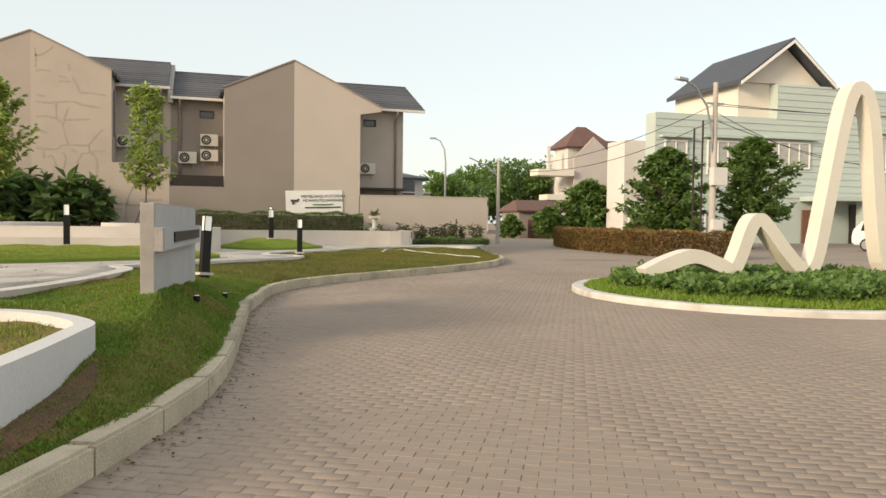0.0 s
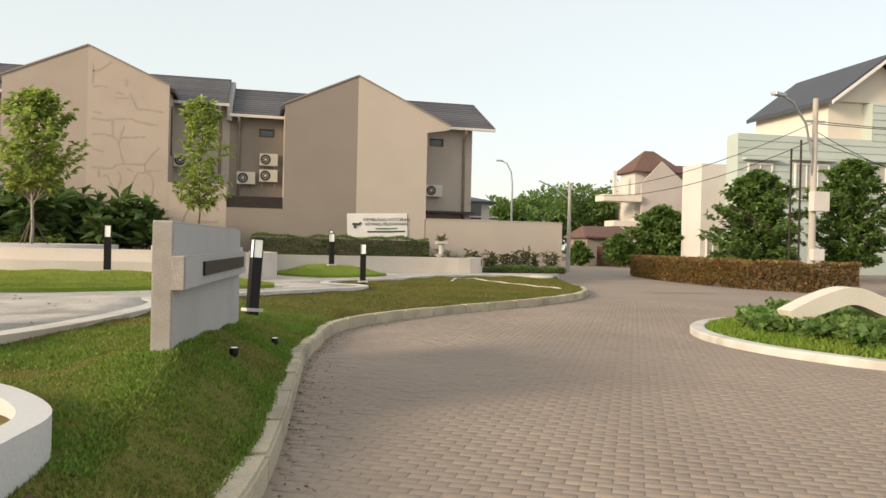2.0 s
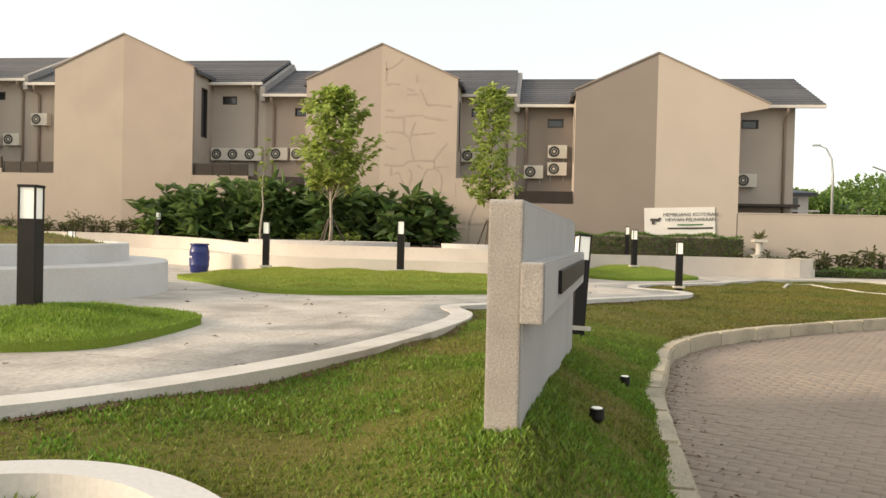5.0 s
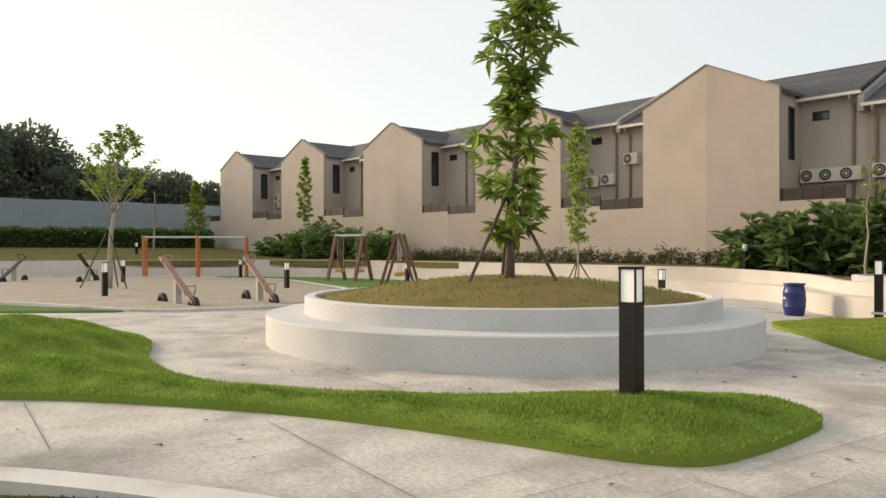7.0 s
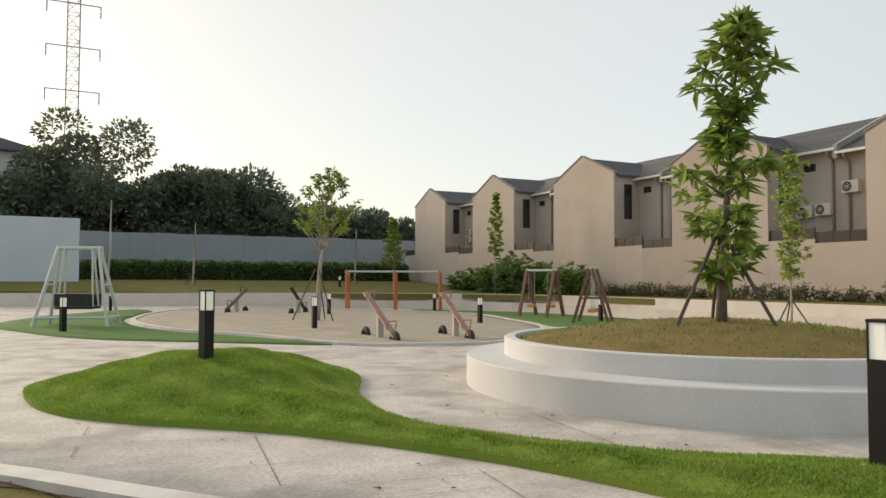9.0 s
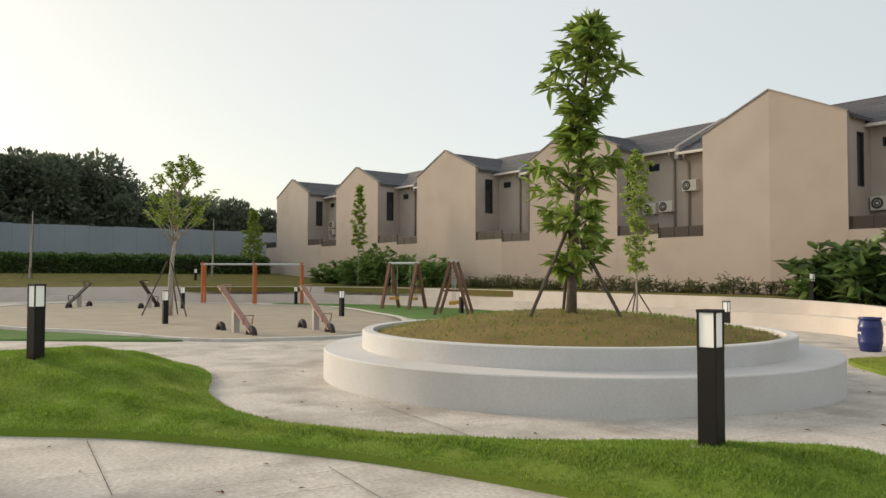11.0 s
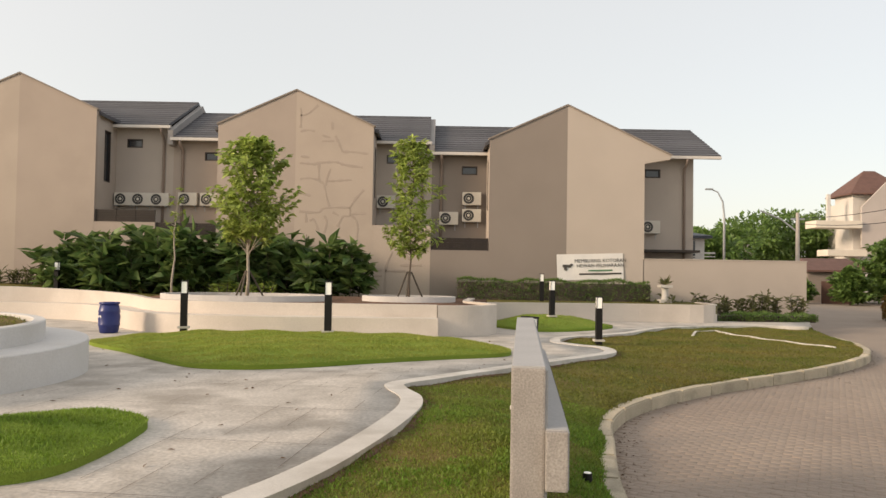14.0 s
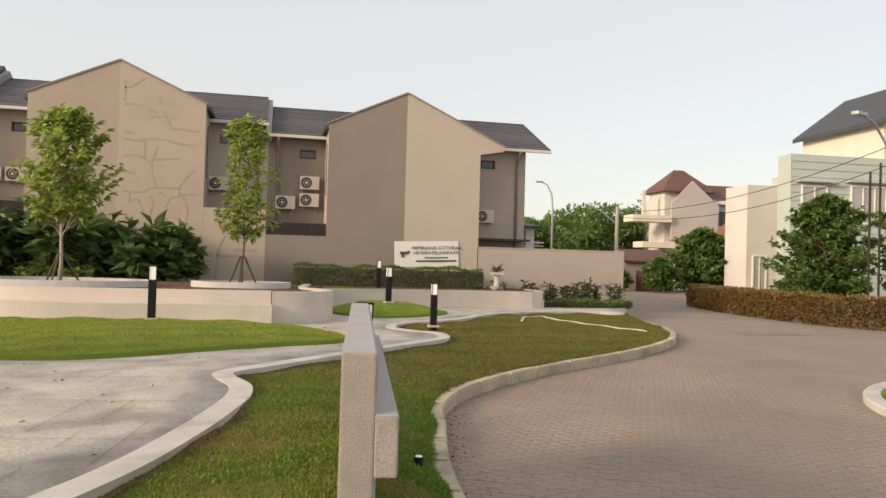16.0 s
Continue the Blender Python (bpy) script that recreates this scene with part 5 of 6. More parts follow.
def hedge(name, line, z0, h, w, per_m, length, width, mat, label):
    L = np.array(line)
    seg = np.linalg.norm(np.diff(L, axis=0), axis=1)
    cum = np.r_[0, np.cumsum(seg)]
    n = int(per_m * cum[-1])
    s = np.random.uniform(0, cum[-1], n)
    x, y = np.interp(s, cum, L[:, 0]), np.interp(s, cum, L[:, 1])
    # leaves on the clipped faces: top and both sides
    f = np.random.uniform(0, 1, n)
    top = f < 0.34
    d = np.gradient(L, axis=0)
    nx, ny = np.interp(s, cum, -d[:, 1]), np.interp(s, cum, d[:, 0])
    k = np.hypot(nx, ny)
    nx, ny = nx / k, ny / k
    side = np.where(top, np.random.uniform(-1, 1, n), np.where(f < 0.67, -1, 1)) * w / 2
    bump = 0.05 * np.sin(s * 2.3) + 0.04 * np.sin(s * 5.1)
    z = z0 + np.where(top, h, np.random.uniform(0.02, 1, n) * h) + bump
    C = np.stack([x + nx * side, y + ny * side, z], 1)
    D = np.stack([nx * np.sign(side) * ~top, ny * np.sign(side) * ~top, 0.4 + 0.6 * top], 1) + np.random.normal(0, 0.5, (n, 3))
    t = thing(name, label, "hedge")
    core = bmesh.new()
    ribbon_wall(core, [tuple(p) for p in L], z0 - 0.05, z0 + h * 0.93, w * 0.44)
    part("core", core, M["stake"], t)
    o = new("foliage", quads_mesh("foliage", leaf_quads(C, D, length, width, 0.2), mat, 3))
    o.parent = t
    return t


ped = thing("garden_pedestal", "small pale stone pedestal with a potted plant beside the hedge", "pedestal", (7.95, 23.75, 0.6))
part("base", box(bmesh.new(), (0, 0, 0.06), (0.46, 0.46, 0.14), 0.015), M["plaza_edge"], ped)
part("shaft", lathe(bmesh.new(), [(0.0, 0.12), (0.17, 0.12), (0.13, 0.2), (0.12, 0.5), (0.16, 0.6), (0.0, 0.6)], 16), M["plaza_edge"], ped, smooth=True)
part("cap", box(bmesh.new(), (0, 0, 0.645), (0.48, 0.48, 0.1), 0.02), M["plaza_edge"], ped)
pot_plant = leaf_quads(np.tile([[0.0, 0.0, 0.7]], (26, 1)), np.array([(math.cos(q * 2.4), math.sin(q * 2.4), 0.7 + 0.5 * (q % 3)) for q in range(26)]), 0.38, 0.05, 0.35)
foliage = new("foliage", quads_mesh("foliage", pot_plant, M["shrub"], 3))
foliage.parent = ped
hedge("low_hedge", [(x, 22.9 + 0.25 * math.sin(x)) for x in np.linspace(7.6, 13.3, 16)], 0.02, 0.2, 0.9, 700, 0.13, 0.022, M["leaf_tree"], "low ragged green ground cover before the boundary wall")
hedge("hedge", [(x, 24.45) for x in np.linspace(-0.2, 7.5, 20)], 0.6, 0.75, 0.6, 900, 0.13, 0.018, M["leaf_tree"], "clipped dark green hedge before the house wall")
farther(hedge("hedge", spline([(21.9, 34.5), (20.9, 28.0), (21.0, 22.0), (22.3, 18.9), (23.4, 17.8)], 8, False), ROAD_Z, 1.15, 1.0, 1100, 0.16, 0.06, M["hedge_red"], "long rusty brown-green clipped roadside hedge"))
hedge("hedge", spline([(-69, -25), (-68.5, -5), (-68, 12), (-67, 24)], 6, False), 1.4, 1.7, 1.6, 420, 0.4, 0.14, M["leaf_dark"], "dark hedge before the pale sheet fence")


# ---- road island with sculpture ----
IX, IY = 12.06, 2.4
isl = thing("road_island", "round planted traffic island with a white kerb", "traffic island", (IX, IY, ROAD_Z), kind="structure")
part("kerb_ring", lathe(bmesh.new(), [(3.97, -0.1), (4.25, -0.1), (4.25, 0.1), (4.23, 0.12), (3.99, 0.12), (3.97, 0.1)], 96), M["plaza_edge"], isl)
part("bed_soil", lathe(bmesh.new(), [(4.0, 0.05), (3.6, 0.12), (2.8, 0.2), (0.0, 0.3)], 48), M["turf"], isl, smooth=True)
RING = [(IX + 3.94 * math.cos(a), IY + 3.94 * math.sin(a)) for a in np.linspace(0, 2 * np.pi, 64)[:-1]]
blades("ground_cover", RING, lambda X, Y: ROAD_Z + 0.1 + 0.16 * np.clip(3.94 - np.hypot(X - IX, Y - IY), 0, 1), 1500, 0.075, M["grass_fresh"], "bright green ground cover on the traffic island", lambda X, Y: np.hypot(X - IX, Y - IY) > 3.0, 0.02)


def island_shrubs():
    """Broad-leaved shrubs in one dense mass: an uneven top of rounded heads and a steep shaded side."""
    n, rim = 7500, 3.3
    a, r = np.random.uniform(0, 2 * np.pi, n), rim * np.sqrt(np.random.uniform(0.0, 1, n))
    head_a, head_r = np.random.uniform(0, 2 * np.pi, 150), rim * np.sqrt(np.random.uniform(0.0, 0.95, 150))
    hx, hy, hz = head_r * np.cos(head_a), head_r * np.sin(head_a), np.random.uniform(0.02, 0.15, 150)
    x, y = r * np.cos(a), r * np.sin(a)
    lift = np.max(hz[None] * np.clip(1 - ((x[:, None] - hx) ** 2 + (y[:, None] - hy) ** 2) / 0.16, 0, 1), axis=1)
    top = np.stack([x, y, 0.37 + lift + np.random.normal(0, 0.025, n)], 1)
    m = 5200
    a = np.random.uniform(0, 2 * np.pi, m)
    r = rim + 0.08 * np.sin(9 * a) + 0.06 * np.sin(23 * a) - np.abs(np.random.normal(0, 0.06, m))
    side = np.stack([r * np.cos(a), r * np.sin(a), np.random.uniform(0.1, 0.43, m)], 1)
    D = np.concatenate([np.random.normal(0, 0.6, (n, 3)) + [0, 0, 0.5], np.random.normal(0, 0.5, (m, 3)) + np.stack([0.5 * np.cos(a), 0.5 * np.sin(a), 0 * a], 1)])
    C = np.concatenate([top, side]) + [IX, IY, ROAD_Z]
    me = quads_mesh("island_shrubs", leaf_quads(C, D, 0.13, 0.075, 0.2), M["leaf_tree"], 3)
    tagged(new("island_shrubs", me), "low dense green shrubs on the traffic island", "shrubs", kind="stuff")


island_shrubs()
# dark bare stems and litter under the leaves
part("shrub_bed", lathe(bmesh.new(), [(3.14, 0.1), (3.12, 0.3), (2.9, 0.34), (0.0, 0.34)], 48), M["soil"], isl, "shaded bare soil and stems under the shrubs")

sc = thing("sculpture", "cream wave-shaped ribbon sculpture on the traffic island", "sculpture", (0, 0, 0))
wave = spline([(9.8, -0.1), (10.4, 0.16), (11.0, 0.3), (11.6, 0.12), (11.95, 0.0), (12.15, 0.3), (12.42, 0.95), (12.62, 1.1), (12.85, 0.95), (13.4, 0.35), (13.9, -0.05), (14.2, 0.25),
               (14.5, 1.6), (14.85, 3.3), (15.08, 4.0), (15.3, 4.12), (15.53, 3.9), (15.72, 3.2), (15.9, 1.6), (16.15, 0.2), (16.6, -0.2)], 6, False)
bm = bmesh.new()
W = np.array(wave)
T = np.gradient(W, axis=0)
T /= np.linalg.norm(T, axis=1)[:, None]
N2 = np.stack([-T[:, 1], T[:, 0]], 1)
rings = []
for (x, z), (nx, nz) in zip(W, N2):
    rings.append([bm.verts.new((x + s * nx * 0.15, 3.0 + dy, z + 0.1 + s * nz * 0.15)) for s, dy in ((-1, -0.2), (1, -0.2), (1, 0.2), (-1, 0.2))])
for p, q in zip(rings, rings[1:]):
    for k in range(4):
        bm.faces.new((p[k], p[(k + 1) % 4], q[(k + 1) % 4], q[k]))
bm.faces.new(rings[0]), bm.faces.new(list(reversed(rings[-1])))
bmesh.ops.recalc_face_normals(bm, faces=bm.faces[:])
part("ribbon", bm, M["sculpture"], sc)
farther(sc)
sc.matrix_world = Matrix.Translation((0.06, 0, ROAD_Z)) @ Matrix.Scale(1.055, 4, (0, 0, 1)) @ Matrix.Translation((0, 0, -ROAD_Z)) @ sc.matrix_world


# ---- buildings beyond the road ----
def framed_window(parent, x, z, w, h, y, bars=2, frame="vinyl", glass="glass_dark"):
    f = bmesh.new()
    loops = []
    for e, yy in ((0.05, y - 0.08), (-0.04, y - 0.08), (-0.04, y + 0.02), (0.05, y + 0.02)):
        loops.append([f.verts.new((x + sx * (w / 2 + e), yy, z + sz * (h / 2 + e))) for sx, sz in ((-1, -1), (1, -1), (1, 1), (-1, 1))])
    for i in range(4):
        p, q = loops[i], loops[(i + 1) % 4]
        for k in range(4):
            f.faces.new((p[k], p[(k + 1) % 4], q[(k + 1) % 4], q[k]))
    bmesh.ops.recalc_face_normals(f, faces=f.faces[:])
    win = part("window", f, M[frame], parent)
    part("pane", box(bmesh.new(), (x, y - 0.012, z), (w, 0.02, h)), M[glass], win)
    for i in range(1, bars + 1):
        part("mullion", box(bmesh.new(), (x - w / 2 + w * i / (bars + 1), y - 0.045, z), (0.06, 0.06, h - 0.08)), M[frame], win)


def roof_hip(bm, x0, x1, y0, y1, z0, z1, over=0.5, ridge=0.35):
    x0, x1, y0, y1 = x0 - over, x1 + over, y0 - over, y1 + over
    cx, cy = (x0 + x1) / 2, (y0 + y1) / 2
    rx = (x1 - x0) / 2 * ridge
    b = [bm.verts.new(c) for c in ((x0, y0, z0), (x1, y0, z0), (x1, y1, z0), (x0, y1, z0))]
    lo = [bm.verts.new(c) for c in ((x0, y0, z0 - 0.15), (x1, y0, z0 - 0.15), (x1, y1, z0 - 0.15), (x0, y1, z0 - 0.15))]
    r = [bm.verts.new((cx - rx, cy, z1)), bm.verts.new((cx + rx, cy, z1))]
    for f in ((b[0], b[1], r[1], r[0]), (b[1], b[2], r[1]), (b[2], b[3], r[0], r[1]), (b[3], b[0], r[0])):
        bm.faces.new(f)
    for i in range(4):
        bm.faces.new((lo[i], lo[(i + 1) % 4], b[(i + 1) % 4], b[i]))
    bm.faces.new(list(reversed(lo)))
    bmesh.ops.recalc_face_normals(bm, faces=bm.faces[:])
    return bm


def lap_siding(x0, x1, z0, z1, y, step=0.42):
    bm = bmesh.new()
    z = z0
    while z < z1 - 0.05:
        t = min(z + step, z1)
        v = [bm.verts.new(c) for c in ((x0, y - 0.05, z), (x1, y - 0.05, z), (x1, y - 0.005, t), (x0, y - 0.005, t), (x0, y, z), (x1, y, z))]
        bm.faces.new((v[0], v[1], v[2], v[3])), bm.faces.new((v[4], v[5], v[1], v[0]))
        z = t
    bmesh.ops.recalc_face_normals(bm, faces=bm.faces[:])
    return bm


mh = thing("mint_house", "pale mint two-storey house with a dark gabled roof", "house", (0, 0, 0))
part("wall", boxes(((38.0, 31.6, 3.7), (23.6, 1.2, 8.4)),), M["mint"], mh)
part("rear_wall", boxes(((40.4, 36.2, 3.6), (18.8, 7.96, 8.2)),), M["mint"], mh)
part("upper_wall", boxes(((42.5, 33.0, 8.9), (14.8, 4.0, 2.4)),), M["mint"], mh)
part("siding", lap_siding(26.2, 49.8, 2.9, 7.85, 30.99), M["mint"], mh)
part("siding", lap_siding(35.1, 49.9, 7.85, 10.1, 30.99), M["mint"], mh)
part("gable_block", boxes(((35.8, 35.6, 4.9), (6.2, 7.5, 10.6)),), M["cream_wall"], mh)
bm = bmesh.new()
prism(bm, [(32.7, 10.2), (38.9, 10.2), (36.0, 12.6)], 31.6, 31.8)
part("gable_wall", bm, M["cream_wall"], mh)
bm = bmesh.new()
prism(bm, [(32.1, 9.95), (36.0, 12.75), (39.4, 10.0), (39.4, 10.25), (36.0, 13.0), (32.1, 10.2)], 30.7, 39.6)
part("roof", bm, M["grey_blue_roof"], mh)
bm = bmesh.new()
prism(bm, [(32.05, 9.82), (36.0, 12.65), (39.45, 9.9), (39.45, 10.08), (36.0, 12.85), (32.05, 10.02)], 30.6, 30.68)
part("bargeboard", bm, M["vinyl"], mh)
part("side_block", boxes(((29.3, 39.0, 3.2), (3.2, 2.6, 7.4)),), M["white_plain"], mh)
for x, z, w, h, bars in ((27.6, 5.2, 1.5, 2.0, 1), (31.0, 5.3, 2.2, 2.0, 2), (36.0, 5.6, 3.2, 1.6, 3), (43.6, 5.9, 1.7, 2.3, 2), (28.6, 1.2, 0.9, 2.6, 1), (29.0, 1.1, 1.6, 1.9, 1)):
    framed_window(mh, x, z, w, h, 37.68 if x == 28.6 else 30.93, bars, "vinyl", "curtained")
    if z > 4:
        part("window_hood", boxes(((x, 30.8, z + h / 2 + 0.25), (w + 0.8, 0.5, 0.12), 0.02)), M["mint"], mh)
part("canopy", boxes(((43.0, 29.6, 2.85), (12.0, 2.8, 0.3), 0.03)), M["mint"], mh)
# no real opening: a flat dark panel paints the garage's inner shade
part("garage_opening", boxes(((44.2, 30.9, 1.1), (6.4, 0.1, 2.9))), M["dark_metal"], mh)
part("entrance_door", boxes(((37.6, 30.9, 0.9), (0.9, 0.1, 2.5), 0.01)), M["play_wood"], mh)
part("pillar", boxes(((40.4, 29.0, 1.15), (0.7, 0.7, 3.2), 0.02)), M["mint"], mh)
part("wall_lamp", boxes(((40.4, 28.6, 1.9), (0.25, 0.12, 0.5), 0.02)), M["black"], mh)


farther(mh, 1.31)
mh.matrix_world = Matrix.Translation((0.4, 0, 1.12)) @ Matrix.Scale(1.066, 4, (0, 0, 1)) @ Matrix.Translation((0, 0, -1.12)) @ mh.matrix_world


def car(at, rz):
    c = thing("car", "white parked compact car in the driveway", "car", at, rz=rz)
    b = bmesh.new()
    prism(b, [(-2.0, 0.32), (2.0, 0.32), (2.08, 0.6), (2.0, 0.86), (1.15, 0.98), (0.55, 1.5), (-1.5, 1.52), (-2.0, 1.05), (-2.08, 0.6)], -0.82, 0.82)
    bmesh.ops.bevel(b, geom=b.edges[:], offset=0.07, segments=2, affect="EDGES")
    body = part("body", b, M["car_white"], c, smooth=False)
    for s in (-1, 1):
        g = bmesh.new()
        prism(g, [(-1.55, 1.02), (0.95, 1.02), (0.5, 1.42), (-1.4, 1.44)], s * 0.822, s * 0.832)
        part("side_window", g, M["glass_dark"], c)
    g = bmesh.new()
    box(g, (-1.84, 0, 1.25), (0.03, 1.3, 0.36), 0.0, 0, Euler((0, radians(42), 0)).to_matrix().to_4x4())
    part("rear_window", g, M["glass_dark"], c)
    for x in (-1.25, 1.25):
        for s in (-1, 1):
            w = part("wheel", lathe(bmesh.new(), [(0.0, -0.1), (0.24, -0.1), (0.31, -0.09), (0.325, 0.0), (0.31, 0.09), (0.24, 0.1), (0.0, 0.1)], 24), M["rubber"], c)
            w.matrix_local = pose(x, s * 0.76, 0.325, 90, 0, 0)
            part("rim", lathe(bmesh.new(), [(0.0, -0.115 ), (0.2, -0.112), (0.21, 0.112), (0.0, 0.115)], 18), M["galv"], w)
    part("tail_lamp", boxes(((-2.02, 0.62, 0.9), (0.06, 0.18, 0.24), 0.01)), M["red_tile"], c)
    part("tail_lamp", boxes(((-2.02, -0.62, 0.9), (0.06, 0.18, 0.24), 0.01)), M["red_tile"], c)
    return c


parked = farther(car((40.2, 25.6, ROAD_Z), -78))
parked.matrix_world = parked.matrix_world @ Matrix.Scale(1.3, 4)

# utility pole with lamp, boxes and cables
up_ = thing("utility_pole", "grey concrete utility pole with a lamp arm and boxes", "utility pole", (22.9, 19.6, ROAD_Z))
part("pole", beam(bmesh.new(), (0, 0, -0.1), (0.05, 0, 8.4), 0.34, sides=14, r2=0.11), M["concrete_pole"], up_)
arm = tube(bmesh.new(), [(0, 0, 4.6), (-0.15, -0.1, 5.9), (-0.6, -0.3, 7.2), (-1.5, -0.7, 8.0), (-2.2, -1.0, 8.2)], 0.05, 8)
part("lamp_arm", arm, M["galv"], up_, smooth=True)
part("lamp_head", boxes(((-2.45, -1.1, 8.22), (0.7, 0.28, 0.14), 0.04, 24)), M["galv"], up_)
part("meter_box", boxes(((0.1, -0.3, 3.9), (0.75, 0.35, 0.85), 0.03)), M["white_plain"], up_)
part("meter_box", boxes(((0.1, -0.25, 1.6), (0.55, 0.25, 0.5), 0.03)), M["white_plain"], up_)
part("crossarm", boxes(((0.05, 0, 7.4), (0.9, 0.08, 0.1))), M["galv"], up_)
part("crossarm", boxes(((0.05, 0, 6.6), (0.7, 0.08, 0.1))), M["galv"], up_)
part("riser_pipe", beam(bmesh.new(), (-0.9, 0.2, -0.1), (-0.9, 0.2, 6.2), 0.09, sides=8), M["dark_metal"], up_)
part("riser_pipe", beam(bmesh.new(), (-0.45, 0.2, -0.1), (-0.45, 0.2, 6.6), 0.09, sides=8), M["dark_metal"], up_)
farther(up_, 1.2)
pole2 = thing("utility_pole", "distant concrete utility pole at the road bend", "utility pole", (20.0, 41.0, ROAD_Z))
part("pole", beam(bmesh.new(), (0, 0, -0.1), (0, 0, 6.2), 0.3, sides=12, r2=0.1), M["concrete_pole"], pole2)
part("crossarm", boxes(((0, 0, 5.8), (0.8, 0.08, 0.1))), M["galv"], pole2)
part("lamp_arm", tube(bmesh.new(), [(0, 0, 5.0), (-1.0, 0, 5.8), (-2.2, 0, 6.3)], 0.05, 6), M["galv"], pole2)
sl = thing("street_lamp", "tall curved steel street lamp behind the wall", "street lamp", (18.0, 48.0, ROAD_Z))
part("pole", tube(bmesh.new(), [(0, 0, -0.1), (0, 0, 6.4), (-0.1, 0, 7.5), (-0.45, 0, 8.2), (-0.9, 0, 8.4)], [0.1, 0.08, 0.06, 0.05, 0.05], 8), M["galv"], sl, smooth=True)
part("lamp_head", boxes(((-1.05, 0, 8.4), (0.5, 0.25, 0.12), 0.03)), M["galv"], sl)


def cable(a, b, sag, r=0.018):
    a, b = Vector(a), Vector(b)
    pts = [a.lerp(b, i / 14) - Vector((0, 0, sag * 4 * (i / 14) * (1 - i / 14))) for i in range(15)]
    c = farther(part("overhead_cable", tube(bmesh.new(), pts, r, 5), M["cable"]), 1.2)
    return tagged(c, "sagging black overhead cable between poles", "cable", "overhead cables")


for a, b, sag in (((22.9, 19.6, 7.0), (52, 12, 7.6), 0.9), ((22.9, 19.6, 6.95), (20.0, 41, 5.4), 0.8), ((22.9, 19.6, 6.2), (20.0, 41, 5.1), 1.0), ((22.9, 19.6, 6.6), (44, 31, 5.6), 0.8),
                  ((22.9, 19.6, 6.2), (50, 30, 5.2), 0.9), ((22.9, 19.6, 6.9), (60, 26, 9.6), 0.6)):
    cable(a, b, sag)

# houses at the far end of the road
fh = thing("tiled_house", "distant pale house with brown tiled roofs and balconies", "house", (0, 0, 0))
part("wall", boxes(((59.0, 105.0, 5.0), (13.0, 9.0, 12.6)),), M["white_plain"], fh)
part("tower_wall", boxes(((54.0, 102.4, 6.0), (5.6, 4.6, 13.0)),), M["white_plain"], fh)
part("tower_roof", roof_hip(bmesh.new(), 51.6, 57.0, 100.2, 104.8, 12.1, 15.3, 1.1, 0.18), M["red_tile"], fh)
part("roof", roof_hip(bmesh.new(), 56.0, 66.0, 100.6, 108.0, 10.9, 13.6, 0.7, 0.85), M["red_tile"], fh)
part("fascia", boxes(((61.0, 99.8, 10.75), (11.2, 0.2, 0.5))), M["vinyl"], fh)
bm = bmesh.new()
prism(bm, [(51.5, 5.4), (58.0, 5.4), (58.2, 10.2), (54.4, 13.4), (51.5, 10.3)], 98.6, 98.9)
part("gable_wall", bm, M["parapet_pale"], fh)
part("balcony", boxes(((48.6, 99.5, 8.1), (5.4, 3.0, 0.9), 0.05)), M["cream_wall"], fh)
part("balcony", boxes(((49.6, 99.5, 4.6), (4.6, 3.0, 0.8), 0.05)), M["cream_wall"], fh)
part("balcony_post", boxes(((48.4, 100.4, 10.2), (0.4, 0.4, 3.6))), M["white_plain"], fh)
part("lower_wall", boxes(((59.6, 92.0, 2.0), (8.0, 4.0, 5.6))), M["cream_wall"], fh)
part("accent_wall", boxes(((60.2, 89.8, 0.8), (5.4, 0.3, 2.6))), M["orange_wall"], fh)
part("lower_roof", roof_hip(bmesh.new(), 55.2, 64.0, 90.0, 95.0, 4.9, 8.0, 0.6, 0.7), M["clay_tile_bright"], fh)
for x in (58.2, 61.6):
    framed_window(fh, x, 3.2, 1.6, 1.0, 89.98, 0, "dark_metal")
for x in (59.6, 62.8):
    framed_window(fh, x, 8.6, 1.6, 1.8, 100.45, 1, "dark_metal")
gh = thing("low_house", "distant white house with a grey hipped roof", "house", (0, 0, 0))
part("wall", boxes(((40.2, 106.0, 2.8), (8.4, 8.0, 6.6)),), M["white_plain"], gh)
part("roof", roof_hip(bmesh.new(), 36.0, 44.4, 102.0, 110.0, 6.0, 8.4, 0.6, 0.2), M["parapet"], gh)
for x in (37.4, 40.2, 43.0):
    framed_window(gh, x, 4.4, 1.4, 1.1, 101.98, 1, "dark_metal")
nh = thing("corner_house", "white neighbouring house with balconies behind the row", "house", (0, 0, 0))
part("wall", boxes(((13.0, 41.0, 1.75), (2.4, 8.0, 4.4)),), M["white_plain"], nh)
part("balcony", boxes(((13.2, 36.6, 2.5), (2.6, 1.0, 0.14), 0.02), ((13.2, 36.14, 2.95), (2.6, 0.06, 0.1), 0.01), ((13.2, 36.14, 2.75), (2.6, 0.04, 0.06), 0.01)), M["white_plain"], nh)
part("roof", roof_hip(bmesh.new(), 11.8, 14.2, 37.0, 45.0, 3.95, 4.6, 0.35, 0.2), M["grey_blue_roof"], nh)
part("window", boxes(((13.2, 36.98, 3.2), (0.9, 0.08, 1.0))), M["glass_dark"], nh)
sh = thing("roadside_shed", "low roadside house with a weathered tiled roof", "house", (0, 0, 0))
part("wall", boxes(((31.0, 63.0, 0.9), (4.6, 5.0, 3.2)),), M["plaster_dark"], sh)
part("roof", roof_hip(bmesh.new(), 28.8, 33.4, 60.5, 65.5, 2.4, 3.5, 0.5, 0.7), M["red_tile"], sh)
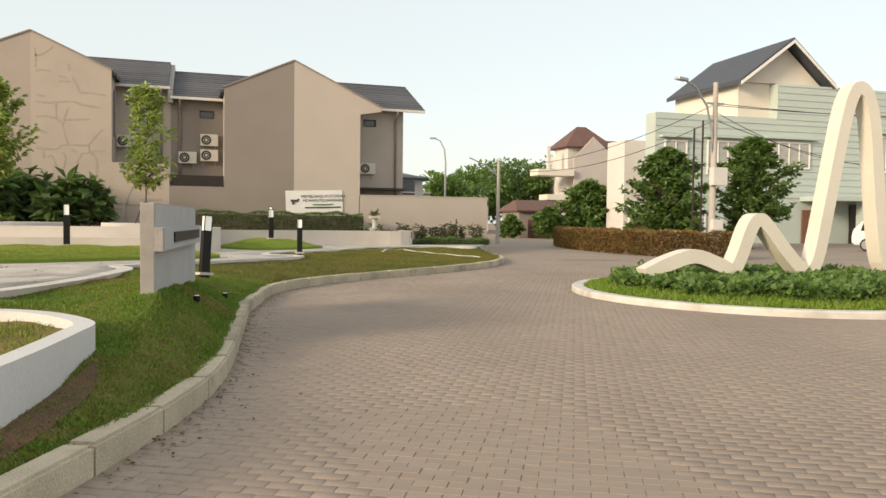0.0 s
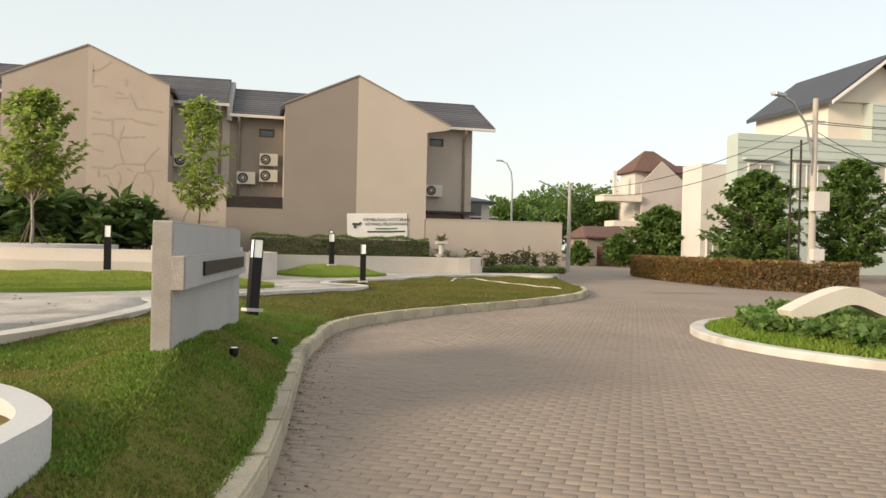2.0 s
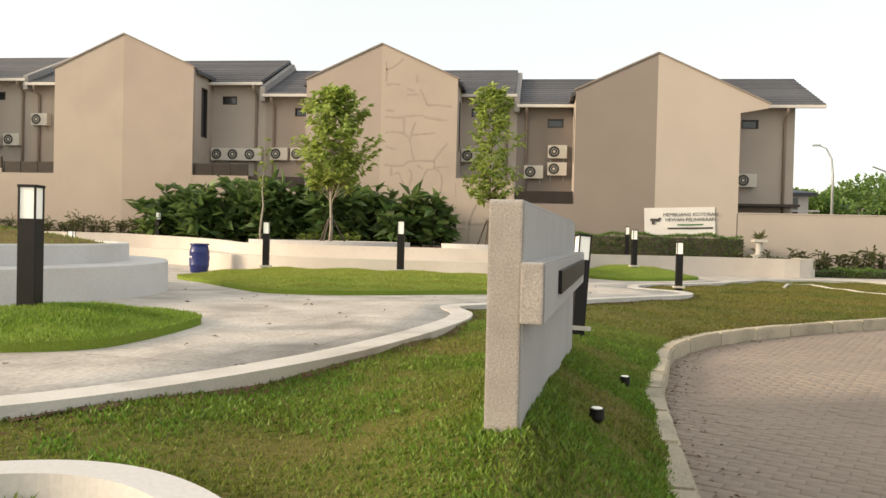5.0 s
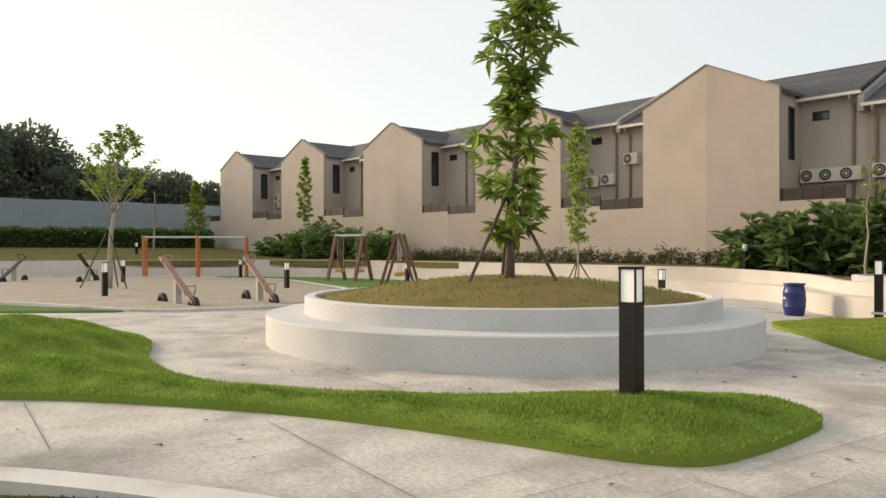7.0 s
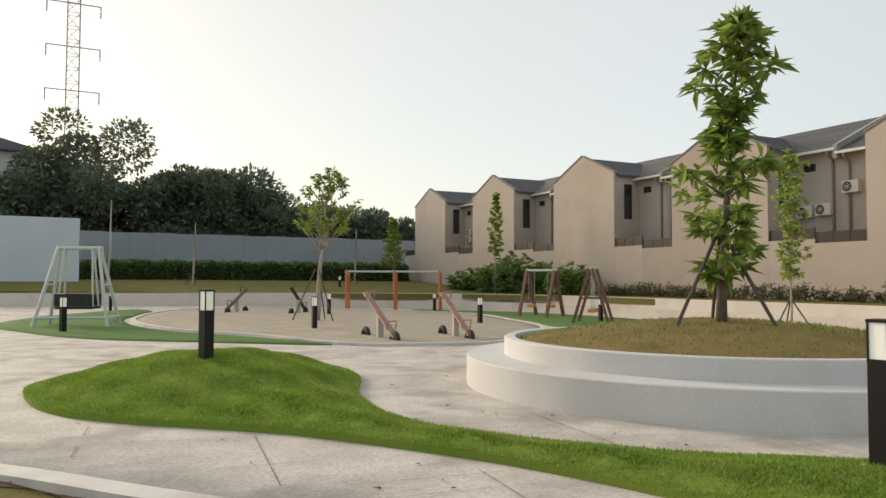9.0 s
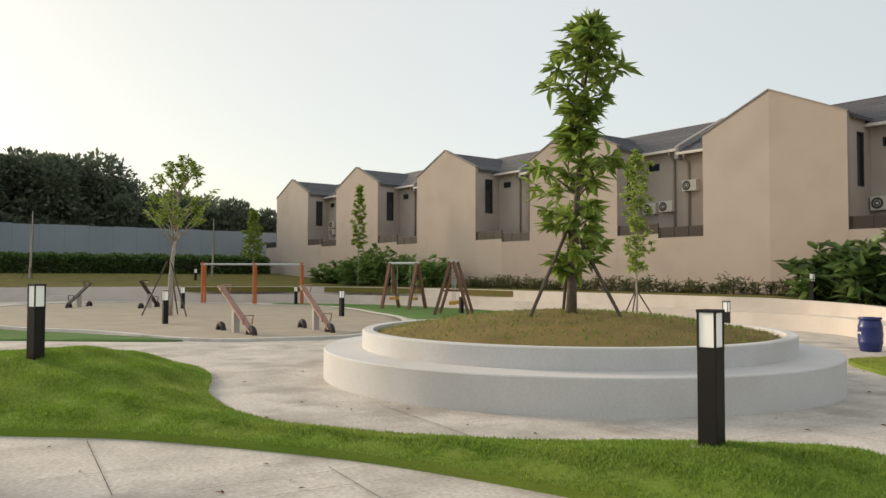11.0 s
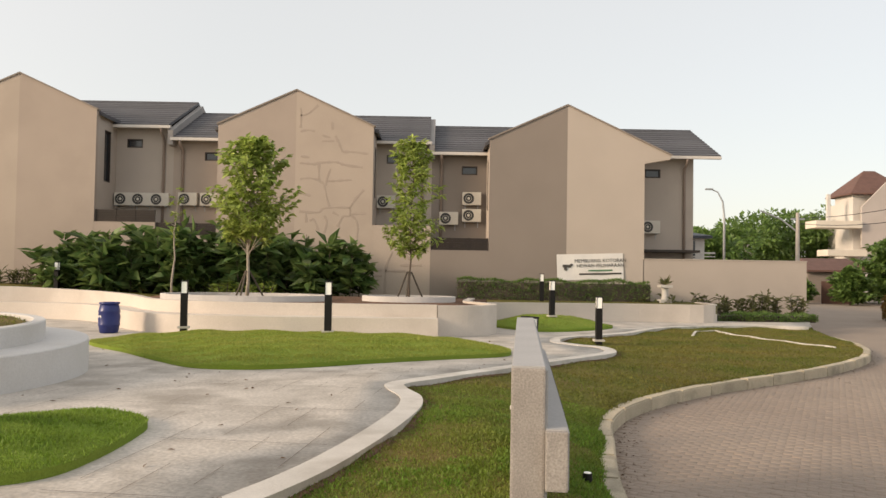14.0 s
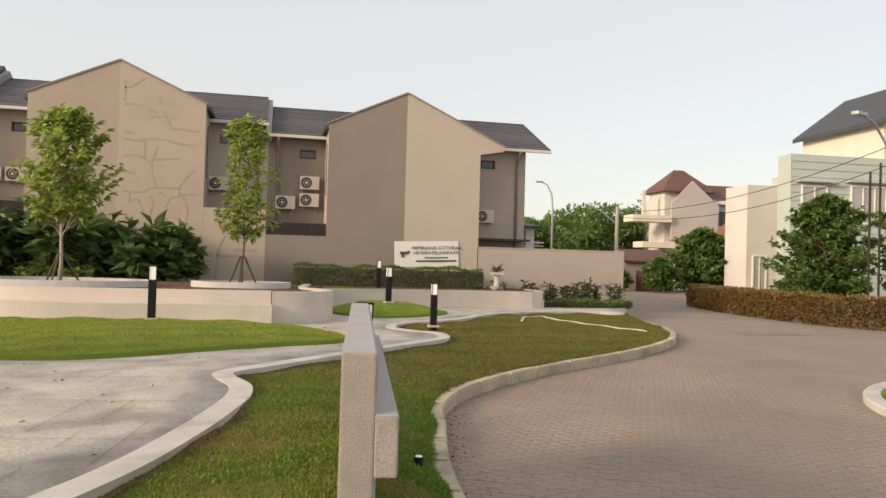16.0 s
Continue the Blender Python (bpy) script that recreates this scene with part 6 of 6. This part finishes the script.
fr = thing("road_fence", "dark red roadside fence at the bend", "fence", (30.6, 58.5, ROAD_Z))
part("panel", boxes(((0, 0, 0.95), (2.6, 0.12, 1.9), 0.02)), M["red_tile"], fr)
part("post", boxes(((1.5, 0, 1.05), (0.35, 0.35, 2.1), 0.02)), M["white_plain"], fr)

for ob in (pole2, sl, fh, sh, fr):
    farther(ob)
fh.matrix_world = Matrix.Translation((49.0, 85.0, 0)) @ Matrix.Scale(1.13, 4) @ Matrix.Translation((-48.6, -85.0, 0)) @ fh.matrix_world


def far_tree(at, r, h, n, mat, size=0.7, label="large tree beyond the site, distance haze put into its leaf colour"):
    t = thing("background_tree", label, "tree", at, "background trees")
    part("trunk", tube(bmesh.new(), [(0, 0, -0.2), (0.2, 0, h * 0.3), (0, 0.2, h * 0.7)], [0.35, 0.25, 0.1], 8), M["bark"], t)
    cl = [(random.gauss(0, 0.45) * r, random.gauss(0, 0.45) * r, h * random.uniform(0.3, 0.9), r * random.uniform(0.3, 0.5)) for _ in range(24)]
    C, D = [], []
    for i in range(n):
        x, y, z, q = cl[i % len(cl)]
        v = np.random.normal(0, 1, 3)
        v /= np.linalg.norm(v)
        q *= random.random() ** 0.25
        C.append((x + v[0] * q, y + v[1] * q, z + v[2] * q * 0.8))
        D.append(v + [0, 0, 0.2])
    o = new("crown", quads_mesh("crown", leaf_quads(np.array(C), np.array(D), size, size * 0.32, 0.3), mat, 3))
    o.parent = t
    return t


# trees beyond the site, their haze carried by the leaf colour alone
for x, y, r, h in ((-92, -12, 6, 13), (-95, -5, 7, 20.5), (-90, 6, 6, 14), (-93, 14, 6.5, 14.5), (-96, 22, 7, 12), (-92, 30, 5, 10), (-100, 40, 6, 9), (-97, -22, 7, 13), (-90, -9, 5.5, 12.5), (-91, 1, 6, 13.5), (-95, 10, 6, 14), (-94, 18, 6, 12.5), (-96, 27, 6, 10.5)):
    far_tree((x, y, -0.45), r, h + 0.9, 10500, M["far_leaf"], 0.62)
for x, y, r, h in ((28.5, 84, 3.6, 7.5), (32.5, 92, 4.0, 8.5), (38, 112, 5, 9.5), (43, 112, 5.5, 11.0), (48, 114, 6, 12.5), (53, 116, 6, 13.5), (57, 118, 5, 12.5)):
    farther(far_tree((x, y, ROAD_Z - 0.1), r, h, 3000, M["leaf_tree"], 0.75, "leafy tree at the far end of the road"))

# pale sheet fence and mast
fn = thing("sheet_fence", "tall pale corrugated sheet fence round the site", "fence", (0, 0, 0))
for i in range(34):
    y = -38 + i * 2.0
    bm = bmesh.new()
    cols = []
    for j in range(21):
        x = -73.0 + 0.002 * (1 if (j // 2) % 2 else 0)
        cols.append((bm.verts.new((x, y + j * 0.0995, 0.6)), bm.verts.new((x, y + j * 0.0995, 6.0 + 0.03 * math.sin(i * 2.3)))))
    for a, c in zip(cols, cols[1:]):
        bm.faces.new((a[0], c[0], c[1], a[1]))
    bmesh.ops.solidify(bm, geom=bm.faces[:], thickness=0.012)
    part("sheet", bm, M["metal_fence"], fn)
mast = thing("lattice_mast", "distant steel lattice radio mast", "mast", (-151.7, -4.6, 0))
bm = bmesh.new()
for sx in (-1, 1):
    for sy in (-1, 1):
        beam(bm, (sx * 1.1, sy * 1.1, 0), (sx * 1.0, sy * 1.0, 70), 0.16)
for i in range(28):
    z = i * 2.5
    for a, b in (((-1, -1), (1, -1)), ((1, -1), (1, 1)), ((1, 1), (-1, 1)), ((-1, 1), (-1, -1))):
        beam(bm, (a[0] * 1.05, a[1] * 1.05, z), (b[0] * 1.05, b[1] * 1.05, z + 2.5), 0.08)
        beam(bm, (a[0] * 1.05, a[1] * 1.05, z), (b[0] * 1.05, b[1] * 1.05, z), 0.08)
part("lattice", bm, M["galv"], mast)
for z in (36, 44, 52, 60):
    part("cross_mount", boxes(((0, 0, z), (0.2, 9.0, 0.18)), ((0, -4.4, z - 1.0), (0.25, 0.25, 2.2)), ((0, 4.4, z - 1.0), (0.25, 0.25, 2.2))), M["galv"], mast)


# ---- playground ----
SAND = spline([(-31.0, -2.7), (-34.0, -2.45), (-39.0, -1.2), (-43.0, 1.0), (-45.0, 6.5), (-42.0, 12.0), (-37.0, 14.5), (-29.3, 12.7), (-25.3, 11.2), (-21.0, 8.2), (-18.1, 5.0), (-17.9, 2.6), (-18.9, 1.0), (-22.6, -0.2), (-25.2, -1.65), (-28.0, -2.4)], 6)
sand = area("sandpit", SAND, lambda X, Y: pz(X, Y) + 0.035, M["sand"], 0.8, 0.05)
tagged(sand, "sandy playground pit with a pale border", "sandpit", kind="structure")
bm = bmesh.new()
ribbon_wall(bm, SAND + [SAND[0]], 0.0, lambda x, y: float(pz(x, y)) + 0.07, 0.09)
tagged(part("sand_border", bm, M["plaza_edge"]), "pale concrete border of the sandpit", "border", kind="structure")
TURF = spline([(-18.9, 0.8), (-21.0, -2.0), (-23.2, -4.4), (-26.5, -6.0), (-31.0, -7.2), (-37.0, -6.0), (-44.0, -2.3), (-42.5, -1.1), (-39.0, -1.5), (-34.0, -2.8), (-31.0, -3.0), (-28.0, -2.75), (-25.1, -1.95), (-22.4, -0.5)], 6)
tagged(area("synthetic_turf", TURF, lambda X, Y: pz(X, Y) + 0.02, M["turf_green"], 0.8, 0.03), "green synthetic turf strip by the sandpit", "turf", kind="structure")
TURF2 = spline([(-25.0, 11.8), (-29.4, 13.2), (-37.0, 15.0), (-43.0, 14.0), (-43.5, 15.2), (-38.0, 18.3), (-33.0, 19.0), (-28.5, 18.8), (-24.5, 16.0), (-23.0, 13.0)], 6)
tagged(area("synthetic_turf", TURF2, lambda X, Y: pz(X, Y) + 0.02, M["turf_green"], 0.8, 0.03), "green synthetic turf under the swings", "turf", kind="structure")


def swing_set(at, rz, w, h, mat, label, seats):
    s = thing("swing_set", label, "swing", at, "swing sets", rz)
    for x in (-w / 2, w / 2):
        for y in (-0.75, 0.75):
            part("leg", beam(bmesh.new(), (x, y, -0.05), (x, 0.05 * (1 if y > 0 else -1), h), 0.15, 0.12), mat, s)
        part("brace", beam(bmesh.new(), (x, -0.42, h * 0.45), (x, 0.42, h * 0.45), 0.07, 0.07), mat, s)
    part("top_bar", beam(bmesh.new(), (-w / 2 - 0.1, 0, h), (w / 2 + 0.1, 0, h), 0.12, sides=10), M["pale_paint"], s)
    for x in seats:
        se = part("seat", boxes(((x, 0, 0.5), (0.42, 0.3, 0.16), 0.04)), M["yellow"], s)
        for dx in (-0.19, 0.19):
            part("chain", beam(bmesh.new(), (x + dx, 0, 0.55), (x + dx, 0, h), 0.025, sides=5), M["galv"], se)
    return s


swing_set((-33.4, 16.7, 0.03), 20, 1.7, 2.3, M["play_wood"], "brown timber swing set with chain seats", (-0.6, 0.6))
swing_set((-27.5, 15.4, 0.03), -45, 1.7, 2.3, M["play_wood"], "brown timber swing set with chain seats", (-0.4, 0.5))
gl = thing("glider_swing", "pale grey steel glider swing with a dark bench", "swing", (-29.9, -4.6, 0.2), "swing sets", 72)
for x in (-1.05, 1.05):
    for y in (-0.8, 0.8):
        part("leg", beam(bmesh.new(), (x * 1.12, y, -0.05), (x * 0.62, 0.1 * (1 if y > 0 else -1), 2.65), 0.12, sides=8), M["pale_paint"], gl)
    part("base_rail", beam(bmesh.new(), (x * 1.08, -0.75, 0.3), (x * 1.08, 0.75, 0.3), 0.09, sides=8), M["pale_paint"], gl)
    part("brace", beam(bmesh.new(), (x * 0.86, -0.45, 1.4), (x * 0.86, 0.45, 1.4), 0.07, sides=8), M["pale_paint"], gl)
part("base_rail", beam(bmesh.new(), (-1.15, -0.74, 0.3), (1.15, -0.74, 0.3), 0.09, sides=8), M["pale_paint"], gl)
part("top_bar", beam(bmesh.new(), (-0.75, 0, 2.65), (0.75, 0, 2.65), 0.13, sides=8), M["pale_paint"], gl)
for x in (-0.45, 0.45):
    for y in (-0.35, 0.35):
        part("hanger", beam(bmesh.new(), (x, y * 0.2, 2.62), (x * 1.25, y, 0.62), 0.07, sides=8), M["pale_paint"], gl)
part("bench", boxes(((0, -0.32, 0.62), (1.2, 0.34, 0.08), 0.02), ((0, -0.52, 0.88), (1.2, 0.05, 0.42), 0.02)), M["rubber"], gl, "dark bench seat")
part("bench", boxes(((0, 0.32, 0.62), (1.2, 0.34, 0.08), 0.02), ((0, 0.52, 0.88), (1.2, 0.05, 0.42), 0.02)), M["rubber"], gl, "dark bench seat")


def seesaw(at, rz, tilt, label, paint):
    s = thing("seesaw", label, "seesaw", at, "seesaws", rz)
    part("post", box(bmesh.new(), (0, 0, 0.3), (0.16, 0.16, 0.7), 0.01), M["concrete_pole"], s)
    pl = part("plank", box(bmesh.new(), (0, 0, 0), (2.5, 0.17, 0.06), 0.015), paint, s)
    pl.matrix_local = pose(0, 0, 0.66, 0, tilt, 0)
    for x in (-1.05, 1.05):
        part("handle", tube(bmesh.new(), [(x * 0.82, -0.12, 0.02), (x * 0.8, -0.12, 0.26), (x * 0.8, 0.12, 0.26), (x * 0.82, 0.12, 0.02)], 0.02, 6), paint, pl)
        ty = bmesh.new()
        tube(ty, [(x * 1.0 + 0.2 * math.cos(q), 0, 0.0 + 0.2 * math.sin(q)) for q in np.linspace(0, math.pi, 13)], 0.075, 8)
        part("half_tyre", ty, M["rubber"], s, "half-buried black tyre")
    return s


seesaw((-20.4, 2.65, 0.2), 0, 27, "seesaw with faded red plank and half tyres", M["play_pink"])
seesaw((-20.45, 5.0, 0.18), -6, 27, "seesaw with faded red plank and half tyres", M["play_pink"])
seesaw((-39.2, 2.6, 0.2), 145, -22, "seesaw with dark plank and half tyres", M["dark_metal"])
seesaw((-37.7, 5.3, 0.18), -35, -28, "seesaw with dark plank and half tyres", M["dark_metal"])

mb = thing("monkey_bars", "orange steel monkey bars with a pale overhead rail", "monkey bars", (-44.4, 10.2, 0.08), rz=58)
for x in (0.0, 2.9, 5.6):
    for y in (-0.35, 0.35):
        part("post", beam(bmesh.new(), (x, y, -0.05), (x, y, 2.35), 0.15, sides=10), M["play_orange"], mb)
    part("ladder_panel", boxes(((x, 0, 1.55), (0.06, 0.62, 1.0), 0.01)), M["play_orange"], mb)
for y in (-0.35, 0.35):
    part("rail", beam(bmesh.new(), (-0.1, y, 2.25), (5.7, y, 2.25), 0.1, sides=8), M["pale_paint"], mb)
for i in range(16):
    x = 0.2 + i * 0.34
    part("rung", beam(bmesh.new(), (x, -0.35, 2.25), (x, 0.35, 2.25), 0.05, sides=6), M["pale_paint"], mb)

# bare poles on the terrace beyond the playground
for x, y, h in ((-56, -2.5, 6.0), (-60, 3.5, 5.0), (-62, 17.0, 5.2)):
    b = thing("bare_sapling", "leafless staked sapling beyond the playground", "tree", (x, y, 1.1), "bare saplings")
    part("trunk", tube(bmesh.new(), [(0, 0, -0.1), (0.1, 0.1, h * 0.5), (0.0, 0.15, h)], [0.09, 0.07, 0.03], 7), M["pale_bark"], b)
    stakes(b, 0.6, 1.2)


# ---- low white planter by the kerb, and small things on the lawn ----
lp = thing("low_planter", "low white rendered planter kerb with bare soil", "planter", (0, 0, 0))
LP = spline([(-4.2, -4.5), (-3.5, -3.75), (-2.95, -3.4), (-2.45, -3.14), (-2.1, -3.08), (-1.75, -3.2), (-1.4, -3.5), (-1.1, -3.95), (-0.96, -4.35), (-1.01, -4.8), (-1.1, -5.4), (-1.23, -6.1), (-1.45, -7.0), (-1.95, -7.8), (-2.9, -8.3), (-4.2, -7.0)], 6)
bm = bmesh.new()
ribbon_wall(bm, LP + [LP[0]], -0.35, 0.2, 0.085)
part("kerb_wall", bm, M["white_wall"], lp)
o = area("soil_fill", LP, lambda X, Y: 0.1 + 0.02 * np.sin(7 * X) * np.sin(5 * Y), M["dry_mound"], 0.2)
o.parent = lp
blades("sparse_grass", LP, lambda X, Y: 0.1 + 0 * X, 900, 0.05, M["grass"], "tufts of grass in the low planter", lambda X, Y: np.sin(3.1 * X + 1.0) * np.sin(2.7 * Y) > -0.2, 0.009)
for x, y in ((0.37, 0.95), (-0.05, -1.2)):
    z = float(lawn_height(x, y)[0])
    s = thing("ground_spotlight", "small black garden spotlight on the lawn", "spotlight", (x, y, z), "garden spotlights")
    part("housing", lathe(bmesh.new(), [(0.0, 0.0), (0.03, 0.0), (0.045, 0.03), (0.042, 0.085), (0.0, 0.085)], 14), M["black"], s)
    part("lens", lathe(bmesh.new(), [(0.0, 0.087), (0.034, 0.087), (0.03, 0.092), (0.0, 0.093)], 14), M["diffuser"], s)
man = thing("manhole_cover", "dark rectangular cover in the road paving", "manhole cover", (15.45, 16.65, ROAD_Z + 0.004))
part("plate", boxes(((0, 0, 0), (2.6, 0.9, 0.02), 0.005)), M["joint"], man)

lb = thing("office_block", "distant pale building with a blue-grey roof", "building", (0, 0, 0))
part("wall", boxes(((-104.0, -16.0, 8.0), (8.0, 16.0, 17.0)),), M["white_plain"], lb)
part("roof", roof_hip(bmesh.new(), -108.0, -100.0, -24.0, -8.0, 16.6, 19.4, 0.8, 0.4), M["grey_blue_roof"], lb)
for yy in (-10.5, -14.0, -17.5):
    for zz in (6.5, 10.0, 13.8):
        part("window", boxes(((-99.98, yy, zz), (0.12, 1.5, 1.4))), M["glass_dark"], lb)
hp = thing("panel_fence", "tall pale grey panel fence by the site corner", "fence", (0, 0, 0))
part("panel", boxes(((-64.0, -9.6, 3.6), (0.2, 11.0, 5.6), 0.02)), M["panel_grey"], hp)

# fallen leaves and grit along the kerb, sparse on the road
n = 750
k = np.random.randint(20, len(KERB) - 8, n)
KA = np.array(KERB)
dK = np.gradient(KA, axis=0)
dK /= np.linalg.norm(dK, axis=1)[:, None]
off = 0.11 + np.random.exponential(0.12, n)
X = KA[k, 0] + dK[k, 1] * off + np.random.uniform(-0.06, 0.06, n)
Y = KA[k, 1] - dK[k, 0] * off + np.random.uniform(-0.2, 0.2, n)
C = np.stack([X, Y, np.full(n, ROAD_Z + 0.012)], 1)
D = np.random.normal(0, 1, (n, 3)) * [1, 1, 0.05]
tagged(new("leaf_litter", quads_mesh("leaf_litter", leaf_quads(C, D, 0.045, 0.009, 0.0, 0.0), M["litter"], 3)), "dry fallen leaves and twigs in the road gutter", "leaf litter", kind="stuff")
n = 220
C = np.stack([np.random.uniform(-14, 1, n), np.random.uniform(-5, 14, n), np.zeros(n)], 1)
C = C[inside(plaza_outline, C[:, 0], C[:, 1]) & ~inside(ISLE_E, C[:, 0], C[:, 1]) & ~inside(ISLE_A, C[:, 0], C[:, 1]) & (np.hypot(C[:, 0] - PX, C[:, 1] - PY) > 4.1)]
C[:, 2] = pz(C[:, 0], C[:, 1]) + 0.014
D = np.random.normal(0, 1, (len(C), 3)) * [1, 1, 0.05]
tagged(new("leaf_litter", quads_mesh("leaf_litter", leaf_quads(C, D, 0.07, 0.015, 0.0, 0.0), M["litter"], 3)), "few dry leaves scattered on the plaza", "leaf litter", kind="stuff")
# reddish bare soil under the planter wall
ER = spline([(-0.84, -4.8), (-0.76, -5.2), (-0.82, -5.8), (-0.95, -6.3), (-1.2, -6.9), (-1.28, -6.5), (-1.1, -5.8), (-0.93, -5.2)], 5)
tagged(area("bare_patch", ER, lambda X, Y: lawn_height(X, Y) + 0.008 + 0.005 * np.sin(23 * X + 9 * Y) * np.sin(19 * Y), M["soil"], 0.06), "reddish crumbly bare soil beside the planter", "soil", kind="structure")
# pale edging of a flower bed drawn in the far lawn
EDG = spline([(6.64, 16.66), (7.28, 17.96), (8.0, 18.52), (8.04, 17.8), (8.75, 16.3), (9.95, 14.82)], 8, False)
bm = bmesh.new()
ribbon_wall(bm, EDG, -0.4, lambda x, y: float(lawn_height(x, y)[0]) + 0.035, 0.035)
tagged(part("lawn_edging", bm, M["plaza_edge"]), "thin pale concrete edging curving through the lawn", "edging", kind="structure")


# ---- block paving of the road ----
def pavers():
    """Running-bond blocks in the stretch of road that is passed; the nearest ones are pieces of their own."""
    lx, ly, gap = 0.21, 0.105, 0.004
    turn = radians(-28)
    c, s = math.cos(turn), math.sin(turn)
    I, J = np.meshgrid(np.arange(-130, 130), np.arange(-260, 260))
    I, J = I.ravel(), J.ravel()
    u, v = (I + 0.5 * (J % 2)) * lx, J * ly
    X, Y = 5.0 + c * u - s * v, 0.0 + s * u + c * v
    kerb_poly = KERB + [(60, 23), (60, -17)]
    ok = inside(kerb_poly, X, Y) & (edge_distance(KERB + KERB[::-1], X, Y) > 0.16) & (np.hypot(X - IX, Y - IY) > 4.4) & (X < 13.5) & (Y > -9.5) & (Y < 13)
    X, Y = X[ok], Y[ok]
    n = len(X)
    hx, hy = (lx - gap) / 2, (ly - gap) / 2
    b = 0.003
    dz = np.random.uniform(-0.003, 0.003, n)
    base = np.array([(-hx, -hy, -0.03), (hx, -hy, -0.03), (hx, hy, -0.03), (-hx, hy, -0.03), (-hx, -hy, -b), (hx, -hy, -b), (hx, hy, -b), (-hx, hy, -b),
                     (-hx + b, -hy + b, 0), (hx - b, -hy + b, 0), (hx - b, hy - b, 0), (-hx + b, hy - b, 0)])
    F = [(8, 9, 10, 11)] + [(4 + k, 4 + (k + 1) % 4, 8 + (k + 1) % 4, 8 + k) for k in range(4)] + [(k, (k + 1) % 4, 4 + (k + 1) % 4, 4 + k) for k in range(4)]
    rot = np.array([[c, -s, 0], [s, c, 0], [0, 0, 1]])
    B = base @ rot.T
    single = (X > 0.9) & (X < 2.9) & (Y > -8.6) & (Y < -5.4)
    idx = np.flatnonzero(single)[:290]
    mask = np.zeros(n, bool)
    mask[idx] = True
    me = bpy.data.meshes.new("paver")
    me.from_pydata([tuple(p) for p in B], [], F)
    me.materials.append(M["paver_part"])
    for i in idx:
        o = new("paver", me)
        o.parent = road
        o.location = (X[i], Y[i], ROAD_Z + dz[i])
    rest = np.flatnonzero(~mask)
    P = B[None] + np.stack([X[rest], Y[rest], ROAD_Z + dz[rest]], 1)[:, None]
    m = len(rest)
    me = bpy.data.meshes.new("paving_blocks")
    me.vertices.add(m * 12)
    me.vertices.foreach_set("co", P.astype(np.float32).ravel())
    quads = (np.array(F)[None] + 12 * np.arange(m)[:, None, None]).reshape(-1)
    me.loops.add(len(quads))
    me.loops.foreach_set("vertex_index", quads.astype(np.int32))
    me.polygons.add(m * 9)
    me.polygons.foreach_set("loop_start", np.arange(0, len(quads), 4, dtype=np.int32))
    me.update(calc_edges=True)
    me.materials.append(M["paver"])
    o = new("paving_blocks", me)
    o.parent = road
    o["kind"] = "stuff"


pavers()
